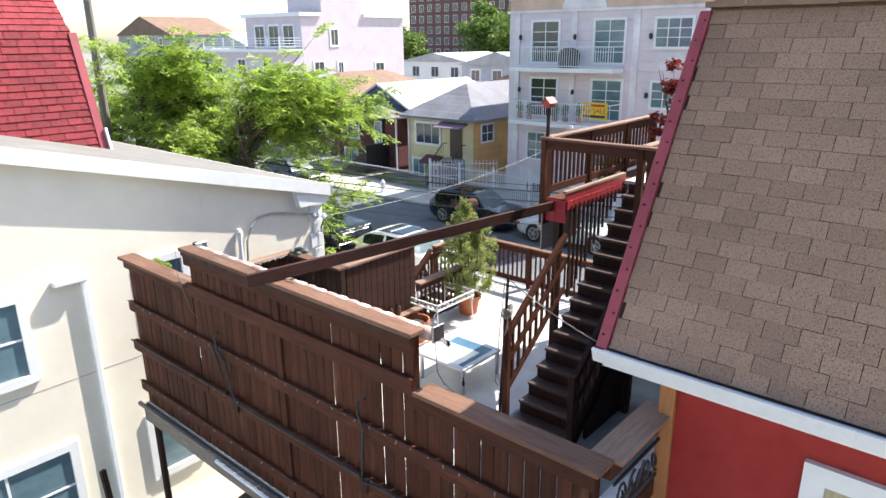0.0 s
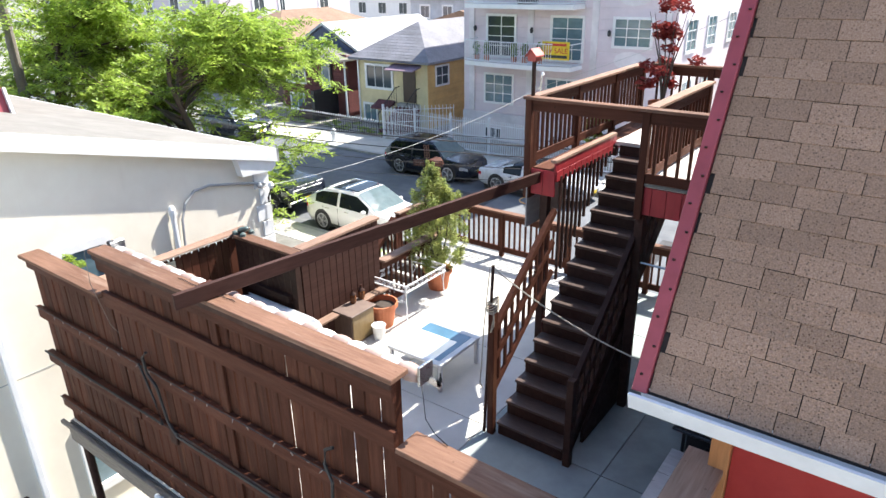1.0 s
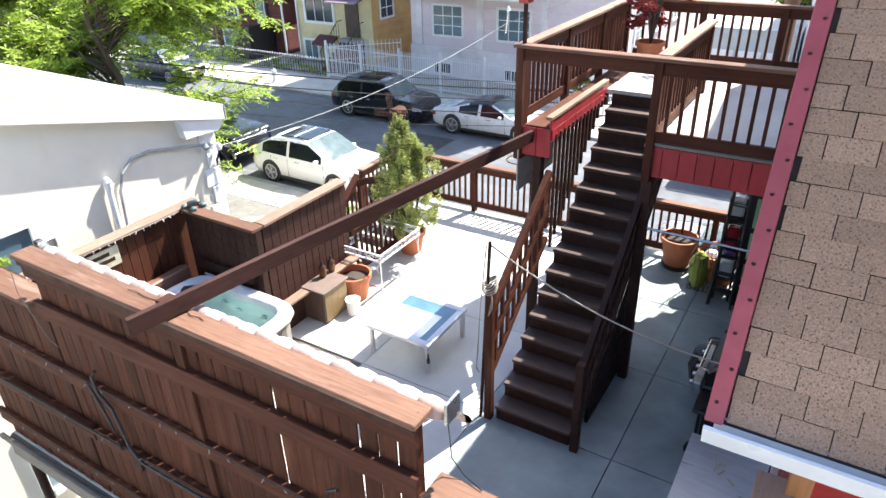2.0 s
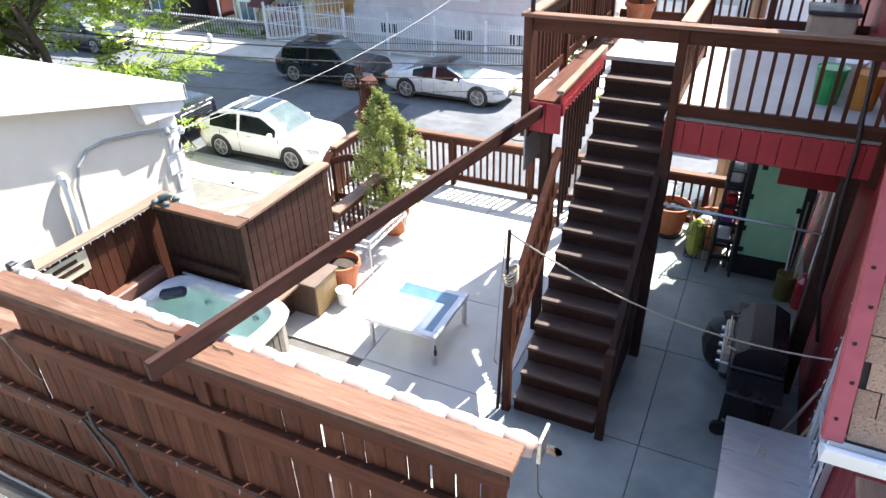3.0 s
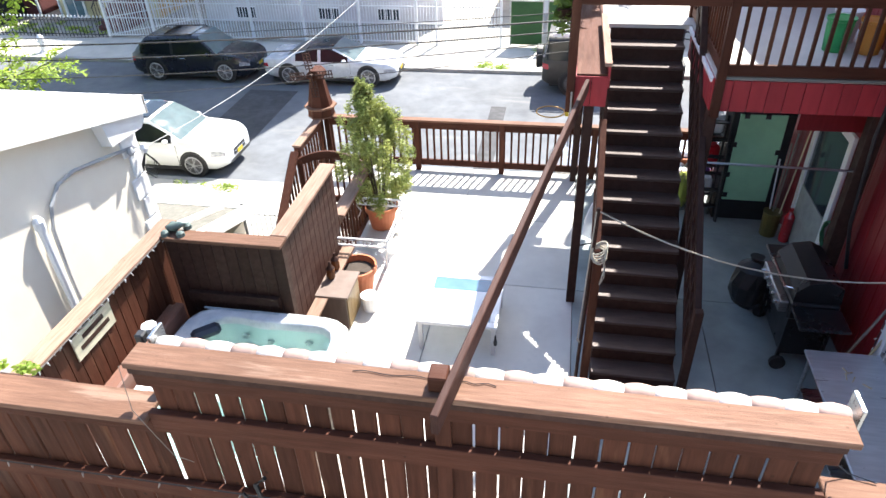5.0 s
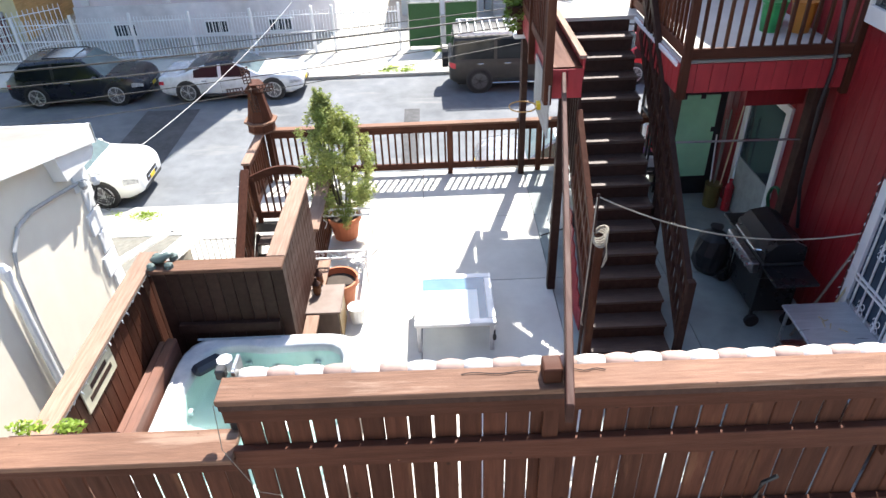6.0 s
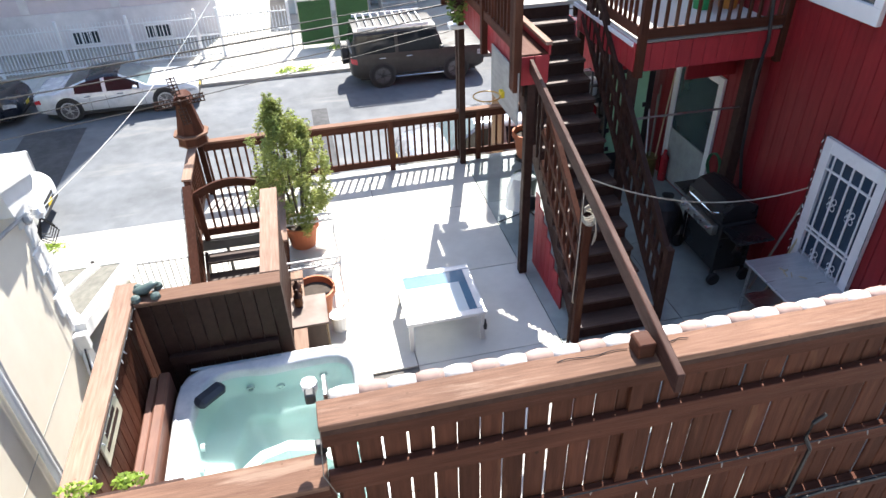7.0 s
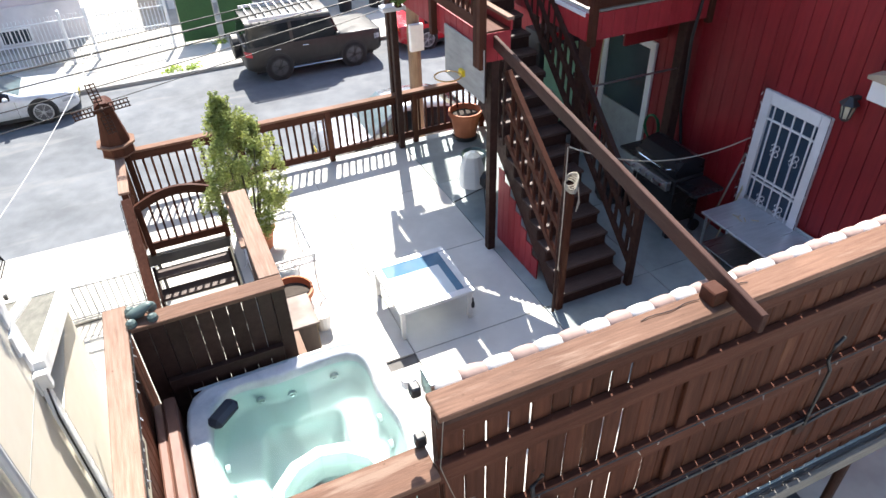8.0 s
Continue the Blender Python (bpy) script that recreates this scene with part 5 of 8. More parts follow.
for nm, x0, x1, y0, y1, n, per, z in (("lawn", -37.5, -26, 28.4, 30.2, 90, 60, STREET + 0.1), ("weeds", -8.9, -7.6, 25.5, 26.0, 9, 60, STREET + 0.12), ("weeds", -16.5, -13.5, 15.5, 15.9, 7, 45, STREET + 0.12), ("weeds", -7.2, -5.4, 27.3, 27.9, 8, 45, STREET + 0.12)):
    cl = [((x0 + (x1 - x0) * rng.random(), y0 + (y1 - y0) * rng.random(), z + 0.02), (0.28, 0.16, 0.10)) for _ in range(n)]
    tagged(new(nm, leaf_mesh(nm, cl, per, 0.06, leaf, rng, slim=0.25)), "small patch of green grass and weeds", "grass", kind="stuff")

# ---- small houses across the street ----


def hip_roof(bm, x0, x1, y0, y1, z, rise, over=0.4, ridge=None):
    x0, x1, y0, y1 = x0 - over, x1 + over, y0 - over, y1 + over
    half = (x1 - x0) / 2
    cx0 = (x0 + x1) / 2
    ra, rb = (y0 + half, y1 - half) if ridge is None else ridge
    lo = [bm.verts.new(p) for p in ((x0, y0, z), (x1, y0, z), (x1, y1, z), (x0, y1, z))]
    un = [bm.verts.new((v.co.x, v.co.y, z - 0.12)) for v in lo]
    a, b = bm.verts.new((cx0, ra, z + rise)), bm.verts.new((cx0, rb, z + rise))
    for f in ((lo[0], lo[1], a), (lo[1], lo[2], b, a), (lo[2], lo[3], b), (lo[3], lo[0], a, b), (un[3], un[2], un[1], un[0])):
        bm.faces.new(f)
    for i in range(4):
        bm.faces.new((lo[i], un[i], un[(i + 1) % 4], lo[(i + 1) % 4]))
    return bm


def shingle_rows(bm, c0, c1, a, n):
    """Course lines on a roof face: thin strips between the eave c0-c1 and the apex a."""
    c0, c1, a = Vector(c0), Vector(c1), Vector(a)
    nrm = (c1 - c0).cross(a - c0).normalized() * 0.02
    for k in range(n):
        u, v = k / n, (k + 0.86) / n
        q = [c0.lerp(a, u) + nrm, c1.lerp(a, u) + nrm, c1.lerp(a, v) + nrm * 0.3, c0.lerp(a, v) + nrm * 0.3]
        bm.faces.new([bm.verts.new(p) for p in q])


yh = thing("house", (-27, 35, STREET), "small yellow house with a grey hip roof and front steps", "house")
part("wall", boxed(-29.9, -24.6, 31, 41, STREET, 0.95), yellow_wall, yh)
clap = mesh_of("clapboard", boxed(0, 0.02, -5.0, 5.0, 0, 0.15, bev=0.004), yellow_side)
for k in range(24):
    piece("clapboard", clap, yh, (-24.598, 36, STREET + 0.2 + k * 0.155))
part("roof", hip_roof(bmesh.new(), -29.9, -24.6, 31, 41, 1.0, 1.9), shingle_grey, yh)
bm = bmesh.new()
shingle_rows(bm, (-30.3, 30.6, 1.0), (-24.2, 30.6, 1.0), (-27.25, 33.65, 2.9), 14)
part("shingle_rest", bm, shingle_grey, yh, kind="stuff")
window(yh, "y", 31, -1, -28.2, 1.9, -0.65, 0.55, 3, 1, trim=0.14)
window(yh, "y", 31, -1, -29.0, 0.9, -2.75, -1.75, 2, 1, trim=0.12, pane_mat=glass_blue)
window(yh, "x", -24.57, 1, 32.3, 1.1, -0.35, 0.62, 2, 2, trim=0.1)
part("door", boxed(-26.35, -25.45, 30.93, 30.99, -1.35, 0.55, bev=0.01), mat("dark brown door", (0.06, 0.035, 0.025), rough=0.4), yh)
bm = bmesh.new()
prism(bm, [(30.95, 0.78), (30.1, 0.55), (30.1, 0.50), (30.95, 0.66)], "x", -27.0, -25.0)
part("awning", bm, mat("striped maroon awning", (0.34, 0.25, 0.30), (0.2, 0.12, 0.16), 0.6, 3, (14, 1, 1), bump=0), yh)
bm = bmesh.new()
prism(bm, [(30.95, -1.35), (30.2, -1.72), (30.2, -1.80), (30.95, -1.5)], "x", -28.3, -27.0)
part("awning", bm, mat("maroon awning", (0.13, 0.035, 0.045), rough=0.6), yh)
for k in range(7):
    part("step", boxed(-26.6, -25.2, 29.0 + k * 0.27, 30.98, STREET + 0.1 + k * 0.2, STREET + 0.3 + k * 0.2, bev=0.01), brick_red if k < 6 else kerb_mat, yh)
for x in (-26.65, -25.15):
    part("stair_rail", tube(bmesh.new(), [(x, 29.0, -1.8), (x, 30.6, -0.5), (x, 30.95, -0.5)], 0.025, 5), black_metal, yh)
    for k in range(9):
        y = 29.05 + k * 0.2
        part("rail_bar", barred((x, y, STREET + 0.3 + k * 0.15), (x, y, -1.76 + (y - 29.05) * 0.8), 0.02), black_metal, yh)
part("downspout", boxed(-29.85, -29.77, 30.9, 30.97, STREET + 0.1, 0.9), white_metal, yh)

rh = thing("house", (-34, 36, STREET), "dark red brick house with a pale gabled porch roof", "house")
part("wall", boxed(-37.2, -31.2, 31.4, 42, STREET, 0.9), brick_red, rh)
bm = bmesh.new()
for k in range(26):
    box(bm, -37.2, -31.2, 31.385, 31.399, STREET + 0.14 + k * 0.145, STREET + 0.265 + k * 0.145)
part("brick_rest", bm, brick_red, rh, kind="stuff")
bm = bmesh.new()
prism(bm, [(-37.7, 0.75), (-34.2, 2.55), (-30.7, 0.75), (-30.7, 0.9), (-34.2, 2.72), (-37.7, 0.9)], "y", 32.4, 42.4)
part("roof", bm, roof_white, rh)
bm = bmesh.new()
prism(bm, [(-37.2, 0.8), (-31.2, 0.8), (-34.2, 2.5)], "y", 32.5, 32.6)
part("gable", bm, mat("navy gable siding", (0.07, 0.09, 0.15), rough=0.6), rh)
window(rh, "y", 32.5, -1, -34.2, 0.45, 1.2, 1.75, 1, 1, trim=0.08)
part("porch_roof", hip_roof(bmesh.new(), -37.4, -31.2, 30.8, 33.0, 0.75, 0.85, 0.3, (32.2, 32.8)), roof_grey, rh)
window(rh, "y", 31.38, -1, -35.9, 1.7, -0.95, 0.2, 3, 1, trim=0.12)
window(rh, "y", 31.38, -1, -35.9, 1.2, -2.7, -1.8, 2, 1, trim=0.12, pane_mat=glass_blue)
part("door", boxed(-33.4, -32.5, 31.28, 31.38, -1.4, 0.5, bev=0.01), black_metal, rh)
window(rh, "y", 31.28, -1, -32.95, 0.6, -1.1, 0.3, 1, 1, trim=0.05, pane_mat=glass_blue, frame_mat=white_metal, name="door_glass")
for k in range(7):
    part("step", boxed(-34.2, -32.4, 29.3 + k * 0.28, 31.35, STREET + 0.1 + k * 0.2, STREET + 0.3 + k * 0.2, bev=0.01), stone_brown, rh)
part("stoop_wall", boxed(-32.35, -32.1, 29.3, 31.35, STREET, -1.0), black_metal, rh)
part("downspout", boxed(-31.3, -31.2, 31.2, 31.28, STREET + 0.1, 0.7), white_metal, rh)

th = thing("house", (-43, 38, STREET), "dark stone house with a broad tan hip roof", "house")
part("wall", boxed(-47.3, -38.8, 32.6, 46, STREET, 0.95), stone_brown, th)
part("roof", hip_roof(bmesh.new(), -47.3, -38.8, 32.6, 46, 1.0, 2.1, 0.6), shingle_tan, th)
window(th, "y", 32.6, -1, -44.6, 2.2, -1.0, 0.3, 2, 1, trim=0.1, pane_mat=glass_blue)
window(th, "y", 32.6, -1, -41.0, 1.2, -1.0, 0.3, 2, 1, trim=0.1, pane_mat=glass_blue)

pk = thing("house", (-60, 48, STREET), "three storey pale pink stucco house with a roof terrace", "house")
pstucco = mat("pale lilac stucco", (0.60, 0.53, 0.565), (0.57, 0.50, 0.535), 0.85, 3, patch=0.08)
PX = -56.4
part("wall", boxed(-66, PX, 43.5, 58, STREET, 7.9), pstucco, pk)
part("bay", boxed(-70, PX - 0.02, 41, 43.5, STREET, 4.45), pstucco, pk)
part("parapet", boxed(-66.4, PX + 0.25, 43.2, 46.0, 7.9, 8.25), white_paint, pk)
part("parapet", boxed(-66, PX + 0.25, 51.8, 58.2, 7.9, 8.3), white_paint, pk)
part("stair_tower", boxed(-62, PX - 0.05, 46.2, 51.6, 7.9, 10.6), pstucco, pk)
part("terrace_slab", boxed(-70.5, PX + 0.2, 40.6, 43.5, 4.46, 4.75), white_paint, pk)
part("belt", boxed(-70.3, PX + 0.15, 40.75, 41, 1.5, 1.8), white_paint, pk)
part("belt", boxed(PX, PX + 0.15, 40.75, 43.0, 1.5, 1.8), white_paint, pk)
for k in range(4):
    part("terrace_rail", boxed(-70.3, PX + 0.05, 40.7, 40.76, 5.0 + k * 0.26, 5.06 + k * 0.26), white_metal, pk)
    part("terrace_rail", boxed(PX, PX + 0.06, 40.77, 43.3, 5.0 + k * 0.26, 5.06 + k * 0.26), white_metal, pk)
for k in range(8):
    part("rail_post", boxed(-70.3 + k * 1.98, -70.22 + k * 1.98, 40.68, 40.78, 4.75, 5.9), white_metal, pk)
for yc, w, z0, z1 in ((47.7, 0.9, 5.1, 6.6), (45.5, 1.2, 2.2, 3.4), (48.4, 0.6, 2.3, 3.3), (54.1, 1.2, 1.95, 3.1)):
    window(pk, "x", PX, 1, yc, w, z0, z1, 2, 1, trim=0.2)
for xc in (-63.5, -61.0, -58.5):
    window(pk, "y", 43.5, -1, xc, 1.6, 5.0, 7.0, 2, 1, trim=0.18, name="terrace_door")
for xc in (-68.0, -63.5, -59.0):
    window(pk, "y", 41, -1, xc, 1.3, 2.1, 3.7, 2, 1, trim=0.18)
    window(pk, "y", 41, -1, xc, 1.3, -0.8, 0.8, 2, 1, trim=0.18)

for (x0, x1, y0, y1, zt, rise), m, rm, lab in (
        ((-70, -58, 72, 84, 2.6, 1.2), white_paint, roof_white, "white far house with a pale roof"),
        ((-57.5, -46, 70, 84, 2.4, 1.6), mat("pale blue siding", (0.55, 0.58, 0.63), rough=0.7), roof_white, "pale blue far house with a white roof"),
        ((-122, -106, 70, 84, 4.8, 2.4), white_paint, roof_white, "white far house behind the tree"),
        ((-165, -140, 74, 90, 7.0, 4.0), mat("grey siding", (0.4, 0.41, 0.43), rough=0.7), shingle_tan, "tall far house with a brown roof"),
        ((-104, -86, 62, 74, 3.6, 1.4), white_paint, roof_white, "white far house with a flat roof"),
        ((-48, -40, 62, 70, 0.6, 1.2), brick_far, shingle_tan, "small far house with a tan roof")):
    fh = thing("house", ((x0 + x1) / 2, (y0 + y1) / 2, STREET), lab, "house", "far houses")
    part("wall", boxed(x0, x1, y0, y1, STREET, zt), m, fh)
    bm = bmesh.new()
    prism(bm, [(x0 - 0.4, zt), (x1 + 0.4, zt), ((x0 + x1) / 2, zt + rise)], "y", y0 - 0.4, y1)
    part("roof", bm, rm, fh)
    for k in range(3):
        window(fh, "y", y0, -1, x0 + (x1 - x0) * (0.2 + 0.3 * k), 1.3, zt - 2.0, zt - 0.7, 2, 1, trim=0.2)
tower = thing("apartment_building", (-145, 184, STREET), "tall brown brick apartment block far off", "building")
part("wall", boxed(-167, -117, 175, 195, STREET, 26), brick_far, tower)
for i in range(13):
    for j in range(6):
        window(tower, "y", 175, -1, -165 + i * 3.7, 1.7, 0.5 + j * 3.5, 2.5 + j * 3.5, 2, 1, trim=0.15, frame_mat=pale_trim)

# white house and hedge panels beyond the off-road car
wh = thing("house", (-1, 38, STREET), "white house with a stoop beside the hedge panels", "house")
part("wall", boxed(-4.3, 8, 33.5, 44, STREET, 4.5), white_paint, wh)
part("roof", hip_roof(bmesh.new(), -4.3, 8, 33.5, 44, 4.5, 1.8), shingle_grey, wh)
for k in range(5):
    part("step", boxed(-4.0, -2.4, 31.6 + k * 0.3, 33.5, STREET + 0.1 + k * 0.19, STREET + 0.29 + k * 0.19, bev=0.01), kerb_mat, wh)
window(wh, "y", 33.5, -1, -0.6, 1.4, -1.2, 0.2, 2, 2, pane_mat=glass_blue)
gh = thing("garage", (-6.2, 34, STREET), "pale blue garage doors behind hedge panels", "garage")
part("wall", boxed(-8.2, -4.4, 33.0, 40, STREET, 0.2), mat("weathered pale blue boards", (0.42, 0.5, 0.53), (0.5, 0.5, 0.47), 0.7, 2), gh)
for x in (-7.8, -6.7, -5.6):
    part("garage_door", boxed(x, x + 0.95, 32.95, 32.99, STREET + 0.1, -0.7, bev=0.01), white_metal, gh)
hedge_m = mat("artificial hedge", (0.035, 0.12, 0.03), (0.02, 0.07, 0.02), 0.7, 30, bump=0.8, fine=60)
for x0, x1 in ((-7.75, -6.45), (-6.3, -5.0)):
    hp = thing("hedge_panel", ((x0 + x1) / 2, 28.1, FZ), "green hedge privacy panel on a metal frame", "fence", "hedge panels")
    part("greenery", boxed(x0 + 0.04, x1 - 0.04, 28.07, 28.14, FZ + 0.1, FZ + 1.75), hedge_m, hp)
    for x in (x0, x1 - 0.04):
        part("post", boxed(x, x + 0.04, 28.08, 28.13, FZ, FZ + 1.85), steel, hp)
    part("top_rail", boxed(x0 + 0.04, x1 - 0.04, 28.085, 28.125, FZ + 1.76, FZ + 1.8), steel, hp)
for x in (-1.2, 0.1):
    bm = lathe(bmesh.new(), (x, 29.0, STREET + 0.1), [(0.26, 0), (0.3, 0.9), (0.33, 0.92), (0.3, 1.02)], 10)
    single("trash_bin", bm, black_plastic, "dark plastic trash bin by the white house", "bin", group="bins across the street")
hyd = thing("fire_hydrant", (-27.2, 26.0, STREET + 0.122), "small white fire hydrant on the sidewalk", "hydrant")
part("barrel", lathe(bmesh.new(), (-27.2, 26.0, STREET + 0.122), [(0.17, 0), (0.17, 0.05), (0.11, 0.06), (0.11, 0.5), (0.14, 0.52), (0.13, 0.6), (0.05, 0.7)], 12), white_metal, hyd, smooth=False)
part("nozzle", rings(bmesh.new(), [circle((-27.2 + d, 26.0, STREET + 0.52), 0.06, 8, "x") for d in (-0.2, 0.2)]), white_metal, hyd)

# ---- red-roofed house beyond the cream house ----
nb = thing("house", (-19, 2, STREET), "house with a steep red shingle roof", "house")
NV, ND = Vector((-15.0, 0, 3.35)), Vector((-0.3, 0, 0.95)).normalized()
part("wall", boxed(-24, -15.3, -8, 6.0, STREET, 3.4), cream, nb)
bm = bmesh.new()
prism(bm, [(-15.0, 3.3), (-15.75, 5.75), (-17.5, 7.6), (-24, 7.6), (-24, 3.3)], "y", -8, 6.05)
part("roof_body", bm, shingle_red, nb)
vs, fs = [], []
rng = np.random.default_rng(5)
for lo, hi, rows in ((Vector((-15.0, 0, 3.3)), Vector((-15.75, 0, 5.75)), 17), (Vector((-15.75, 0, 5.75)), Vector((-17.5, 0, 7.6)), 15)):
    d = (hi - lo).normalized()
    nr = Vector((d.z, 0, -d.x))
    for r in range(rows):
        a, b = lo.lerp(hi, r / rows), lo.lerp(hi, (r + 1) / rows)
        y = -4.0 - (r % 2) * 0.15
        while y < 6.0:
            w = 0.28 + 0.05 * rng.random()
            t = 0.022 + 0.008 * rng.random()
            i = len(vs)
            y1 = min(y + w, 6.06)
            vs += [tuple(a + nr * t + Vector((0, y, 0))), tuple(a + nr * t + Vector((0, y1, 0))), tuple(b + nr * 0.006 + Vector((0, y1, 0))), tuple(b + nr * 0.006 + Vector((0, y, 0))),
                   tuple(a + Vector((0, y, 0))), tuple(a + Vector((0, y1, 0)))]
            fs += [(i, i + 1, i + 2, i + 3), (i, i + 4, i + 5, i + 1)]
            y += w + 0.012
me = bpy.data.meshes.new("shingles")
me.from_pydata(vs, [], fs)
me.materials.append(shingle_red)
o = new("shingles", me)
o.parent, o.location = nb, -at(nb)
tagged(o, kind="stuff")
part("gutter", boxed(-15.02, -14.84, -8, 5.75, 3.12, 3.3, bev=0.01), white_metal, nb, "white metal gutter")
part("rake_trim", barred((-14.95, 6.08, 3.15), (-15.72, 6.08, 5.72), 0.16, 0.06), rake_red, nb)
part("rake_edge", barred((-14.85, 6.19, 2.95), (-15.1, 6.19, 3.75), 0.05, 0.14), white_paint, nb)
pole2 = single("utility_pole", lathe(bmesh.new(), (-29.5, 12.2, STREET + 0.06), [(0.2, 0), (0.15, 9.9), (0.15, 10.0)], 10), grey_wood, "grey weathered utility pole behind the tree", "pole")

# ---- utility pole and wires ----
up = thing("utility_pole", (-3.45, 15.75, STREET + 0.12), "brown wooden utility pole with a grey metal box", "pole")
polewood = mat("brown pole wood", (0.30, 0.20, 0.13), (0.2, 0.13, 0.085), 0.85, 5, (8, 8, 0.5), 0.5, 15)
part("shaft", lathe(bmesh.new(), (-3.45, 15.75, STREET + 0.12), [(0.16, 0), (0.12, 9.8), (0.1, 9.9)], 12), polewood, up, smooth=False)
part("metal_box", boxed(-3.62, -3.3, 15.5, 15.62, 0.35, 0.95, bev=0.01), white_metal, up, "grey metal service box")
cable_m = mat("black cable", (0.02, 0.02, 0.022), rough=0.6, bump=0)
white_cable = mat("white cable", (0.62, 0.62, 0.6), rough=0.5, bump=0)
for k, (z, dy, r, drop) in enumerate(((1.95, 0.0, 0.028, 0.5), (1.75, 0.12, 0.022, 0.6), (1.6, -0.1, 0.016, 0.75), (2.1, 0.2, 0.012, 0.5), (1.45, 0.05, 0.012, 0.95))):
    bm = tube(bmesh.new(), sag((-3.45, 15.75 + dy * 0.3, z), (-52, 16.0 + dy, z - 0.4), drop * 2.2, 30), r * 0.75, 5)
    single("overhead_cable", bm, cable_m, "black overhead cable strung along the street", "cable", group="overhead cables", base=(-3.45, 15.75, z))
    bm = tube(bmesh.new(), sag((-3.45, 15.75 + dy * 0.3, z), (30, 16.0 + dy, z + 0.5), drop, 12), r, 5)
    single("overhead_cable", bm, cable_m, "black overhead cable strung along the street", "cable", group="overhead cables", base=(-3.45, 15.75, z))
bm = tube(bmesh.new(), sag((-11.0, 8.75, 1.95), (-8.9, 15.2, 3.05), 0.25, 16), 0.0055, 5)
single("service_cable", bm, white_cable, "twisted pale service cable leading to the cream house", "cable", base=(-11.0, 8.75, 1.95))
bm = tube(bmesh.new(), sag((-8.9, 15.2, 3.05), (-3.45, 15.75, 5.4), 0.1, 10), 0.0055, 5)
single("service_cable", bm, white_cable, "pale service cable running up to the utility pole", "cable", base=(-3.45, 15.75, 5.4))
ins = thing("cable_clamp", (-8.9, 15.2, 3.05), "metal cable clamp on the service drop", "clamp")
part("spreader", barred((-8.9, 15.2, 2.85), (-8.85, 15.2, 3.35), 0.03), steel, ins)
part("insulator", lathe(bmesh.new(), (-8.85, 15.2, 3.3), [(0.02, 0), (0.05, 0.03), (0.03, 0.1)], 8), white_metal, ins)

# ---- hot tub corner ----
acrylic = mat("pale marbled acrylic", (0.70, 0.70, 0.68), (0.46, 0.49, 0.52), 0.25, 3.5, (1, 1, 1), 0.0, coat=0.6, patch=0.15, patch_scale=3)
# Blue grey here is the back rim's shade, put into the acrylic's colour.
acrylic_shaded = mat("marbled acrylic in blue grey shade", (0.30, 0.37, 0.42), (0.60, 0.66, 0.68), 0.25, 4, (1, 3, 1), 0.0, coat=0.6)
basin_m = mat("pale green tub basin", (0.44, 0.57, 0.55), (0.32, 0.45, 0.44), 0.4, 3, bump=0.0, patch=0.2, patch_scale=3)
water = bpy.data.materials.new("clear pool water")
water.use_nodes = True
wb_ = water.node_tree.nodes["Principled BSDF"]
wb_.inputs["Base Color"].default_value = (0.90, 0.985, 0.965, 1)
wb_.inputs["Transmission Weight"].default_value = 1.0
wb_.inputs["Roughness"].default_value, wb_.inputs["IOR"].default_value = 0.02, 1.33
wn, wp = water.node_tree.nodes.new("ShaderNodeTexNoise"), water.node_tree.nodes.new("ShaderNodeBump")
wn.inputs["Scale"].default_value, wp.inputs["Strength"].default_value = 2.5, 0.06
water.node_tree.links.new(wn.outputs[0], wp.inputs["Height"])
water.node_tree.links.new(wp.outputs[0], wb_.inputs["Normal"])

TX0, TX1, TY0, TY1, TZ = -9.55, -7.60, 4.50, 6.86, 0.92
tub = thing("hot_tub", ((TX0 + TX1) / 2, (TY0 + TY1) / 2, 0), "square hot tub with marbled acrylic rim full of clear water", "hot tub")
tcx, tcy = (TX0 + TX1) / 2, (TY0 + TY1) / 2


def tub_ring(hx, hy, z, n=64, power=7.0, wav=0.0):
    """A rounded square outline, optionally lobed."""
    out = []
    for i in range(n):
        a = 2 * math.pi * i / n
        c, s = math.cos(a), math.sin(a)
        r = (abs(c) ** power + abs(s) ** power) ** (-1 / power)
        r *= 1 + wav * (math.cos(6 * a + 0.6) + 0.6 * math.cos(9 * a))
        out.append(Vector((tcx + hx * r * c, tcy + hy * r * s, z)))
    return out


hx, hy = (TX1 - TX0) / 2, (TY1 - TY0) / 2
bm = rings(bmesh.new(), [tub_ring(hx - 0.05, hy - 0.05, 0.02), tub_ring(hx - 0.05, hy - 0.05, TZ - 0.1)], cap=False)
part("cabinet", bm, mat("grey brown tub cabinet", (0.32, 0.30, 0.26), (0.25, 0.23, 0.2), 0.7, 5, (20, 20, 1)), tub)
for k in range(18):
    y = TY0 + 0.25 + k * 0.1
    part("slat", boxed(TX1 - 0.052, TX1 - 0.035, y, y + 0.085, 0.06, TZ - 0.12, bev=0.004), grey_wood, tub)
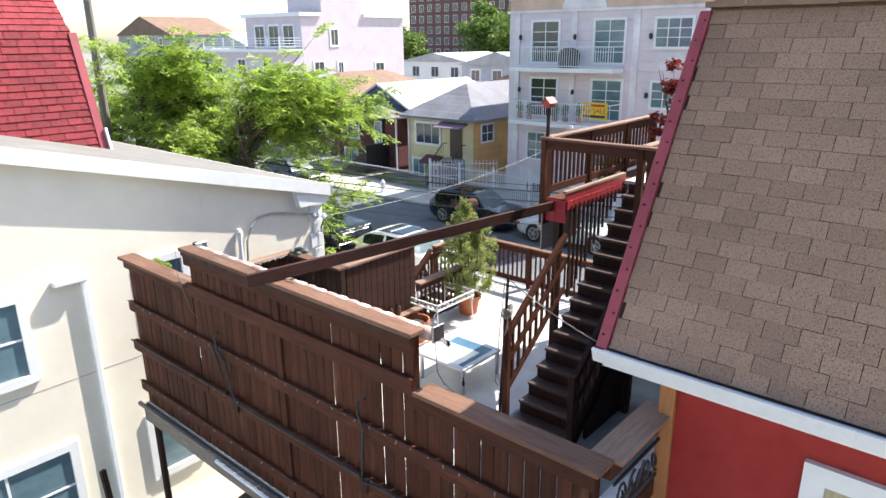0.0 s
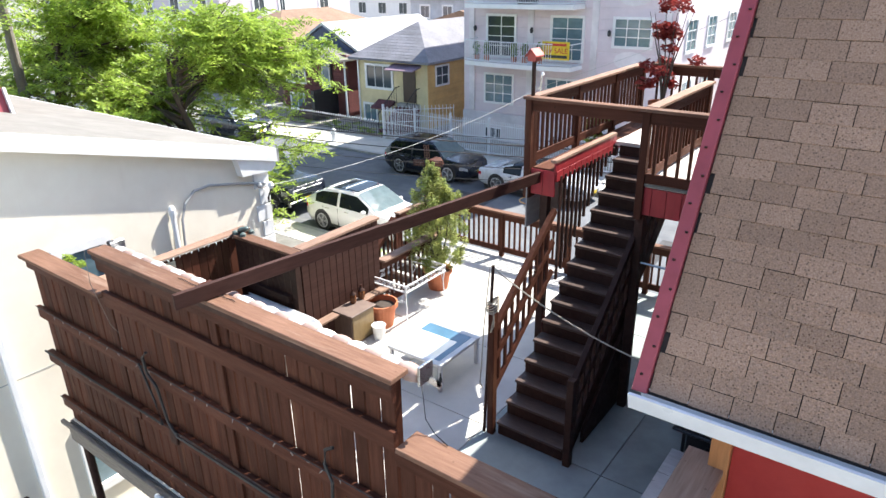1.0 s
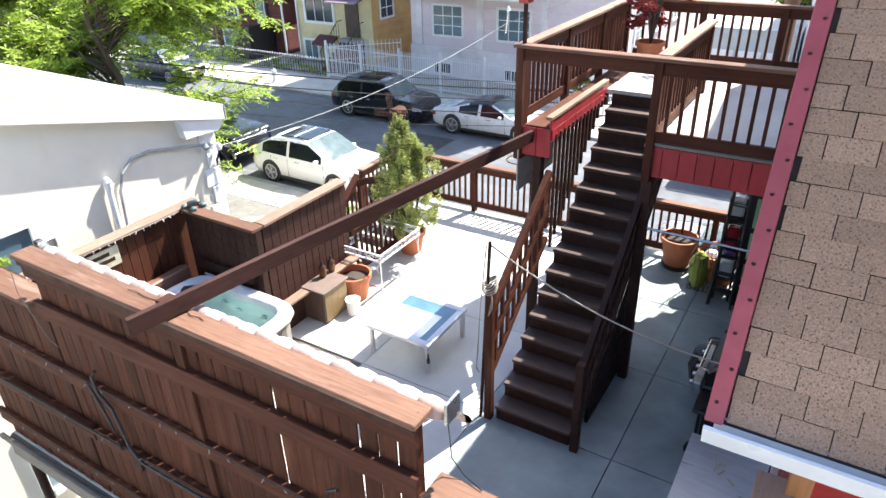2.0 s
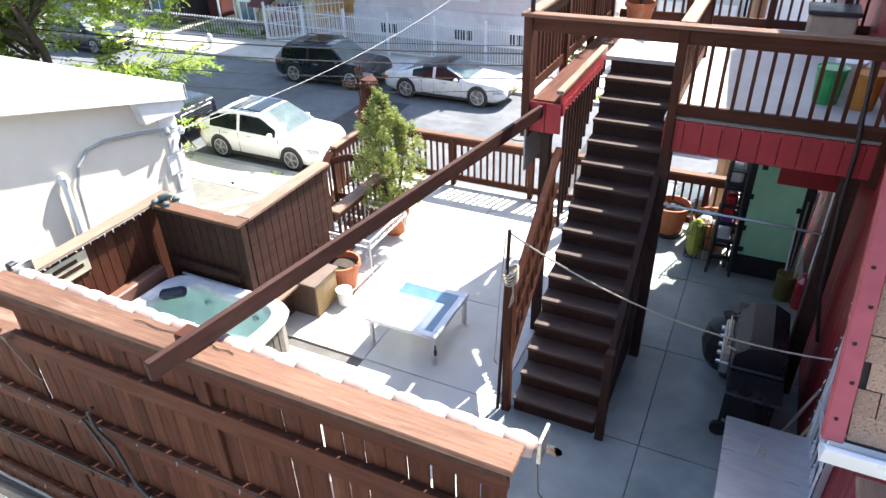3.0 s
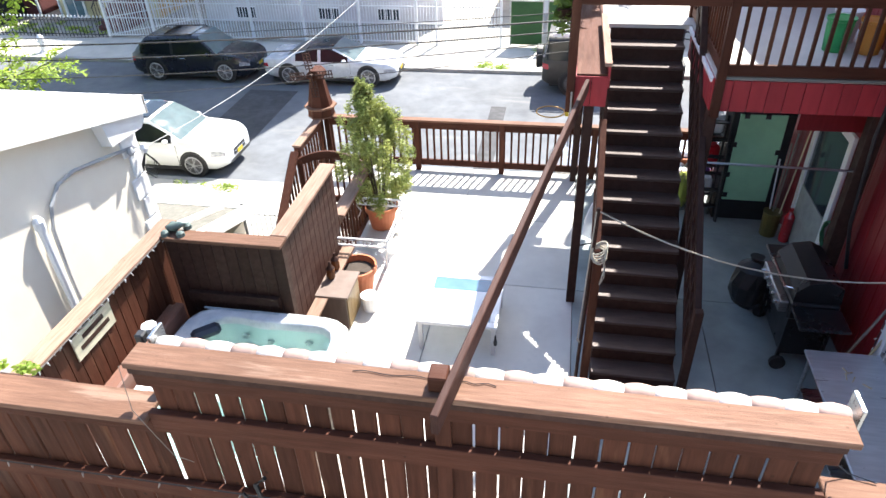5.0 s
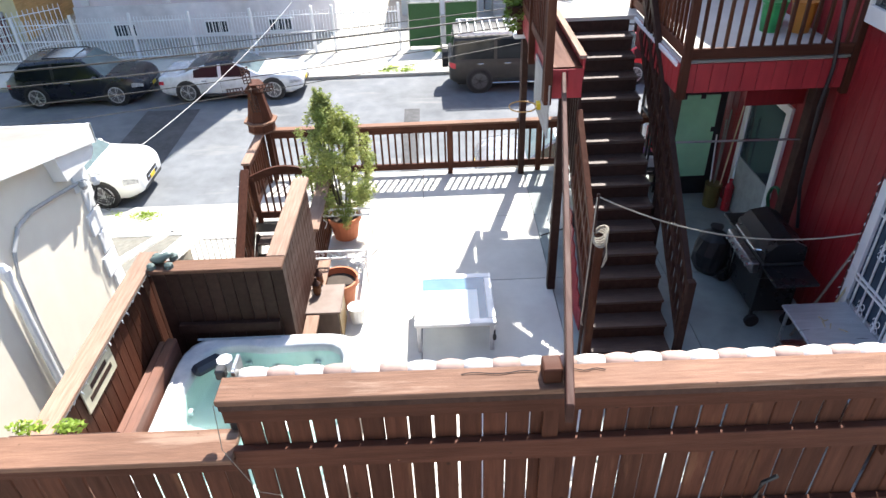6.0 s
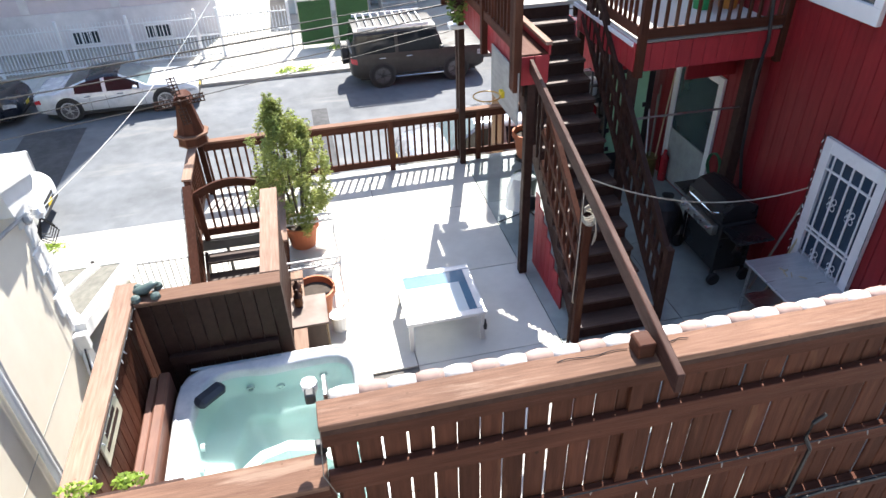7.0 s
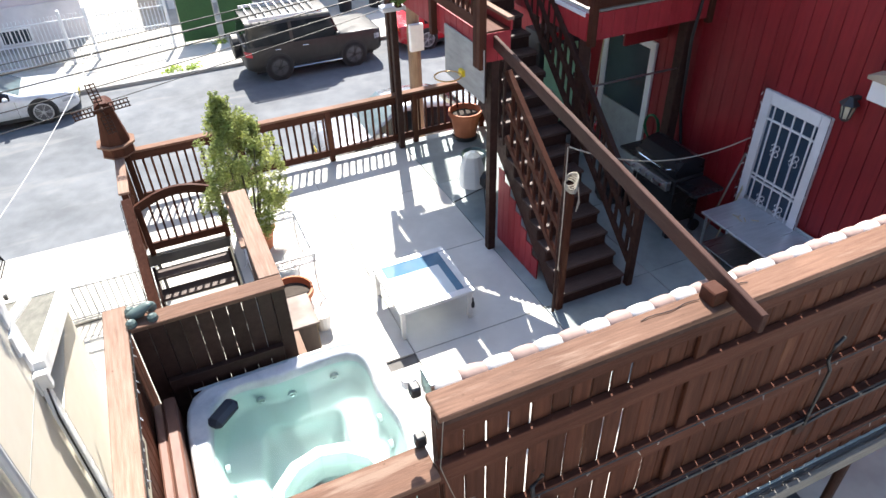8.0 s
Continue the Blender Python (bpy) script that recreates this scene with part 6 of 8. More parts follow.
bm = rings(bmesh.new(), [tub_ring(hx, hy, TZ - 0.1), tub_ring(hx + 0.01, hy + 0.01, TZ - 0.05), tub_ring(hx - 0.015, hy - 0.015, TZ), tub_ring(hx - 0.05, hy - 0.05, TZ + 0.006), tub_ring(hx - 0.055, hy - 0.055, TZ - 0.004), tub_ring(hx - 0.15, hy - 0.15, TZ - 0.002, wav=0.012), tub_ring(hx - 0.175, hy - 0.175, TZ - 0.03, wav=0.02), tub_ring(hx - 0.19, hy - 0.19, TZ - 0.10, wav=0.022)], cap=False)
part("rim", bm, acrylic, tub, "glossy marbled acrylic rim", smooth=True)
bm = rings(bmesh.new(), [tub_ring(hx - 0.19, hy - 0.19, TZ - 0.10, wav=0.022), tub_ring(hx - 0.25, hy - 0.25, TZ - 0.30, wav=0.028), tub_ring(hx - 0.29, hy - 0.29, TZ - 0.40, wav=0.03), tub_ring(hx - 0.52, hy - 0.52, TZ - 0.45, wav=0.05), tub_ring(hx - 0.56, hy - 0.56, TZ - 0.52, wav=0.05), tub_ring(hx - 0.60, hy - 0.60, TZ - 0.80, wav=0.05), tub_ring(0.05, 0.05, TZ - 0.82)], cap=False)
part("basin", bm, basin_m, tub, smooth=True)
jet_m = mat("grey jet fitting", (0.40, 0.50, 0.50), rough=0.35, bump=0)
# angled seat step in the water
bm = bmesh.new()
arc = [(math.cos(a), math.sin(a)) for a in [math.pi * (0.02 + 0.96 * i / 6) for i in range(7)]]
outer = [(tcx + 0.08 + 0.56 * c, tcy - 0.38 + 0.56 * s) for c, s in arc]
inner = [(tcx + 0.08 + 0.46 * c, tcy - 0.38 + 0.45 * s) for c, s in arc]
prism(bm, outer + inner[::-1], "z", TZ - 0.8, TZ - 0.30)
part("seat_step", bm, mat("pale seat acrylic", (0.62, 0.74, 0.71), rough=0.4, bump=0), tub)
bm = bmesh.new()
bm.faces.new([bm.verts.new(p) for p in tub_ring(hx - 0.188, hy - 0.188, TZ - 0.095, wav=0.022)])
w_ob = part("water", bm, water, tub, "clear pale green water")
w_ob.visible_shadow = False
for x, y, z, ax in ((-9.29, 5.95, TZ - 0.26, "x"), (-9.29, 5.70, TZ - 0.32, "x"), (-9.28, 5.25, TZ - 0.28, "x"), (-8.85, 6.60, TZ - 0.24, "y"), (-8.55, 6.59, TZ - 0.30, "y"), (-8.1, 6.60, TZ - 0.26, "y"), (-7.86, 5.9, TZ - 0.26, "x"), (-7.86, 5.6, TZ - 0.32, "x")):
    d = {"x": Vector((0.02 if x < tcx else -0.02, 0, 0)), "y": Vector((0, -0.02, 0)), "z": Vector((0, 0, 0.015))}[ax]
    c = Vector((x, y, z))
    bm = rings(bmesh.new(), [circle(c - d, 0.045, 12, ax), circle(c + d, 0.045, 12, ax), circle(c + d, 0.026, 12, ax), circle(c, 0.024, 12, ax)])
    part("jet", bm, jet_m, tub)
bm = boxed(-9.29, -9.13, 6.27, 6.59, TZ - 0.07, TZ + 0.05, bev=0.04)
bmesh.ops.rotate(bm, verts=bm.verts, cent=(-9.21, 6.43, TZ), matrix=Matrix.Rotation(radians(-48), 3, "Z"))
part("pillow", bm, mat("dark navy vinyl", (0.03, 0.04, 0.06), rough=0.5), tub, "dark navy headrest pillow")
# thin strip that paints the shaded back edge of the rim
part("rim_inlay", boxed(-9.42, -8.5, 6.80, 6.835, TZ + 0.002, TZ + 0.010, bev=0.003), acrylic_shaded, tub, "marbled back edge with blue grey shade painted on")
part("drink_tray", boxed(-9.46, -9.33, 4.9, 5.15, TZ + 0.003, TZ + 0.012, bev=0.003), black_plastic, tub)

cover_m = mat("red brown vinyl cover", (0.20, 0.095, 0.066), (0.15, 0.07, 0.05), 0.5, 4, (6, 1, 6), 0.1, 20)
cover = thing("tub_cover", (-9.66, 5.65, 0), "folded red-brown vinyl hot tub cover standing on edge", "cover")
for x0, x1, zt in ((-9.79, -9.70, 1.02), (-9.695, -9.585, 1.06)):
    part("panel", boxed(x0, x1, 4.55, 6.72, 0.0, zt, bev=0.018), cover_m, cover)
part("strap", boxed(-9.80, -9.58, 5.2, 5.24, 1.02, 1.066), black_plastic, cover)
plaque = thing("wall_plaque", (-9.80, 5.6, 1.4), "white plaque with dark lettering on the board wall", "sign")
part("panel", boxed(-9.808, -9.790, 5.3, 5.9, 1.45, 1.72, bev=0.006), mat("old ivory board", (0.62, 0.56, 0.42), rough=0.6), plaque)
for z, w in ((1.62, 0.16), (1.53, 0.22)):
    part("bar", boxed(-9.790, -9.786, 5.6 - w, 5.6 + w, z, z + 0.05), dark_wood, plaque)
frog = thing("frog_ornament", (-9.62, 7.05, 1.82), "small teal green ornament on the wall corner", "ornament")
teal = mat("teal glazed ceramic", (0.12, 0.17, 0.155), (0.07, 0.105, 0.10), 0.45, 6, bump=0.1)
bm = rings(bmesh.new(), [circle((-9.62 + d, 7.03, 1.90 + h), r, 10, "x", r * 0.8) for d, h, r in ((-0.13, -0.03, 0.02), (-0.08, -0.03, 0.055), (0, -0.015, 0.065), (0.06, 0.02, 0.05), (0.12, 0.03, 0.02))])
part("body", bm, teal, frog, smooth=True)
for dx, dy in ((-0.1, -0.09), (-0.1, 0.09), (0.08, -0.08), (0.08, 0.08)):
    part("foot", rings(bmesh.new(), [circle((-9.62 + dx, 7.03 + dy, 1.822 + z), r, 8) for z, r in ((0, 0.05), (0.04, 0.045), (0.06, 0.02))]), teal, frog)


def string_lights(name, pts, step, label, bulb_m=None, bulb=0.012):
    """A cable with small bulbs hanging from it."""
    ob = thing(name, pts[0], label, "string lights")
    ps = [Vector(p) for p in pts]
    part("cable", tube(bmesh.new(), ps, 0.006, 4), black_plastic, ob)
    me = mesh_of("bulb", lathe(bmesh.new(), (0, 0, 0), [(0.004, 0), (bulb * 0.6, -0.012), (bulb * 0.4, -0.035), (0.002, -0.045)], 5), bulb_m or white_metal)
    k = 0.0
    for a, b in zip(ps, ps[1:]):
        d = (b - a).length
        n = int(d / step)
        for i in range(n):
            piece("bulb", me, ob, a.lerp(b, (i + 0.5) / n), (radians(35 * math.sin(i * 2.1)), radians(35 * math.cos(i * 1.7)), 0))
    return ob


dull_bulb = mat("dull clear bulb", (0.30, 0.25, 0.22), rough=0.3, bump=0)
string_lights("string_lights", [(-9.745, 4.3, 1.80), (-9.75, 5.6, 1.79), (-9.745, 7.05, 1.80)], 0.10, "string lights hung along the board wall")
string_lights("string_lights", [(-9.88, 7.35, -1.86), (-9.88, 9.0, -0.56), (-9.88, 10.8, 0.90)], 0.09, "string lights wound along the stairwell railing")
string_lights("string_lights", [(-9.9, 3.985, 1.76), (-7.0, 3.985, 1.76), (-4.0, 3.985, 1.76), (-2.0, 3.985, 1.76)], 0.20, "string lights along the fence rail", dull_bulb)
string_lights("string_lights", [(-9.9, 3.97, 1.11), (-7.0, 3.975, 1.11), (-4.0, 3.975, 1.11), (-2.0, 3.97, 1.11)], 0.20, "string lights along the lower fence rail", dull_bulb)
string_lights("string_lights", [(-9.9, 3.985, 0.40), (-6.0, 3.985, 0.40), (-2.0, 3.985, 0.40)], 0.22, "string lights along the bottom fence rail", dull_bulb)
# planter with greenery behind the low fence end
rng = np.random.default_rng(31)
pl = thing("planter", (-9.45, 4.35, 1.9), "small wooden planter with bright green leaves on the fence", "plant")
part("box", boxed(-9.72, -8.95, 4.235, 4.4, 2.0, 2.26, bev=0.006), dark_wood, pl)
o = new("leaves", leaf_mesh("leaves", [((-0.1, 0.02, 0.47), (0.14, 0.06, 0.035)), ((0.2, 0.02, 0.465), (0.12, 0.06, 0.03))], 110, 0.024, leaf, rng))
o.parent = pl

# ---- awning roll and small things on the fence ----
tmetal_aw = mat("grey awning bar", (0.45, 0.45, 0.45), rough=0.5)
aw = thing("rolled_awning", (-5.9, 4.3, 2.9), "rolled striped awning in white and dusty brown on the fence", "awning")
stripe_w, stripe_b = mat("white awning cloth", (0.74, 0.72, 0.70), rough=0.85), mat("dusty brown awning cloth", (0.43, 0.30, 0.255), rough=0.85)
n = 24
for k in range(n):
    x0, x1 = -7.95 + 4.12 * k / n, -7.95 + 4.12 * (k + 1) / n
    bm = rings(bmesh.new(), [circle((x0, 4.235, 2.885), 0.056, 14, "x"), circle((x0 * 0.75 + x1 * 0.25, 4.235, 2.885), 0.066, 14, "x"), circle(((x0 + x1) / 2, 4.235, 2.885), 0.069 + 0.003 * math.sin(k * 2), 14, "x"), circle((x0 * 0.25 + x1 * 0.75, 4.235, 2.885), 0.066, 14, "x"), circle((x1, 4.235, 2.885), 0.056, 14, "x")])
    part("stripe", bm, stripe_w if k % 2 == 0 else stripe_b, aw, smooth=True)
part("front_bar", boxed(-7.95, -3.80, 4.31, 4.34, 2.79, 2.83, bev=0.004), tmetal_aw, aw)
for x in (-7.97, -3.79):
    part("end_bracket", boxed(x - 0.012, x + 0.012, 4.18, 4.34, 2.83, 2.99, bev=0.004), steel, aw)
    part("arm", barred((x, 4.30, 2.84), (x + 0.06, 4.36, 2.76), 0.03, 0.04), steel, aw)
part("crank_eye", rings(bmesh.new(), [circle((-3.73, 4.33, 2.8), r, 10, "y") for r in (0.03, 0.032)]), steel, aw)
hang = tube(bmesh.new(), [(-3.82, 4.25, 2.85), (-3.80, 4.26, 2.5), (-3.70, 4.24, 2.42), (-3.55, 4.2, 2.405)], 0.005, 4)
single("loose_wire", hang, black_plastic, "loose dark wire hanging from the awning", "wire")
for k, (x0, x1) in enumerate(((-6.6, -6.15), (-5.95, -5.75))):
    pts = [(x0 + (x1 - x0) * i / 8, 4.10 + 0.008 * math.sin(i * 1.2 + k), 2.980 + 0.004 * abs(math.sin(i * 1.9))) for i in range(9)]
    single("loose_wire", tube(bmesh.new(), pts, 0.0035, 4), black_plastic, "short black wire lying on the fence cap", "wire", group="wires on the fence")
# black hoses on the outside of the fence
for pts, r in (([(-7.3, 3.985, 1.98), (-7.38, 3.98, 1.9), (-7.36, 3.98, 1.72), (-7.2, 3.975, 1.60), (-7.1, 3.97, 1.2), (-6.95, 3.96, 1.08), (-6.8, 3.95, 1.1), (-4.9, 3.955, 1.1), (-4.65, 3.96, 1.1)], 0.017),
               ([(-7.5, 3.98, 1.78), (-7.42, 3.975, 1.66), (-7.3, 3.97, 1.4), (-7.22, 3.965, 1.12), (-9.2, 3.96, 1.11), (-9.9, 3.96, 1.11)], 0.014),
               ([(-4.55, 3.985, 2.06), (-4.64, 3.98, 2.0), (-4.66, 3.975, 1.85), (-4.58, 3.97, 1.7), (-4.6, 3.965, 1.4), (-4.62, 3.96, 1.05), (-4.3, 3.955, 1.1), (-2.0, 3.955, 1.1)], 0.016)):
    single("hose", tube(bmesh.new(), pts, r, 6), black_plastic, "black hose fixed along the outside of the fence", "hose", group="hoses on the fence")
for x, z in ((-7.06, 1.0), (-4.62, 0.98)):
    single("cable_clamp", boxed(x - 0.06, x + 0.06, 3.965, 4.0, z - 0.07, z + 0.12, bev=0.006), dark_wood, "small dark block holding the hose", "clamp", group="clamps on the fence")
single("pipe", tube(bmesh.new(), [(-7.6, 3.9, -0.02), (-6.4, 3.9, -0.03), (-5.9, 3.9, -0.05)], 0.03, 8), white_metal, "white plastic pipe under the fence", "pipe")
# cord at the fence step
single("cord", tube(bmesh.new(), [(-8.02, 3.93, 2.98), (-8.05, 3.925, 2.6), (-7.98, 3.96, 2.3), (-7.93, 3.985, 2.1), (-7.8, 3.99, 2.05)], 0.003, 4), grey_wood, "thin pale cord hanging at the fence step", "cord")
socket = thing("light_socket", (-8.05, 4.28, 2.45), "dark lamp sockets on the fence end", "fixture")
part("box", boxed(-8.09, -8.03, 4.2, 4.27, 2.9, 2.98, bev=0.01), black_plastic, socket)
part("lens", lathe(bmesh.new(), (-8.06, 4.33, 2.86), [(0.02, 0), (0.045, 0.03), (0.05, 0.1)], 8), white_metal, socket)
part("box", boxed(-8.09, -8.02, 4.19, 4.25, 2.46, 2.55, bev=0.01), black_plastic, socket)

# ---- terrace furniture ----
# The half-opaque white of the tabletop stands for bright glare reflected in it.
glass_top = bpy.data.materials.new("table glass whitened by glare")
glass_top.use_nodes = True
gb = glass_top.node_tree.nodes["Principled BSDF"]
gb.inputs["Base Color"].default_value = (0.86, 0.93, 0.95, 1)
gb.inputs["Transmission Weight"].default_value, gb.inputs["Roughness"].default_value = 0.45, 0.04
# Blue reflection along two table edges, given as a glass colour.
glass_reflect = mat("table glass in reflected blue", (0.10, 0.20, 0.29), (0.07, 0.15, 0.23), 0.06, 2, bump=0, spec=0.8)
tmetal = mat("pale silver painted table metal", (0.62, 0.63, 0.64), (0.55, 0.56, 0.57), 0.4, 6, bump=0.03, metal=0.3)
ct = thing("coffee_table", (-6.57, 7.94, 0), "low glass-topped coffee table with a silver metal frame", "table")
CX0, CX1, CY0, CY1, CZ = -7.07, -6.07, 7.43, 8.45, 0.47
for x0, x1, y0, y1 in ((CX0, CX1, CY0, CY0 + 0.1), (CX0, CX1, CY1 - 0.1, CY1), (CX0, CX0 + 0.1, CY0 + 0.101, CY1 - 0.101), (CX1 - 0.1, CX1, CY0 + 0.101, CY1 - 0.101)):
    part("frame_rail", boxed(x0, x1, y0, y1, CZ - 0.05, CZ, bev=0.008), tmetal, ct)
part("glass", boxed(CX0 + 0.09, CX1 - 0.20, CY0 + 0.09, CY1 - 0.34, CZ - 0.016, CZ - 0.006), glass_top, ct, "pale glass pane with reflected glare in its white")
part("glass_border", boxed(CX0 + 0.09, CX1 - 0.09, CY1 - 0.338, CY1 - 0.09, CZ - 0.016, CZ - 0.006), glass_reflect, ct, "strip of glass with a blue reflection painted in")
part("glass_border", boxed(CX1 - 0.198, CX1 - 0.09, CY0 + 0.09, CY1 - 0.34, CZ - 0.016, CZ - 0.006), glass_reflect, ct, "strip of glass with a blue reflection painted in")
for x in (CX0 + 0.05, CX1 - 0.05):
    for y in (CY0 + 0.05, CY1 - 0.05):
        part("leg", barred((x, y, 0.0), (x, y, CZ - 0.05), 0.055, 0.055, 0.006), tmetal, ct)
part("bottle", lathe(bmesh.new(), (CX1 - 0.02, CY0 + 0.02, 0.18), [(0.02, 0), (0.025, 0.05), (0.012, 0.1), (0.012, 0.15)], 8), black_plastic, ct)

ps = thing("plant_stand", (-8.1, 9.2, 0), "white wrought-iron plant stand with scrollwork", "plant stand")
PX0, PX1, PY0, PY1, PZ = -8.5, -7.72, 8.68, 9.78, 0.75
cor = [(PX0, PY0), (PX1, PY0), (PX1, PY1), (PX0, PY1)]
for z in (PZ, PZ - 0.11):
    bm = bmesh.new()
    for (a, b), (c, d) in zip(cor, cor[1:] + cor[:1]):
        bar(bm, (a, b, z), (c, d, z), 0.022)
    part("frame", bm, white_metal, ps)
for (a, b), (c, d) in zip(cor, cor[1:] + cor[:1]):
    L = math.hypot(c - a, d - b)
    m = int(L / 0.11)
    for k in range(m):
        u = (k + 0.5) / m
        cxx, cyy = a + (c - a) * u, b + (d - b) * u
        ux, uy = (c - a) / L, (d - b) / L
        s = 1 if k % 2 else -1
        pts = [(cxx + ux * 0.045 * math.cos(t) * (1 - t / 14), cyy + uy * 0.045 * math.cos(t) * (1 - t / 14), PZ - 0.055 + s * 0.045 * math.sin(t) * (1 - t / 14)) for t in [0.6 * i for i in range(14)]]
        part("scroll", tube(bmesh.new(), pts, 0.007, 4), white_metal, ps)
for a, b in cor:
    ox, oy = (0.03 if a > -8.1 else -0.03), (0.03 if b > 9.2 else -0.03)
    part("leg", tube(bmesh.new(), [(a, b, PZ), (a - ox, b - oy, 0.45), (a - ox * 0.5, b - oy * 0.5, 0.12), (a + ox, b + oy, 0.0)], 0.011, 5), white_metal, ps)
    part("bracket", tube(bmesh.new(), [(a, b, PZ - 0.12), (a - ox * 3, b, PZ - 0.22), (a - ox * 2, b, PZ - 0.3), (a - ox, b - oy, PZ - 0.34)], 0.007, 4), white_metal, ps)


def flower_pot(name, x, y, z, r, h, label, filled=True, category="pot"):
    ob = thing(name, (x, y, z), label, category)
    bm = lathe(bmesh.new(), (x, y, z), [(r * 0.68, 0), (r * 0.9, h * 0.82), (r * 1.02, h * 0.83), (r * 1.02, h), (r * 0.92, h), (r * 0.86, h * 0.72)], 24, cap=True)
    part("pot", bm, terracotta, ob)
    part("soil", lathe(bmesh.new(), (x, y, z), [(r * 0.85, h * 0.70), (r * 0.86, h * 0.80)], 18), soil, ob)
    return ob


bush = flower_pot("potted_shrub", -8.22, 10.22, 0.0, 0.27, 0.40, "tall feathery green shrub in a terracotta pot", category="plant")
rng = np.random.default_rng(77)
for k in range(7):
    a, rr = k * 0.9, 0.10 + 0.12 * rng.random()
    part("stem", tube(bmesh.new(), [(-8.22 + 0.03 * math.cos(a), 10.22 + 0.03 * math.sin(a), 0.3), (-8.22 + rr * math.cos(a), 10.22 + rr * math.sin(a), 1.0), (-8.22 + rr * 1.5 * math.cos(a), 10.22 + rr * 1.5 * math.sin(a), 1.7)], [0.018, 0.014, 0.006], 5), bark, bush)
cl = []
for k in range(190):
    u = (k * 0.618034) % 1.0
    z = 0.46 + 1.80 * u
    rad = 0.60 * (1 - 0.85 * max(0.0, (u - 0.50) / 0.50) ** 1.6) * (0.75 + 0.25 * min(1, u / 0.2))
    a = rng.random() * 6.283
    rr = rad * rng.random() ** 0.55
    lift = 0.16 * max(0.0, math.cos(a)) * (1 if u < 0.78 else 0)
    cl.append(((rr * math.cos(a) - 0.10 * u, rr * math.sin(a), z + lift * rr), (0.085, 0.085, 0.13)))
for k in range(16):
    u = k / 15
    cl.append(((-0.12 + 0.05 * math.sin(k * 2.0), 0.04 * math.cos(k * 3.1), 1.85 + 0.55 * u), (0.10 - 0.06 * u, 0.10 - 0.06 * u, 0.10)))
    cl.append(((0.22 + 0.06 * math.sin(k * 1.7), 0.05 * math.cos(k), 1.45 + 0.5 * u), (0.12 - 0.07 * u, 0.12 - 0.07 * u, 0.10)))
o = new("foliage", leaf_mesh("foliage", cl, 105, 0.026, leaf_shrub, rng, slim=0.32))
o.parent = bush
flower_pot("flower_pot", -8.12, 8.50, 0.0, 0.27, 0.44, "terracotta pot of dry soil beside the cabinet")
bucket = lathe(bmesh.new(), (-7.86, 8.12, 0), [(0.09, 0), (0.11, 0.24), (0.12, 0.25), (0.1, 0.24)], 14)
single("bucket", bucket, white_paint, "small white plastic bucket beside the cabinet", "bucket")
cab = thing("side_cabinet", (-8.15, 7.9, 0), "small brown cabinet with a pale worn top and tan side", "cabinet")
cabm = mat("dark brown cabinet", (0.10, 0.06, 0.045), rough=0.5, scale=5, stretch=(4, 4, 1))
part("body", boxed(-8.46, -8.02, 7.66, 8.19, 0.02, 0.53, bev=0.005), cabm, cab)
part("top", boxed(-8.49, -7.98, 7.63, 8.21, 0.531, 0.56, bev=0.006), mat("worn beige top", (0.20, 0.145, 0.12), (0.15, 0.105, 0.085), 0.6, 5), cab)
part("side_panel", boxed(-8.018, -8.005, 7.68, 8.17, 0.03, 0.52, bev=0.003), mat("tan side panel", (0.24, 0.165, 0.07), (0.20, 0.13, 0.055), 0.5, 5, (4, 4, 1)), cab)
# two lanterns on the wall
for y, z in ((8.02, 0.56), (8.22, 0.56)):
    lan = thing("lantern", (-8.3, y, z), "small brown glass lantern on the wall ledge", "lantern", "wall lanterns")
    part("glass", lathe(bmesh.new(), (-8.31, y, 0.54), [(0.035, 0.0), (0.055, 0.06), (0.055, 0.14), (0.03, 0.19)], 10), mat("amber glass", (0.20, 0.08, 0.03), rough=0.12, bump=0), lan)
    part("cap", lathe(bmesh.new(), (-8.31, y, 0.72), [(0.06, 0), (0.02, 0.05), (0.015, 0.10)], 10), dark_wood, lan)

# ---- windmill ornament and the street pole ----
wm = thing("windmill_ornament", (-9.78, 12.2, 1.0), "brown wooden windmill ornament on the corner post", "ornament")


def oct_ring(r, z):
    return [Vector((-9.78 + r * math.cos(i * math.pi / 4 + 0.39), 12.2 + r * math.sin(i * math.pi / 4 + 0.39), z)) for i in range(8)]


part("tower", rings(bmesh.new(), [oct_ring(0.24, 1.0), oct_ring(0.23, 1.16), oct_ring(0.12, 1.72)]), wood_v, wm)
part("gallery", rings(bmesh.new(), [oct_ring(0.29, 1.17), oct_ring(0.29, 1.20)]), cap_x, wm, "pale worn gallery ring")
part("base", rings(bmesh.new(), [oct_ring(0.25, 1.0), oct_ring(0.25, 1.02)]), cap_x, wm)
bm = bmesh.new()
prism(bm, [(-9.92, 1.72), (-9.64, 1.72), (-9.66, 1.80), (-9.72, 1.86), (-9.84, 1.86), (-9.90, 1.80)], "y", 12.05, 12.36)
part("cap", bm, wood_v, wm)
hub = Vector((-9.80, 12.0, 1.80))
part("hub", rings(bmesh.new(), [circle(hub + Vector((0, d, 0)), 0.03, 8, "y") for d in (-0.05, 0.06)]), dark_wood, wm)
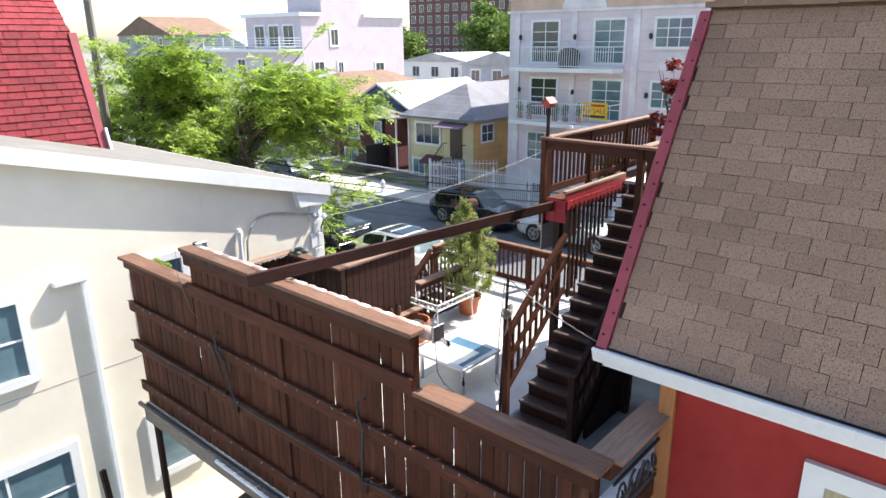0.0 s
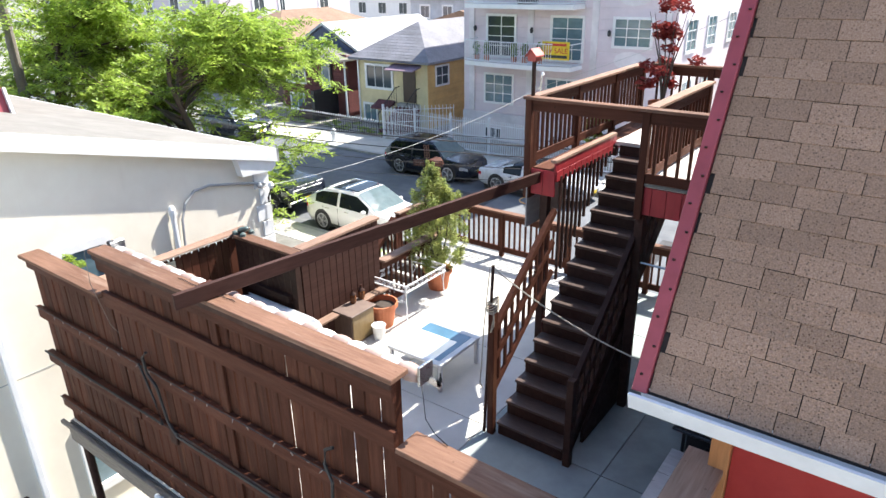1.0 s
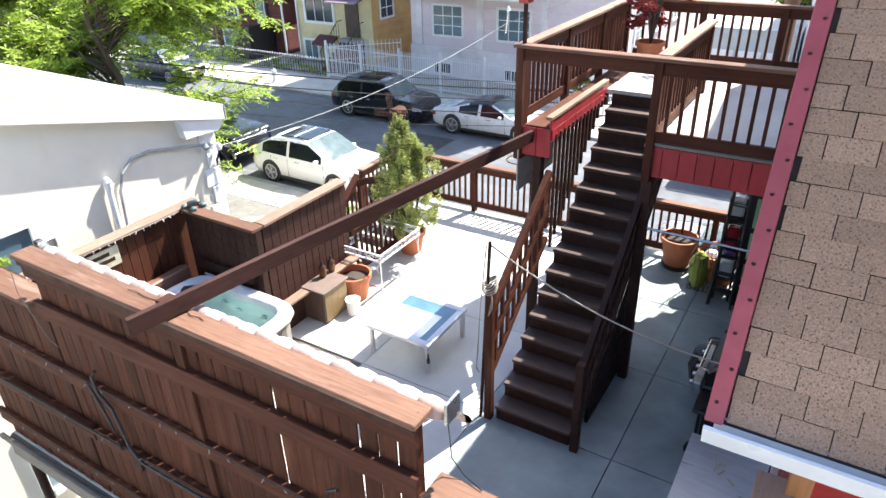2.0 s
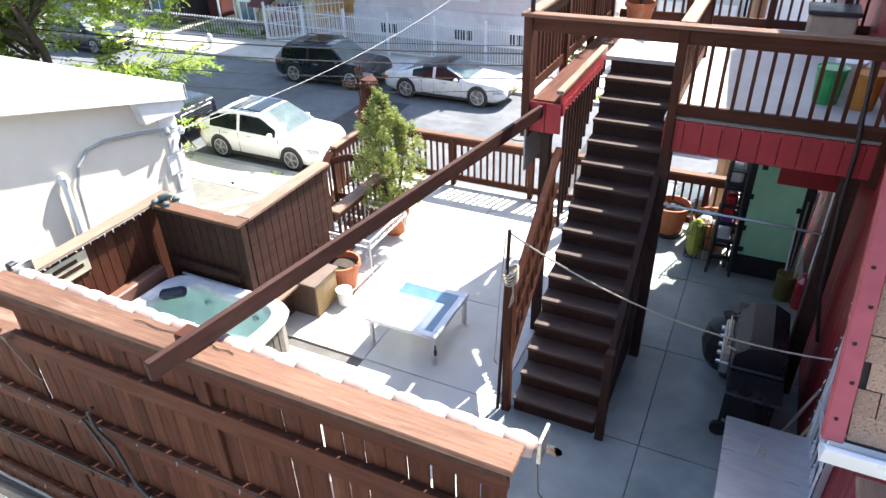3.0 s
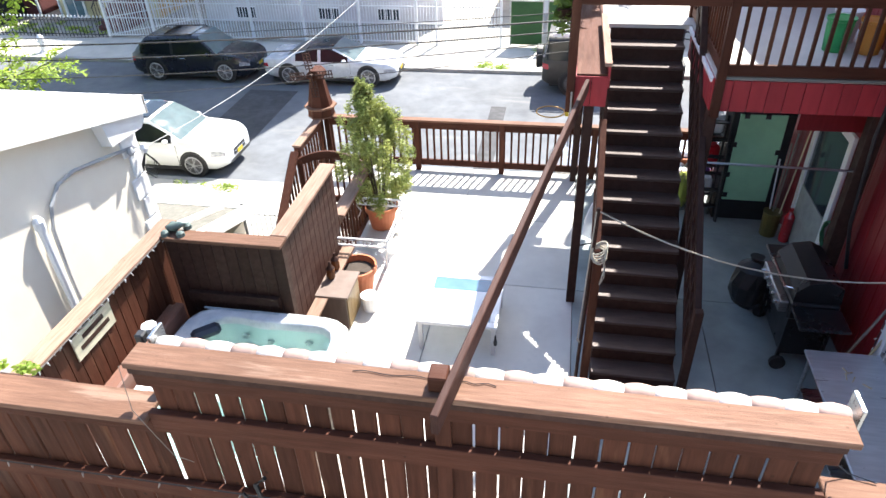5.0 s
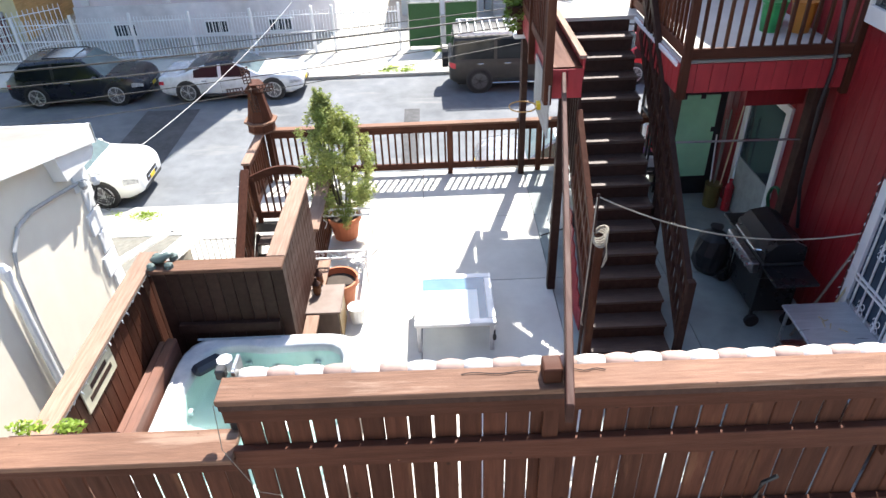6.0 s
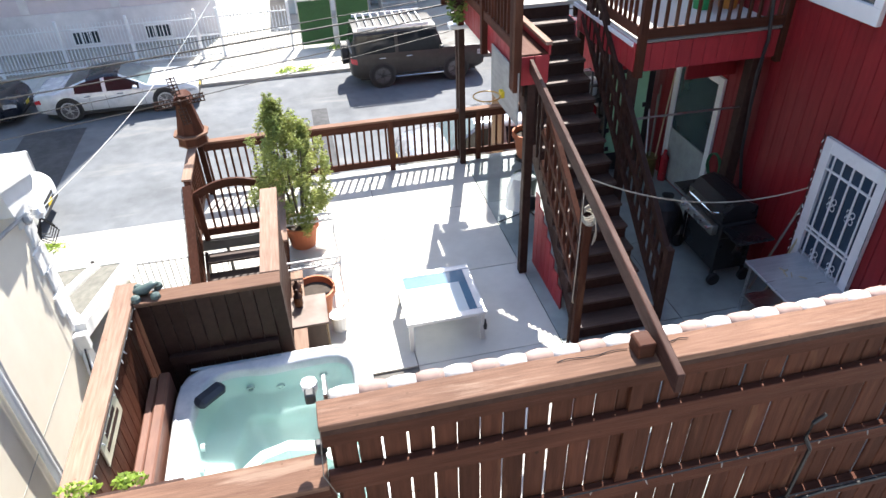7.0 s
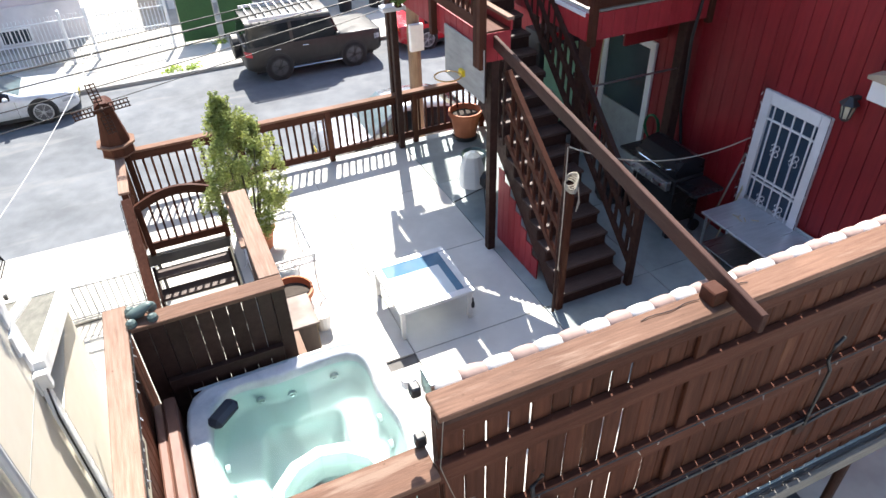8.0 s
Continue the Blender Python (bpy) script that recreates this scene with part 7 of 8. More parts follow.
for k in range(4):
    a = radians(96 + 90 * k)
    d = Vector((math.cos(a), 0, math.sin(a)))
    e = Vector((-d.z, 0, d.x))
    bm = bmesh.new()
    bar(bm, hub + d * 0.02, hub + d * 0.40, 0.018, 0.018, up=(0, 1, 0))
    for j in range(6):
        p = hub + d * (0.12 + j * 0.052)
        bar(bm, p - e * 0.065, p + e * 0.065, 0.014, 0.014, up=(0, 1, 0))
    for off in (-0.06, 0, 0.06):
        bar(bm, hub + d * 0.11 + e * off, hub + d * 0.40 + e * off, 0.014, 0.014, up=(0, 1, 0))
    part("sail", bm, dark_wood, wm)
pole = thing("lamp_post", (-5.22, 12.08, 0), "dark square wooden post with a white box on top", "post")
part("shaft", boxed(-5.27, -5.17, 12.03, 12.13, 0, 2.48, bev=0.006), dark_wood, pole)
part("white_box", boxed(-5.42, -5.02, 11.98, 12.18, 2.482, 2.56, bev=0.01), white_metal, pole, "white metal box")

# basketball board under the balcony
bb = thing("basketball_board", (-5.36, 9.05, 2.3), "weathered grey plywood backboard with an orange hoop", "backboard")
part("board", boxed(-5.415, -5.395, 8.52, 9.62, 2.36, 3.02, bev=0.003), plywood, bb)
part("bracket", boxed(-5.46, -5.415, 9.02, 9.12, 2.52, 2.6), sign_yellow, bb)
part("hoop", tube(bmesh.new(), [(-5.63 + 0.17 * math.cos(a), 9.07 + 0.17 * math.sin(a), 2.55) for a in [0.35 * i for i in range(19)]], 0.009, 5), mat("worn orange hoop", (0.55, 0.30, 0.08), rough=0.5), bb)

# rope pole, rope coil and clothes line
rp = thing("rope_pole", (-5.1, 7.0, 0), "slim pole beside the stair with a coil of pale rope", "pole")
rope_m = mat("pale rope", (0.55, 0.50, 0.40), (0.42, 0.38, 0.3), 0.9, 30, bump=0.4, fine=120)
part("pole", tube(bmesh.new(), [(-5.12, 7.10, 0), (-5.07, 7.19, 2.36)], 0.02, 8), dark_wood, rp)
for k in range(5):
    pts = [(-5.02 + 0.075 * math.cos(a + k), 7.12 + 0.075 * math.sin(a + k), 1.84 + 0.06 * k * 0.4 + 0.05 * math.sin(a * 1.0 + k * 1.3)) for a in [0.5 * i for i in range(14)]]
    part("rope_turn", tube(bmesh.new(), pts, 0.009, 5), rope_m, rp, "pale coiled rope")
part("rope_end", tube(bmesh.new(), [(-4.97, 7.05, 1.86), (-4.95, 7.03, 1.65), (-4.99, 7.02, 1.55), (-4.96, 7.03, 1.72)], 0.008, 5), rope_m, rp)
part("rope_end", tube(bmesh.new(), [(-5.09, 7.15, 2.34), (-5.12, 7.08, 1.6), (-5.14, 7.05, 0.95), (-5.15, 7.04, 0.75), (-5.12, 7.06, 0.70), (-5.15, 7.03, 0.8)], 0.007, 5), rope_m, rp)
single("clothes_line", tube(bmesh.new(), sag((-5.07, 7.19, 2.33), (WX + 0.0, 7.46, 1.55), 0.26, 20), 0.009, 5), rope_m, "pale rope line sagging from the pole to the house", "rope", base=(-5.12, 6.98, 2.36))
single("curtain_rod", tube(bmesh.new(), [(-3.88, 8.68, 2.17), (-2.16, 8.74, 2.12)], 0.014, 6), steel, "thin metal rod between the balcony posts", "rod", base=(-3.88, 8.68, 2.17))

# ---- shaded corner by the house ----
sd = thing("door_1", (WX, 6.9, 0), "white steel security door with bars and scrolls over dark glass", "door", kind="structure")
DY0, DY1, DZ = 6.38, 7.37, 2.30
for y0, y1, z0, z1 in ((DY0, DY0 + 0.13, 0, DZ), (DY1 - 0.13, DY1, 0, DZ), (DY0 + 0.13, DY1 - 0.13, DZ - 0.16, DZ), (DY0 + 0.13, DY1 - 0.13, 0, 0.25)):
    part("frame", boxed(WX - 0.06, WX - 0.002, y0, y1, z0, z1, bev=0.006), white_metal, sd)
part("glass", boxed(WX - 0.02, WX - 0.004, DY0 + 0.13, DY1 - 0.13, 0.25, DZ - 0.16), mat("dark blue door glass", (0.05, 0.085, 0.13), (0.03, 0.05, 0.08), 0.12, 0.8, bump=0, spec=0.8), sd)
for k in range(5):
    y = DY0 + 0.18 + k * 0.15
    part("bar", boxed(WX - 0.052, WX - 0.036, y - 0.009, y + 0.009, 0.25, DZ - 0.16), white_metal, sd)
for z in (0.55, 1.1, 1.16, 1.95):
    part("cross_bar", boxed(WX - 0.054, WX - 0.034, DY0 + 0.13, DY1 - 0.13, z - 0.012, z + 0.012), white_metal, sd)
for y, z in ((6.69, 1.6), (6.99, 1.6), (6.69, 0.85), (6.99, 0.85)):
    bm = bmesh.new()
    for k in range(4):
        a0 = k * math.pi / 2 + 0.785
        c = Vector((WX - 0.05, y + 0.045 * math.cos(a0), z + 0.06 * math.sin(a0)))
        tube(bm, [c + Vector((0, 0.03 * math.cos(t), 0.038 * math.sin(t))) for t in [0.7 * i for i in range(9)]], 0.006, 4)
    part("scroll", bm, white_metal, sd)
string_lights("string_lights", [(WX - 0.07, DY1, 0.3), (WX - 0.07, DY1 + 0.01, DZ + 0.02), (WX - 0.07, DY0, DZ + 0.02), (WX - 0.07, DY0 - 0.01, 0.2)], 0.12, "string lights framing the white door")
lamp = thing("wall_lantern", (WX, 6.2, 2.42), "black wall lantern with clear glass panes", "lantern")
lc = Vector((WX - 0.13, 6.2, 2.42))
part("mount", boxed(WX - 0.14, WX, 6.17, 6.23, 2.62, 2.66, bev=0.005), black_metal, lamp)
part("glass", rings(bmesh.new(), [circle(lc, 0.05, 6), circle(lc + Vector((0, 0, 0.16)), 0.075, 6)]), mat("lantern glass", (0.4, 0.38, 0.3), rough=0.1, bump=0), lamp)
part("roof", rings(bmesh.new(), [circle(lc + Vector((0, 0, 0.165)), 0.11, 6), circle(lc + Vector((0, 0, 0.25)), 0.03, 6)]), black_metal, lamp)
part("base", rings(bmesh.new(), [circle(lc + Vector((0, 0, -0.03)), 0.04, 6), circle(lc + Vector((0, 0, -0.004)), 0.06, 6)]), black_metal, lamp)
for k in range(6):
    a = k * math.pi / 3
    part("rib", barred(lc + Vector((0.052 * math.cos(a), 0.052 * math.sin(a), 0)), lc + Vector((0.078 * math.cos(a), 0.078 * math.sin(a), 0.162)), 0.012), black_metal, lamp)
hood = thing("wall_hood", (WX, 5.85, 2.7), "small tan and white hood on the red wall", "hood")
part("roof", prism(bmesh.new(), [(5.70, 2.95), (6.06, 2.95), (6.06, 2.99), (5.70, 3.10)], "x", WX - 0.22, WX), mat("tan hood", (0.45, 0.36, 0.27), rough=0.7), hood)
part("side", boxed(WX - 0.18, WX, 5.76, 6.02, 2.72, 2.95, bev=0.01), white_paint, hood)
d2 = thing("door_2", (WX, 10.1, 0), "white framed screen door with a grey lower panel", "door", kind="structure")
for y0, y1, z0, z1 in ((9.46, 9.58, 0, 2.2), (10.62, 10.74, 0, 2.2), (9.58, 10.62, 2.08, 2.2)):
    part("frame", boxed(WX - 0.05, WX - 0.002, y0, y1, z0, z1, bev=0.006), white_paint, d2)
part("screen", boxed(WX - 0.02, WX - 0.004, 9.58, 10.62, 0.95, 2.08), glass_dark, d2)
part("lower_panel", boxed(WX - 0.03, WX - 0.004, 9.58, 10.62, 0.03, 0.94, bev=0.005), mat("grey door panel", (0.33, 0.35, 0.34), rough=0.6), d2)
win = thing("window_1", (WX, 7.9, 3.6), "white framed window beside the balcony", "window", kind="structure")
for y0, y1, z0, z1 in ((7.2, 8.62, 3.60, 3.78), (7.2, 7.32, 3.78, 4.9), (8.5, 8.62, 3.78, 4.9), (7.2, 8.62, 4.9, 5.02)):
    part("frame", boxed(WX - 0.07, WX - 0.002, y0, y1, z0, z1, bev=0.006), white_paint, win)
part("pane", boxed(WX - 0.02, WX - 0.004, 7.32, 8.5, 3.78, 4.9), glass_dark, win)

steel_dull = mat("dull worn steel", (0.62, 0.65, 0.68), (0.50, 0.53, 0.56), 0.35, 3, (1, 8, 8), 0.05, 40, metal=0.55)
mt = thing("metal_table", (-2.37, 6.4, 0), "grey steel work table with clothes pegs on it", "table")
part("top", boxed(-2.76, -2.0, 5.5, 7.24, 0.71, 0.745, bev=0.006), steel_dull, mt)
part("backsplash", boxed(-2.02, -2.0, 5.5, 7.24, 0.747, 0.80, bev=0.004), steel, mt)
for x in (-2.7, -2.06):
    for y in (5.56, 7.18):
        part("leg", tube(bmesh.new(), [(x, y, 0), (x, y, 0.71)], 0.02, 8), steel, mt)
part("lower_shelf", boxed(-2.7, -2.06, 5.56, 7.18, 0.22, 0.24, bev=0.004), steel, mt)
peg_m = mat("pale wood peg", (0.60, 0.50, 0.32), rough=0.7)
for k, (x, y, a) in enumerate(((-2.42, 6.92, 20), (-2.46, 6.86, 80), (-2.40, 6.83, 60), (-2.30, 6.75, -40), (-2.44, 6.95, 110))):
    bm = boxed(-0.045, 0.045, -0.006, 0.006, 0, 0.012, bev=0.002)
    bmesh.ops.rotate(bm, verts=bm.verts, cent=(0, 0, 0), matrix=Matrix.Rotation(radians(a), 3, "Z"))
    bmesh.ops.translate(bm, verts=bm.verts, vec=(x, y, 0.746))
    single("clothes_peg", bm, peg_m, "pale wooden clothes peg on the table", "peg", group="clothes pegs")
gr = thing("gas_grill", (-2.5, 8.2, 0), "black gas grill with chrome handle and knobs", "grill")
blk = mat("black enamel", (0.015, 0.015, 0.017), rough=0.3, bump=0.03)
part("firebox", boxed(-2.82, -2.3, 7.75, 8.65, 0.72, 0.95, bev=0.02), blk, gr)
bm = bmesh.new()
prism(bm, [(-2.80, 0.955), (-2.80, 1.08), (-2.68, 1.2), (-2.48, 1.24), (-2.32, 1.16), (-2.30, 0.955)], "y", 7.78, 8.62)
part("lid", bm, blk, gr)
part("lid_handle", tube(bmesh.new(), [(-2.80, 7.9, 1.06), (-2.88, 7.92, 1.06), (-2.88, 8.48, 1.06), (-2.80, 8.5, 1.06)], 0.014, 6), chrome, gr, "chrome lid handle")
part("control_panel", boxed(-2.92, -2.825, 7.8, 8.6, 0.78, 0.93, bev=0.012), steel, gr)
for k in range(5):
    part("knob", rings(bmesh.new(), [circle((-2.92 - d, 7.9 + k * 0.15, 0.855), r, 10, "x") for d, r in ((0, 0.03), (0.04, 0.026))]), chrome, gr)
part("side_shelf", boxed(-2.82, -2.3, 7.36, 7.74, 0.88, 0.92, bev=0.01), blk, gr)
part("side_shelf", boxed(-2.82, -2.3, 8.66, 9.0, 0.88, 0.92, bev=0.01), blk, gr)
part("cart_cabinet", boxed(-2.76, -2.32, 7.8, 8.6, 0.16, 0.715, bev=0.01), blk, gr)
for x in (-2.78, -2.32):
    for y in (7.78, 8.62):
        part("cart_leg", barred((x, y, 0.08), (x, y, 0.72), 0.035), blk, gr)
for y in (7.72, 8.68):
    part("wheel", rings(bmesh.new(), [circle((-2.78, y + d, 0.09), 0.09, 14, "y") for d in (-0.025, 0.025)]), tyre, gr)
    part("wheel", rings(bmesh.new(), [circle((-2.32, y + d, 0.09), 0.09, 14, "y") for d in (-0.025, 0.025)]), tyre, gr)
bag = rings(bmesh.new(), [[Vector((-2.88 + r * math.cos(a) * (1 + 0.1 * math.sin(3 * a + z * 9)), 8.98 + r * math.sin(a) * (1 + 0.1 * math.cos(4 * a + z * 7)), z)) for a in [math.pi * 2 * i / 16 for i in range(16)]] for r, z in ((0.18, 0), (0.25, 0.12), (0.26, 0.35), (0.2, 0.55), (0.06, 0.66), (0.09, 0.72))])
single("trash_bag", bag, black_plastic, "full black trash bag behind the grill", "bag")
stick = tube(bmesh.new(), [(-2.35, 7.5, 0.0), (-2.0, 7.42, 1.35)], 0.016, 6)
single("broom_handle", stick, grey_wood, "pale broom stick leaning on the wall by the grill", "stick", base=(-2.35, 7.5, 0))
stick = tube(bmesh.new(), [(-2.25, 7.34, 0.0), (-2.0, 7.30, 0.98)], 0.014, 6)
single("broom_handle", stick, peg_m, "short wooden stick leaning on the wall", "stick", base=(-2.25, 7.34, 0))
bin_ = thing("folded_cart", (-2.2, 5.75, 0.75), "dark folded bag with a maroon strap on the table", "bag")
part("bag", boxed(-2.35, -2.02, 5.52, 5.85, 0.747, 0.92, bev=0.05), black_plastic, bin_)
part("strap", boxed(-2.36, -2.01, 5.64, 5.70, 0.90, 0.93, bev=0.01), paint_red, bin_)
# mint board on a dark cabinet at the back, with tools beside it
gc = thing("tall_cabinet", (-2.6, 11.3, 0), "tall dark cabinet with a pale mint board taped to it", "cabinet")
part("body", boxed(-3.02, -2.15, 11.1, 11.6, 0.0, 2.0, bev=0.01), black_plastic, gc)
part("mint_board", boxed(-2.93, -2.28, 11.07, 11.095, 0.36, 1.78, bev=0.003), mint, gc, "pale mint green board")
for x, z in ((-2.84, 1.76), (-2.55, 1.76), (-2.93, 1.3), (-2.30, 1.2), (-2.93, 0.8), (-2.9, 0.45)):
    part("tape", boxed(x - 0.035, x + 0.035, 11.062, 11.069, z - 0.04, z + 0.04), black_plastic, gc)
part("red_sign", boxed(-2.9, -2.5, 11.06, 11.09, 1.86, 2.0), paint_red, gc)
bucket = lathe(bmesh.new(), (-2.25, 10.72, 0), [(0.12, 0), (0.13, 0.38), (0.14, 0.4), (0.11, 0.4)], 14)
single("tool_bin", bucket, mat("olive metal bin", (0.20, 0.16, 0.05), rough=0.45, metal=0.4), "olive metal bin holding garden tools", "bin")
ext = lathe(bmesh.new(), (-2.06, 10.55, 0), [(0.07, 0), (0.075, 0.02), (0.075, 0.42), (0.03, 0.5), (0.03, 0.56)], 12)
single("fire_extinguisher", ext, paint_red, "red fire extinguisher standing by the wall", "extinguisher")
for k, (dx, dy, h) in enumerate(((0.0, 0.0, 1.5), (0.18, -0.05, 1.9), (-0.06, 0.05, 1.2), (0.1, 0.06, 1.6))):
    st = tube(bmesh.new(), [(-2.25 + 0.3 * dx, 10.72 + dy, 0.03), (-2.25 + dx, 10.76 + dy * 2, h)], 0.013, 5)
    single("garden_rake", st, (grey_wood, peg_m, white_metal, grey_wood)[k], "long garden rake pole standing in the bin", "rake", group="garden tools", base=(-2.25 + 0.3 * dx, 10.72 + dy, 0.03))
hose = [(-2.06 + 0.02 * math.sin(i), 9.22 + 0.16 * math.cos(i * 0.55), 0.95 + 0.2 * math.sin(i * 0.55)) for i in range(46)]
single("garden_hose", tube(bmesh.new(), hose, 0.012, 5), mat("green hose", (0.03, 0.20, 0.08), rough=0.5), "coiled green garden hose hung on the wall", "hose")
single("conduit", tube(bmesh.new(), [(-2.3, 8.58, 4.0), (-2.22, 8.52, 3.1), (-2.2, 8.6, 2.6), (-2.12, 8.62, 1.5), (-2.0, 8.6, 0.9)], 0.022, 6), black_plastic, "dark cable running down from the balcony", "cable", base=(-2.0, 8.6, 0.9))

# planters by the front rail under the balcony
flower_pot("flower_pot", -4.02, 11.92, 0.07, 0.30, 0.48, "large terracotta pot on a dark rolling dolly")
single("pot_dolly", lathe(bmesh.new(), (-4.02, 11.92, 0), [(0.22, 0), (0.24, 0.04), (0.24, 0.07)], 14), black_plastic, "dark rolling dolly under the pot", "dolly")
flower_pot("flower_pot", -3.35, 11.8, 0.0, 0.34, 0.50, "broad terracotta pot with pale litter inside")
cart = thing("shopping_cart", (-3.48, 11.25, 0), "black wire shopping cart holding a yellow-green bag", "cart")
CA = Vector((-3.48, 11.25, 0))
for dx in (-0.17, 0.17):
    part("wheel", rings(bmesh.new(), [circle(CA + Vector((dx + e, 0.14, 0.13)), 0.13, 16, "x") for e in (-0.012, 0.012)]), tyre, cart)
    part("handle_tube", tube(bmesh.new(), [CA + Vector((dx, 0.16, 0.1)), CA + Vector((dx, 0.17, 0.9)), CA + Vector((dx, 0.05, 1.0))], 0.011, 6), black_metal, cart)
for k in range(7):
    e = -0.18 + k * 0.06
    part("wire", tube(bmesh.new(), [CA + Vector((e, 0.15, 0.72)), CA + Vector((e, 0.15, 0.12)), CA + Vector((e, -0.15, 0.12)), CA + Vector((e, -0.17, 0.72))], 0.005, 4), black_metal, cart)
for z in (0.12, 0.32, 0.52, 0.72):
    part("hoop", tube(bmesh.new(), [CA + Vector(q) for q in ((-0.18, 0.15, z), (0.18, 0.15, z), (0.18, -0.16, z), (-0.18, -0.16, z), (-0.18, 0.15, z))], 0.006, 4), black_metal, cart)
part("bag", rings(bmesh.new(), [[CA + Vector((-0.06 + r * math.cos(a) * (1 + 0.15 * math.sin(3 * a + z * 8)), -0.06 + r * math.sin(a), z)) for a in [math.pi * 2 * i / 12 for i in range(12)]] for r, z in ((0.08, 0.14), (0.13, 0.3), (0.14, 0.5), (0.10, 0.66), (0.03, 0.74))]), mat("yellow green cloth", (0.30, 0.33, 0.05), (0.2, 0.24, 0.04), 0.8), cart, "yellow-green cloth bag")
ladder = thing("step_ladder", (-3.15, 11.05, 0), "dark folded step ladder leaning on the rack", "ladder")
for x in (-3.30, -2.98):
    part("rail", barred((x, 10.98, 0.0), (x + 0.05 * (1 if x < -3.1 else -1), 11.16, 1.85), 0.03, 0.07, 0.004), black_metal, ladder)
for k in range(6):
    z = 0.25 + k * 0.27
    part("rung", boxed(-3.28, -3.0, 10.98 + 0.097 * z, 11.06 + 0.097 * z, z - 0.012, z + 0.012), black_plastic, ladder)
litter = np.random.default_rng(17)
for k in range(5):
    a = k * 1.3
    bm = rings(bmesh.new(), [circle((-3.35 + 0.15 * math.cos(a), 11.8 + 0.15 * math.sin(a), 0.42 + z), r * (0.8 + 0.5 * litter.random()), 9) for r, z in ((0.07, 0), (0.09, 0.05), (0.06, 0.11), (0.02, 0.13))])
    single("crumpled_bag", bm, (white_paint, plywood, white_metal)[k % 3], "crumpled pale paper in the broad pot", "litter", group="litter in the pot")
cover_pl = bpy.data.materials.new("clear plastic sheet")
cover_pl.use_nodes = True
cover_pl.node_tree.nodes["Principled BSDF"].inputs["Base Color"].default_value = (0.85, 0.86, 0.85, 1)
cover_pl.node_tree.nodes["Principled BSDF"].inputs["Alpha"].default_value = 0.55
fc = thing("folding_stand", (-4.85, 9.75, 0), "folded camp stand under a clear plastic sheet", "stand")
for p, q in (((-5.15, 10.0, 0.0), (-4.75, 9.75, 0.3)), ((-4.9, 9.35, 0.0), (-4.75, 9.75, 0.3)), ((-4.5, 9.9, 0.0), (-4.75, 9.75, 0.3)), ((-4.75, 9.75, 0.3), (-4.78, 9.9, 0.75))):
    part("leg", tube(bmesh.new(), [p, q], 0.012, 5), black_metal, fc)
bm = rings(bmesh.new(), [[Vector((-4.85 + r * math.cos(a) + 0.02 * math.sin(5 * a), 9.95 + r * math.sin(a), z)) for a in [math.pi * 2 * i / 14 for i in range(14)]] for r, z in ((0.22, 0.3), (0.2, 0.55), (0.12, 0.8), (0.05, 0.86))])
part("plastic_sheet", bm, cover_pl, fc, "clear crumpled plastic sheet")
part("fan_head", lathe(bmesh.new(), (-4.72, 9.75, 0.3), [(0.05, 0), (0.11, 0.08), (0.1, 0.2), (0.04, 0.26)], 12), black_plastic, fc)
single("green_basket", lathe(bmesh.new(), (-4.6, 10.4, 0.0), [(0.16, 0), (0.2, 0.5), (0.21, 0.55), (0.18, 0.5)], 14), teal, "dark teal plastic basket under the stairs", "basket")
clutter = thing("storage_rack", (-3.15, 11.45, 0), "cluttered dark rack with white red and purple goods", "rack")
for x in (-3.28, -3.06):
    for y in (11.2, 11.7):
        part("upright", boxed(x - 0.015, x + 0.015, y - 0.015, y + 0.015, 0, 1.7), black_metal, clutter)
for z in (0.35, 0.85, 1.35):
    part("shelf", boxed(-3.3, -3.04, 11.18, 11.72, z, z + 0.02), black_metal, clutter)
for k, (z, y, m) in enumerate(((0.37, 11.3, white_paint), (0.37, 11.55, mat("purple cloth", (0.16, 0.07, 0.25), rough=0.8)), (0.87, 11.28, paint_red), (0.87, 11.5, white_paint), (1.37, 11.35, white_paint), (1.37, 11.6, steel))):
    part("parcel", boxed(-3.27, -3.08, y - 0.09, y + 0.09, z, z + 0.26 + 0.04 * (k % 3), bev=0.03), m, clutter)

# ---- balcony things ----
bh = thing("bird_feeder", (-5.40, 8.60, 4.12), "red painted bird feeder on a red post", "bird feeder")
feeder_red = mat("red feeder paint", (0.55, 0.10, 0.07), (0.48, 0.08, 0.06), 0.5, 5)
part("post", boxed(-5.42, -5.38, 8.58, 8.62, 4.12, 4.55, bev=0.004), dark_wood, bh)
part("house", prism(bmesh.new(), [(-5.45, 4.55), (-5.35, 4.55), (-5.34, 4.62), (-5.40, 4.68), (-5.46, 4.62)], "y", 8.53, 8.68), feeder_red, bh)
part("roof", prism(bmesh.new(), [(-5.48, 4.60), (-5.40, 4.685), (-5.32, 4.60), (-5.32, 4.618), (-5.40, 4.705), (-5.48, 4.618)], "y", 8.50, 8.71), feeder_red, bh)
rm_ = flower_pot("potted_maple", -4.95, 12.15, BZ, 0.22, 0.35, "potted red-leaved maple on the balcony", category="plant")
for k in range(6):
    a = k * 1.05
    part("branch", tube(bmesh.new(), [(-4.95, 12.15, BZ + 0.3), (-4.95 + 0.12 * math.cos(a), 12.15 + 0.12 * math.sin(a), BZ + 1.0), (-4.95 + 0.35 * math.cos(a), 12.15 + 0.3 * math.sin(a), BZ + 1.75)], [0.02, 0.013, 0.004], 5), bark, rm_)
rng = np.random.default_rng(9)
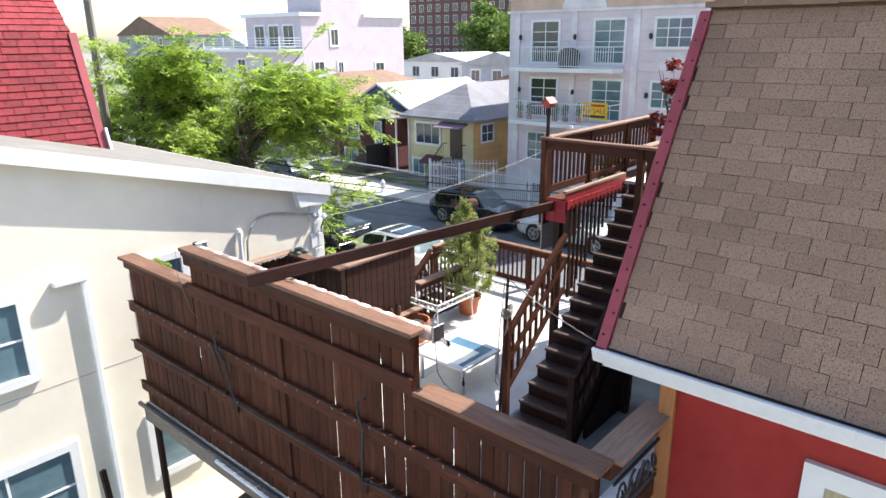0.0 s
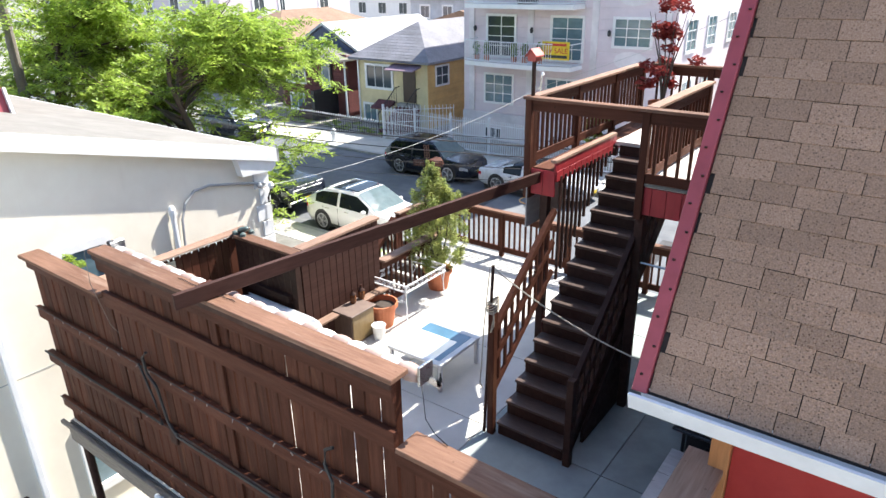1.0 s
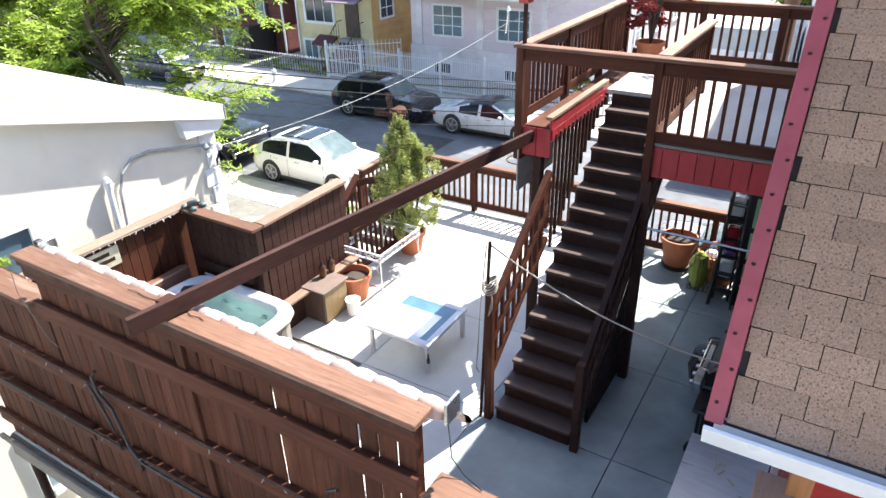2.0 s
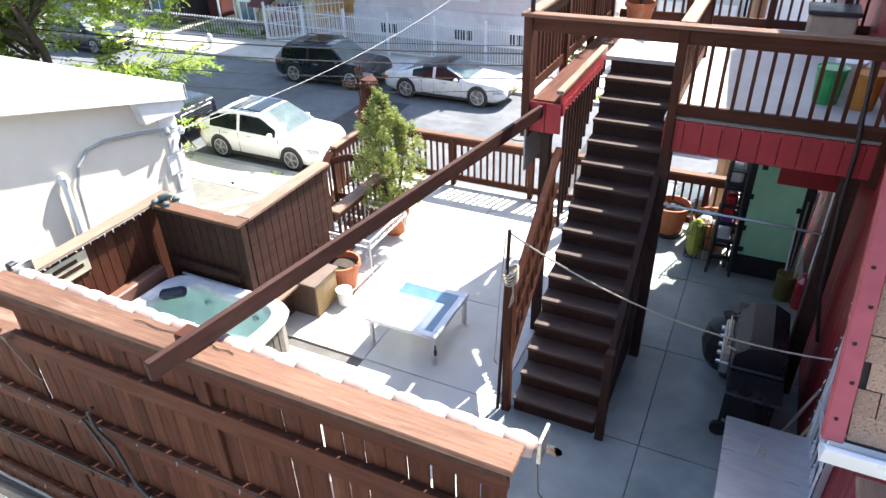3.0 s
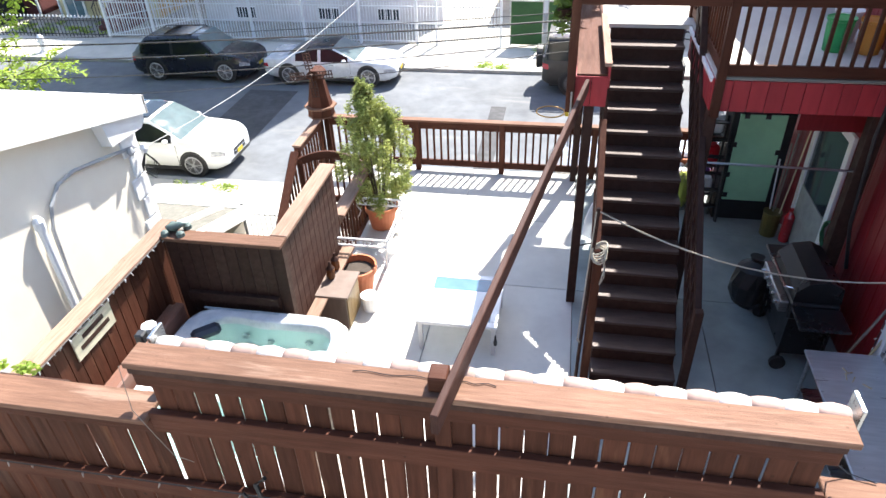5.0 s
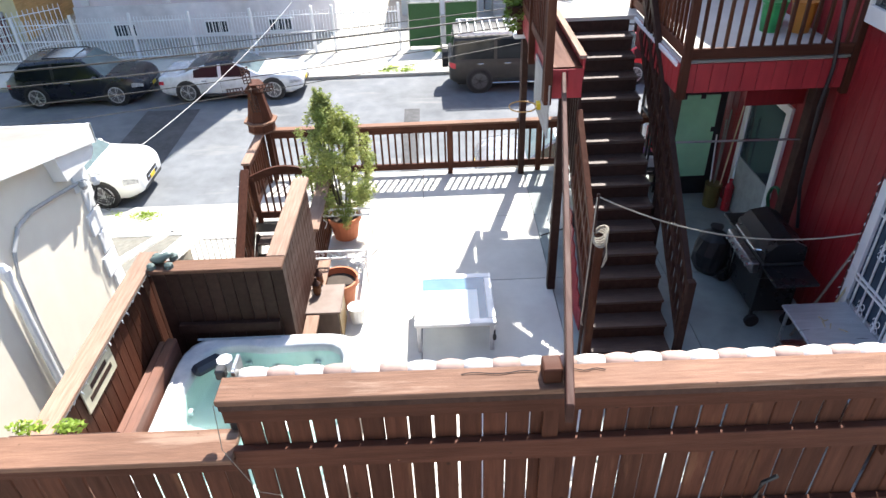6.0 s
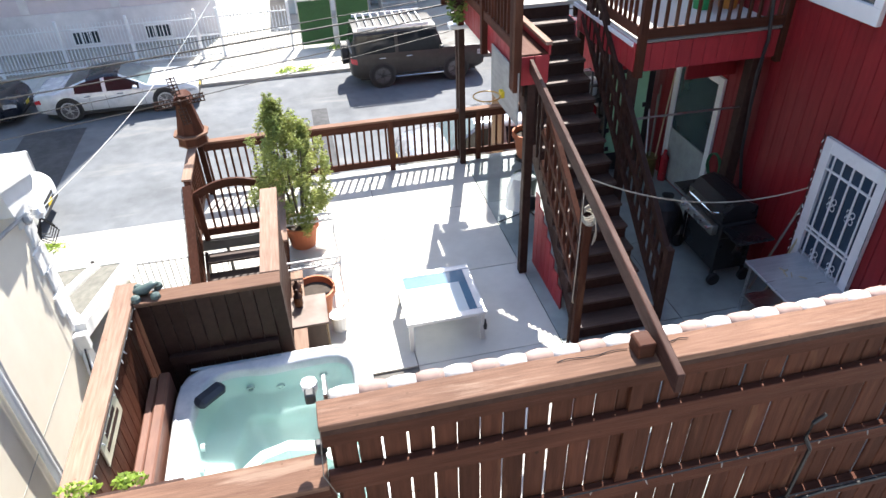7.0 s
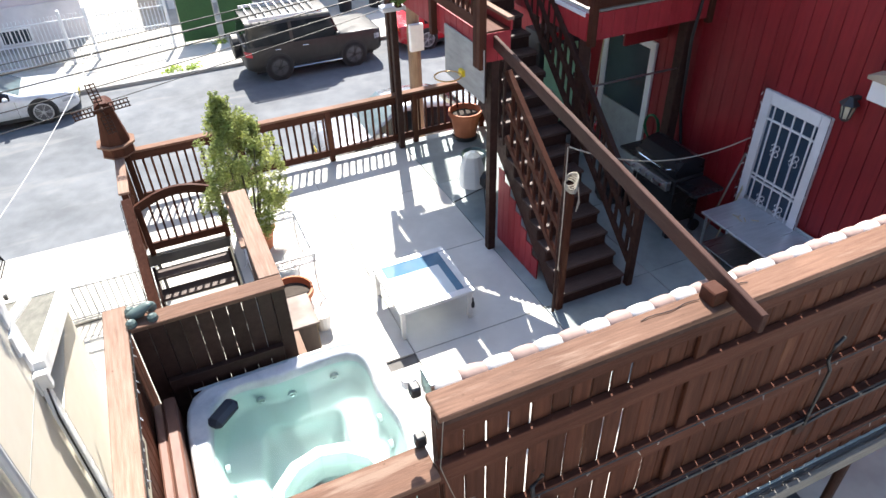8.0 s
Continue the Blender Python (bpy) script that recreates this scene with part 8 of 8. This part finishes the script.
o = new("leaves", leaf_mesh("leaves", [((*(rng.normal(size=2) * 0.2), 0.6 + 1.3 * rng.random()), (0.13, 0.13, 0.09)) for k in range(22)], 55, 0.05, leaf_red, rng))
o.parent = rm_
green_p = mat("bright green plastic", (0.03, 0.36, 0.10), rough=0.4)
for x, y, m, lab in ((-2.5, 9.62, green_p, "bright green plastic bucket on the balcony"), (-2.32, 9.95, white_paint, "white plastic bucket on the balcony"), (-2.17, 9.55, mat("orange plastic", (0.55, 0.22, 0.03), rough=0.4), "orange plastic bucket on the balcony")):
    bk = thing("bucket", (x, y, BZ), lab, "bucket", "balcony buckets")
    part("body", lathe(bmesh.new(), (x, y, BZ), [(0.12, 0), (0.145, 0.34), (0.155, 0.345), (0.155, 0.37), (0.13, 0.36)], 16), m, bk)
    part("handle", tube(bmesh.new(), [(x - 0.15, y, BZ + 0.34), (x - 0.08, y - 0.1, BZ + 0.26), (x + 0.08, y - 0.1, BZ + 0.26), (x + 0.15, y, BZ + 0.34)], 0.006, 4), steel, bk)
sb = thing("storage_box", (-2.5, 11.95, BZ), "tan storage box with a dark lid on the balcony", "box")
part("body", boxed(-2.75, -2.2, 11.7, 12.2, BZ, BZ + 0.42, bev=0.02), mat("tan plastic", (0.45, 0.35, 0.25), rough=0.6), sb)
part("lid", boxed(-2.78, -2.17, 11.67, 12.23, BZ + 0.422, BZ + 0.48, bev=0.015), black_plastic, sb)
fern = thing("hanging_fern", (-5.45, 11.0, BZ), "green trailing plant on the balcony edge", "plant")
part("basket", lathe(bmesh.new(), (-5.55, 10.9, BZ - 0.05), [(0.08, 0), (0.13, 0.14)], 10), dark_wood, fern)
o = new("leaves", leaf_mesh("leaves", [((-0.12, -0.1, 0.0), (0.16, 0.2, 0.28)), ((-0.1, 0.05, 0.15), (0.16, 0.2, 0.18))], 240, 0.045, leaf_far, rng))
o.parent = fern

# ---- pipes on the cream house ----
cp = thing("downspout", (cx + 0.05, 3.8, STREET + 0.06), "white downspout with a short elbow on the cream wall", "downspout")
part("pipe", boxed(cx, cx + 0.09, 3.78, 3.87, STREET + 0.06, 1.86, bev=0.01), white_metal, cp)
part("elbow", boxed(cx, cx + 0.16, 3.36, 3.87, 1.862, 1.95, bev=0.015), white_metal, cp)
vp = thing("vent_pipe", (cx + 0.06, 6.7, 0), "white capped vent pipe on the cream wall", "pipe")
part("pipe", tube(bmesh.new(), [(cx + 0.07, 6.72, -2.8), (cx + 0.07, 6.72, 1.95)], 0.045, 10), white_metal, vp)
part("cap", lathe(bmesh.new(), (cx + 0.07, 6.72, 1.93), [(0.06, 0), (0.065, 0.1), (0.03, 0.16)], 10), white_metal, vp)
grey_pipe = mat("grey conduit", (0.42, 0.43, 0.44), rough=0.5)
single("conduit", tube(bmesh.new(), [(cx + 0.04, 8.7, 1.98), (cx + 0.04, 8.1, 2.12), (cx + 0.04, 7.5, 2.24), (cx + 0.04, 7.2, 2.22), (cx + 0.04, 7.0, 2.05), (cx + 0.04, 6.9, 1.8), (cx + 0.04, 6.86, 1.2), (cx + 0.04, 6.86, -2.8)], 0.024, 8), grey_pipe, "grey electrical conduit curving down the cream wall", "conduit")
mh = thing("wire_mast", (cx + 0.1, 8.75, 1.9), "grey service head with looped black wires", "fixture")
part("head", lathe(bmesh.new(), (cx + 0.12, 8.75, 1.88), [(0.04, 0), (0.06, 0.06), (0.03, 0.12)], 10), white_metal, mh)
for k in range(4):
    part("wire", tube(bmesh.new(), [(cx + 0.12, 8.72, 1.9), (cx + 0.2, 8.8 + 0.03 * k, 1.75 - 0.05 * k), (cx + 0.1, 8.85, 1.58 - 0.05 * k), (cx + 0.05, 8.7, 1.7 - 0.03 * k), (cx + 0.14, 8.75, 1.92)], 0.008, 4), black_plastic, mh)
cam_l = thing("flood_light", (cx + 0.05, 8.5, 2.0), "small grey flood light on the cream wall", "lamp")
part("head", lathe(bmesh.new(), (cx + 0.1, 8.5, 1.95), [(0.03, 0), (0.055, 0.05), (0.03, 0.11)], 8), grey_pipe, cam_l)
# iron fence by the sidewalk next door
grey_iron = mat("pale grey painted iron", (0.40, 0.41, 0.42), rough=0.5, bump=0)
fi = thing("iron_fence", (-12.6, 13.35, STREET + 0.06), "low pale grey iron fence with scrolls by the sidewalk", "fence")
ipk = mesh_of("picket", boxed(-0.01, 0.01, -0.01, 0.01, 0, 0.82), grey_iron)
for k in range(58):
    piece("picket", ipk, fi, (-17.1 + 0.125 * k, 13.4, STREET + 0.08))
for z in (0.15, 0.85):
    part("rail", boxed(-17.2, -9.9, 13.385, 13.415, STREET + z, STREET + z + 0.025), grey_iron, fi)
for x in (-17.2, -14.9, -12.5, -9.9):
    part("post", boxed(x - 0.03, x + 0.03, 13.37, 13.43, STREET + 0.06, STREET + 1.1), black_metal, fi)
for k in range(20):
    c = Vector((-17.0 + k * 0.36, 13.4, STREET + 0.95))
    part("scroll", tube(bmesh.new(), [c + Vector((0.09 * math.cos(t) * (1 - t / 12), 0, 0.07 * math.sin(t) * (1 - t / 12))) for t in [0.6 * i for i in range(12)]], 0.008, 4), white_metal, fi)
kennel = thing("stacked_timber", (-9.3, 2.9, STREET + 0.06), "dark timber posts leaning below the fence", "timber")
part("timber", barred((-10.2, 3.4, STREET + 0.06), (-10.35, 3.35, -1.15), 0.09, 0.06), dark_wood, kennel)
part("timber", barred((-10.05, 3.35, STREET + 0.06), (-10.1, 3.3, -1.7), 0.09, 0.06), dark_wood, kennel)
tarp = thing("shed_roof", (-6.5, 5.0, STREET), "dark low shed roof under the terrace beam", "shed")
part("roof", prism(bmesh.new(), [(4.3, -1.9), (6.6, -1.5), (6.6, -1.45), (4.3, -1.85)], "x", -8.8, -3.0), black_plastic, tarp)
part("edge", boxed(-8.9, -3.0, 4.22, 4.3, -1.98, -1.82), roof_grey, tarp)
part("wall", boxed(-8.7, -3.1, 4.5, 6.5, STREET + 0.06, -1.92), dark_wood, tarp)

# ---- brown shingles, one by one ----
TAB, EXPO = 0.255, 0.14
slope_rot = Euler((math.atan2(RD.z, RD.y) - radians(1.6), 0, 0))
tab_me = mesh_of("shingle", boxed(-TAB / 2 + 0.0028, TAB / 2 - 0.0028, 0, EXPO - 0.002, 0.0, 0.009), shingle_brown)
rest = bmesh.new()
rng = np.random.default_rng(12)
for r in range(23):
    base = EV + RD * (0.02 + r * EXPO) + RN * 0.006
    off = (r % 2) * TAB / 2 + 0.03 * math.sin(r * 2.3)
    x = -2.36 - off
    while x < 4.5:
        if x > -2.38 + 0.02 or x + TAB > -2.3:
            x0, x1 = max(x, -2.365), x + TAB
            if x0 > x + 0.01 or x1 > 0.9:
                bar(rest, base + Vector(((x0 + x1) / 2, 0, 0)) + RN * 0.004, base + Vector(((x0 + x1) / 2, 0, 0)) + RD * (EXPO - 0.005) + RN * 0.001, x1 - x0 - 0.008, 0.007)
            else:
                piece("shingle", tab_me, house, base + Vector((x + TAB / 2, 0, 0)) + RN * (0.003 * rng.random()) + RD * 0.004 * (rng.random() - 0.5), Euler((slope_rot.x + 0.01 * (rng.random() - 0.5), 0.012 * (rng.random() - 0.5), 0)))
        x += TAB
part("shingle_rest", rest, shingle_brown, house, kind="stuff")

iron_p = thing("scroll_panel", (-2.0, 4.75, 2.0), "black scrolled iron panel under the fence cap", "panel")
for k in range(5):
    c = Vector((-1.935, 4.4 + 0.16 * k, 1.95))
    part("scroll", tube(bmesh.new(), [c + Vector((0, 0.085 * math.cos(t) * (1 - t / 11), 0.14 * math.sin(t + k) * (1 - t / 11))) for t in [0.55 * i for i in range(14)]], 0.012, 5), black_metal, iron_p)
for z in (1.78, 2.14):
    part("frame_bar", boxed(-1.945, -1.925, 4.25, 5.15, z - 0.012, z + 0.012), black_metal, iron_p)
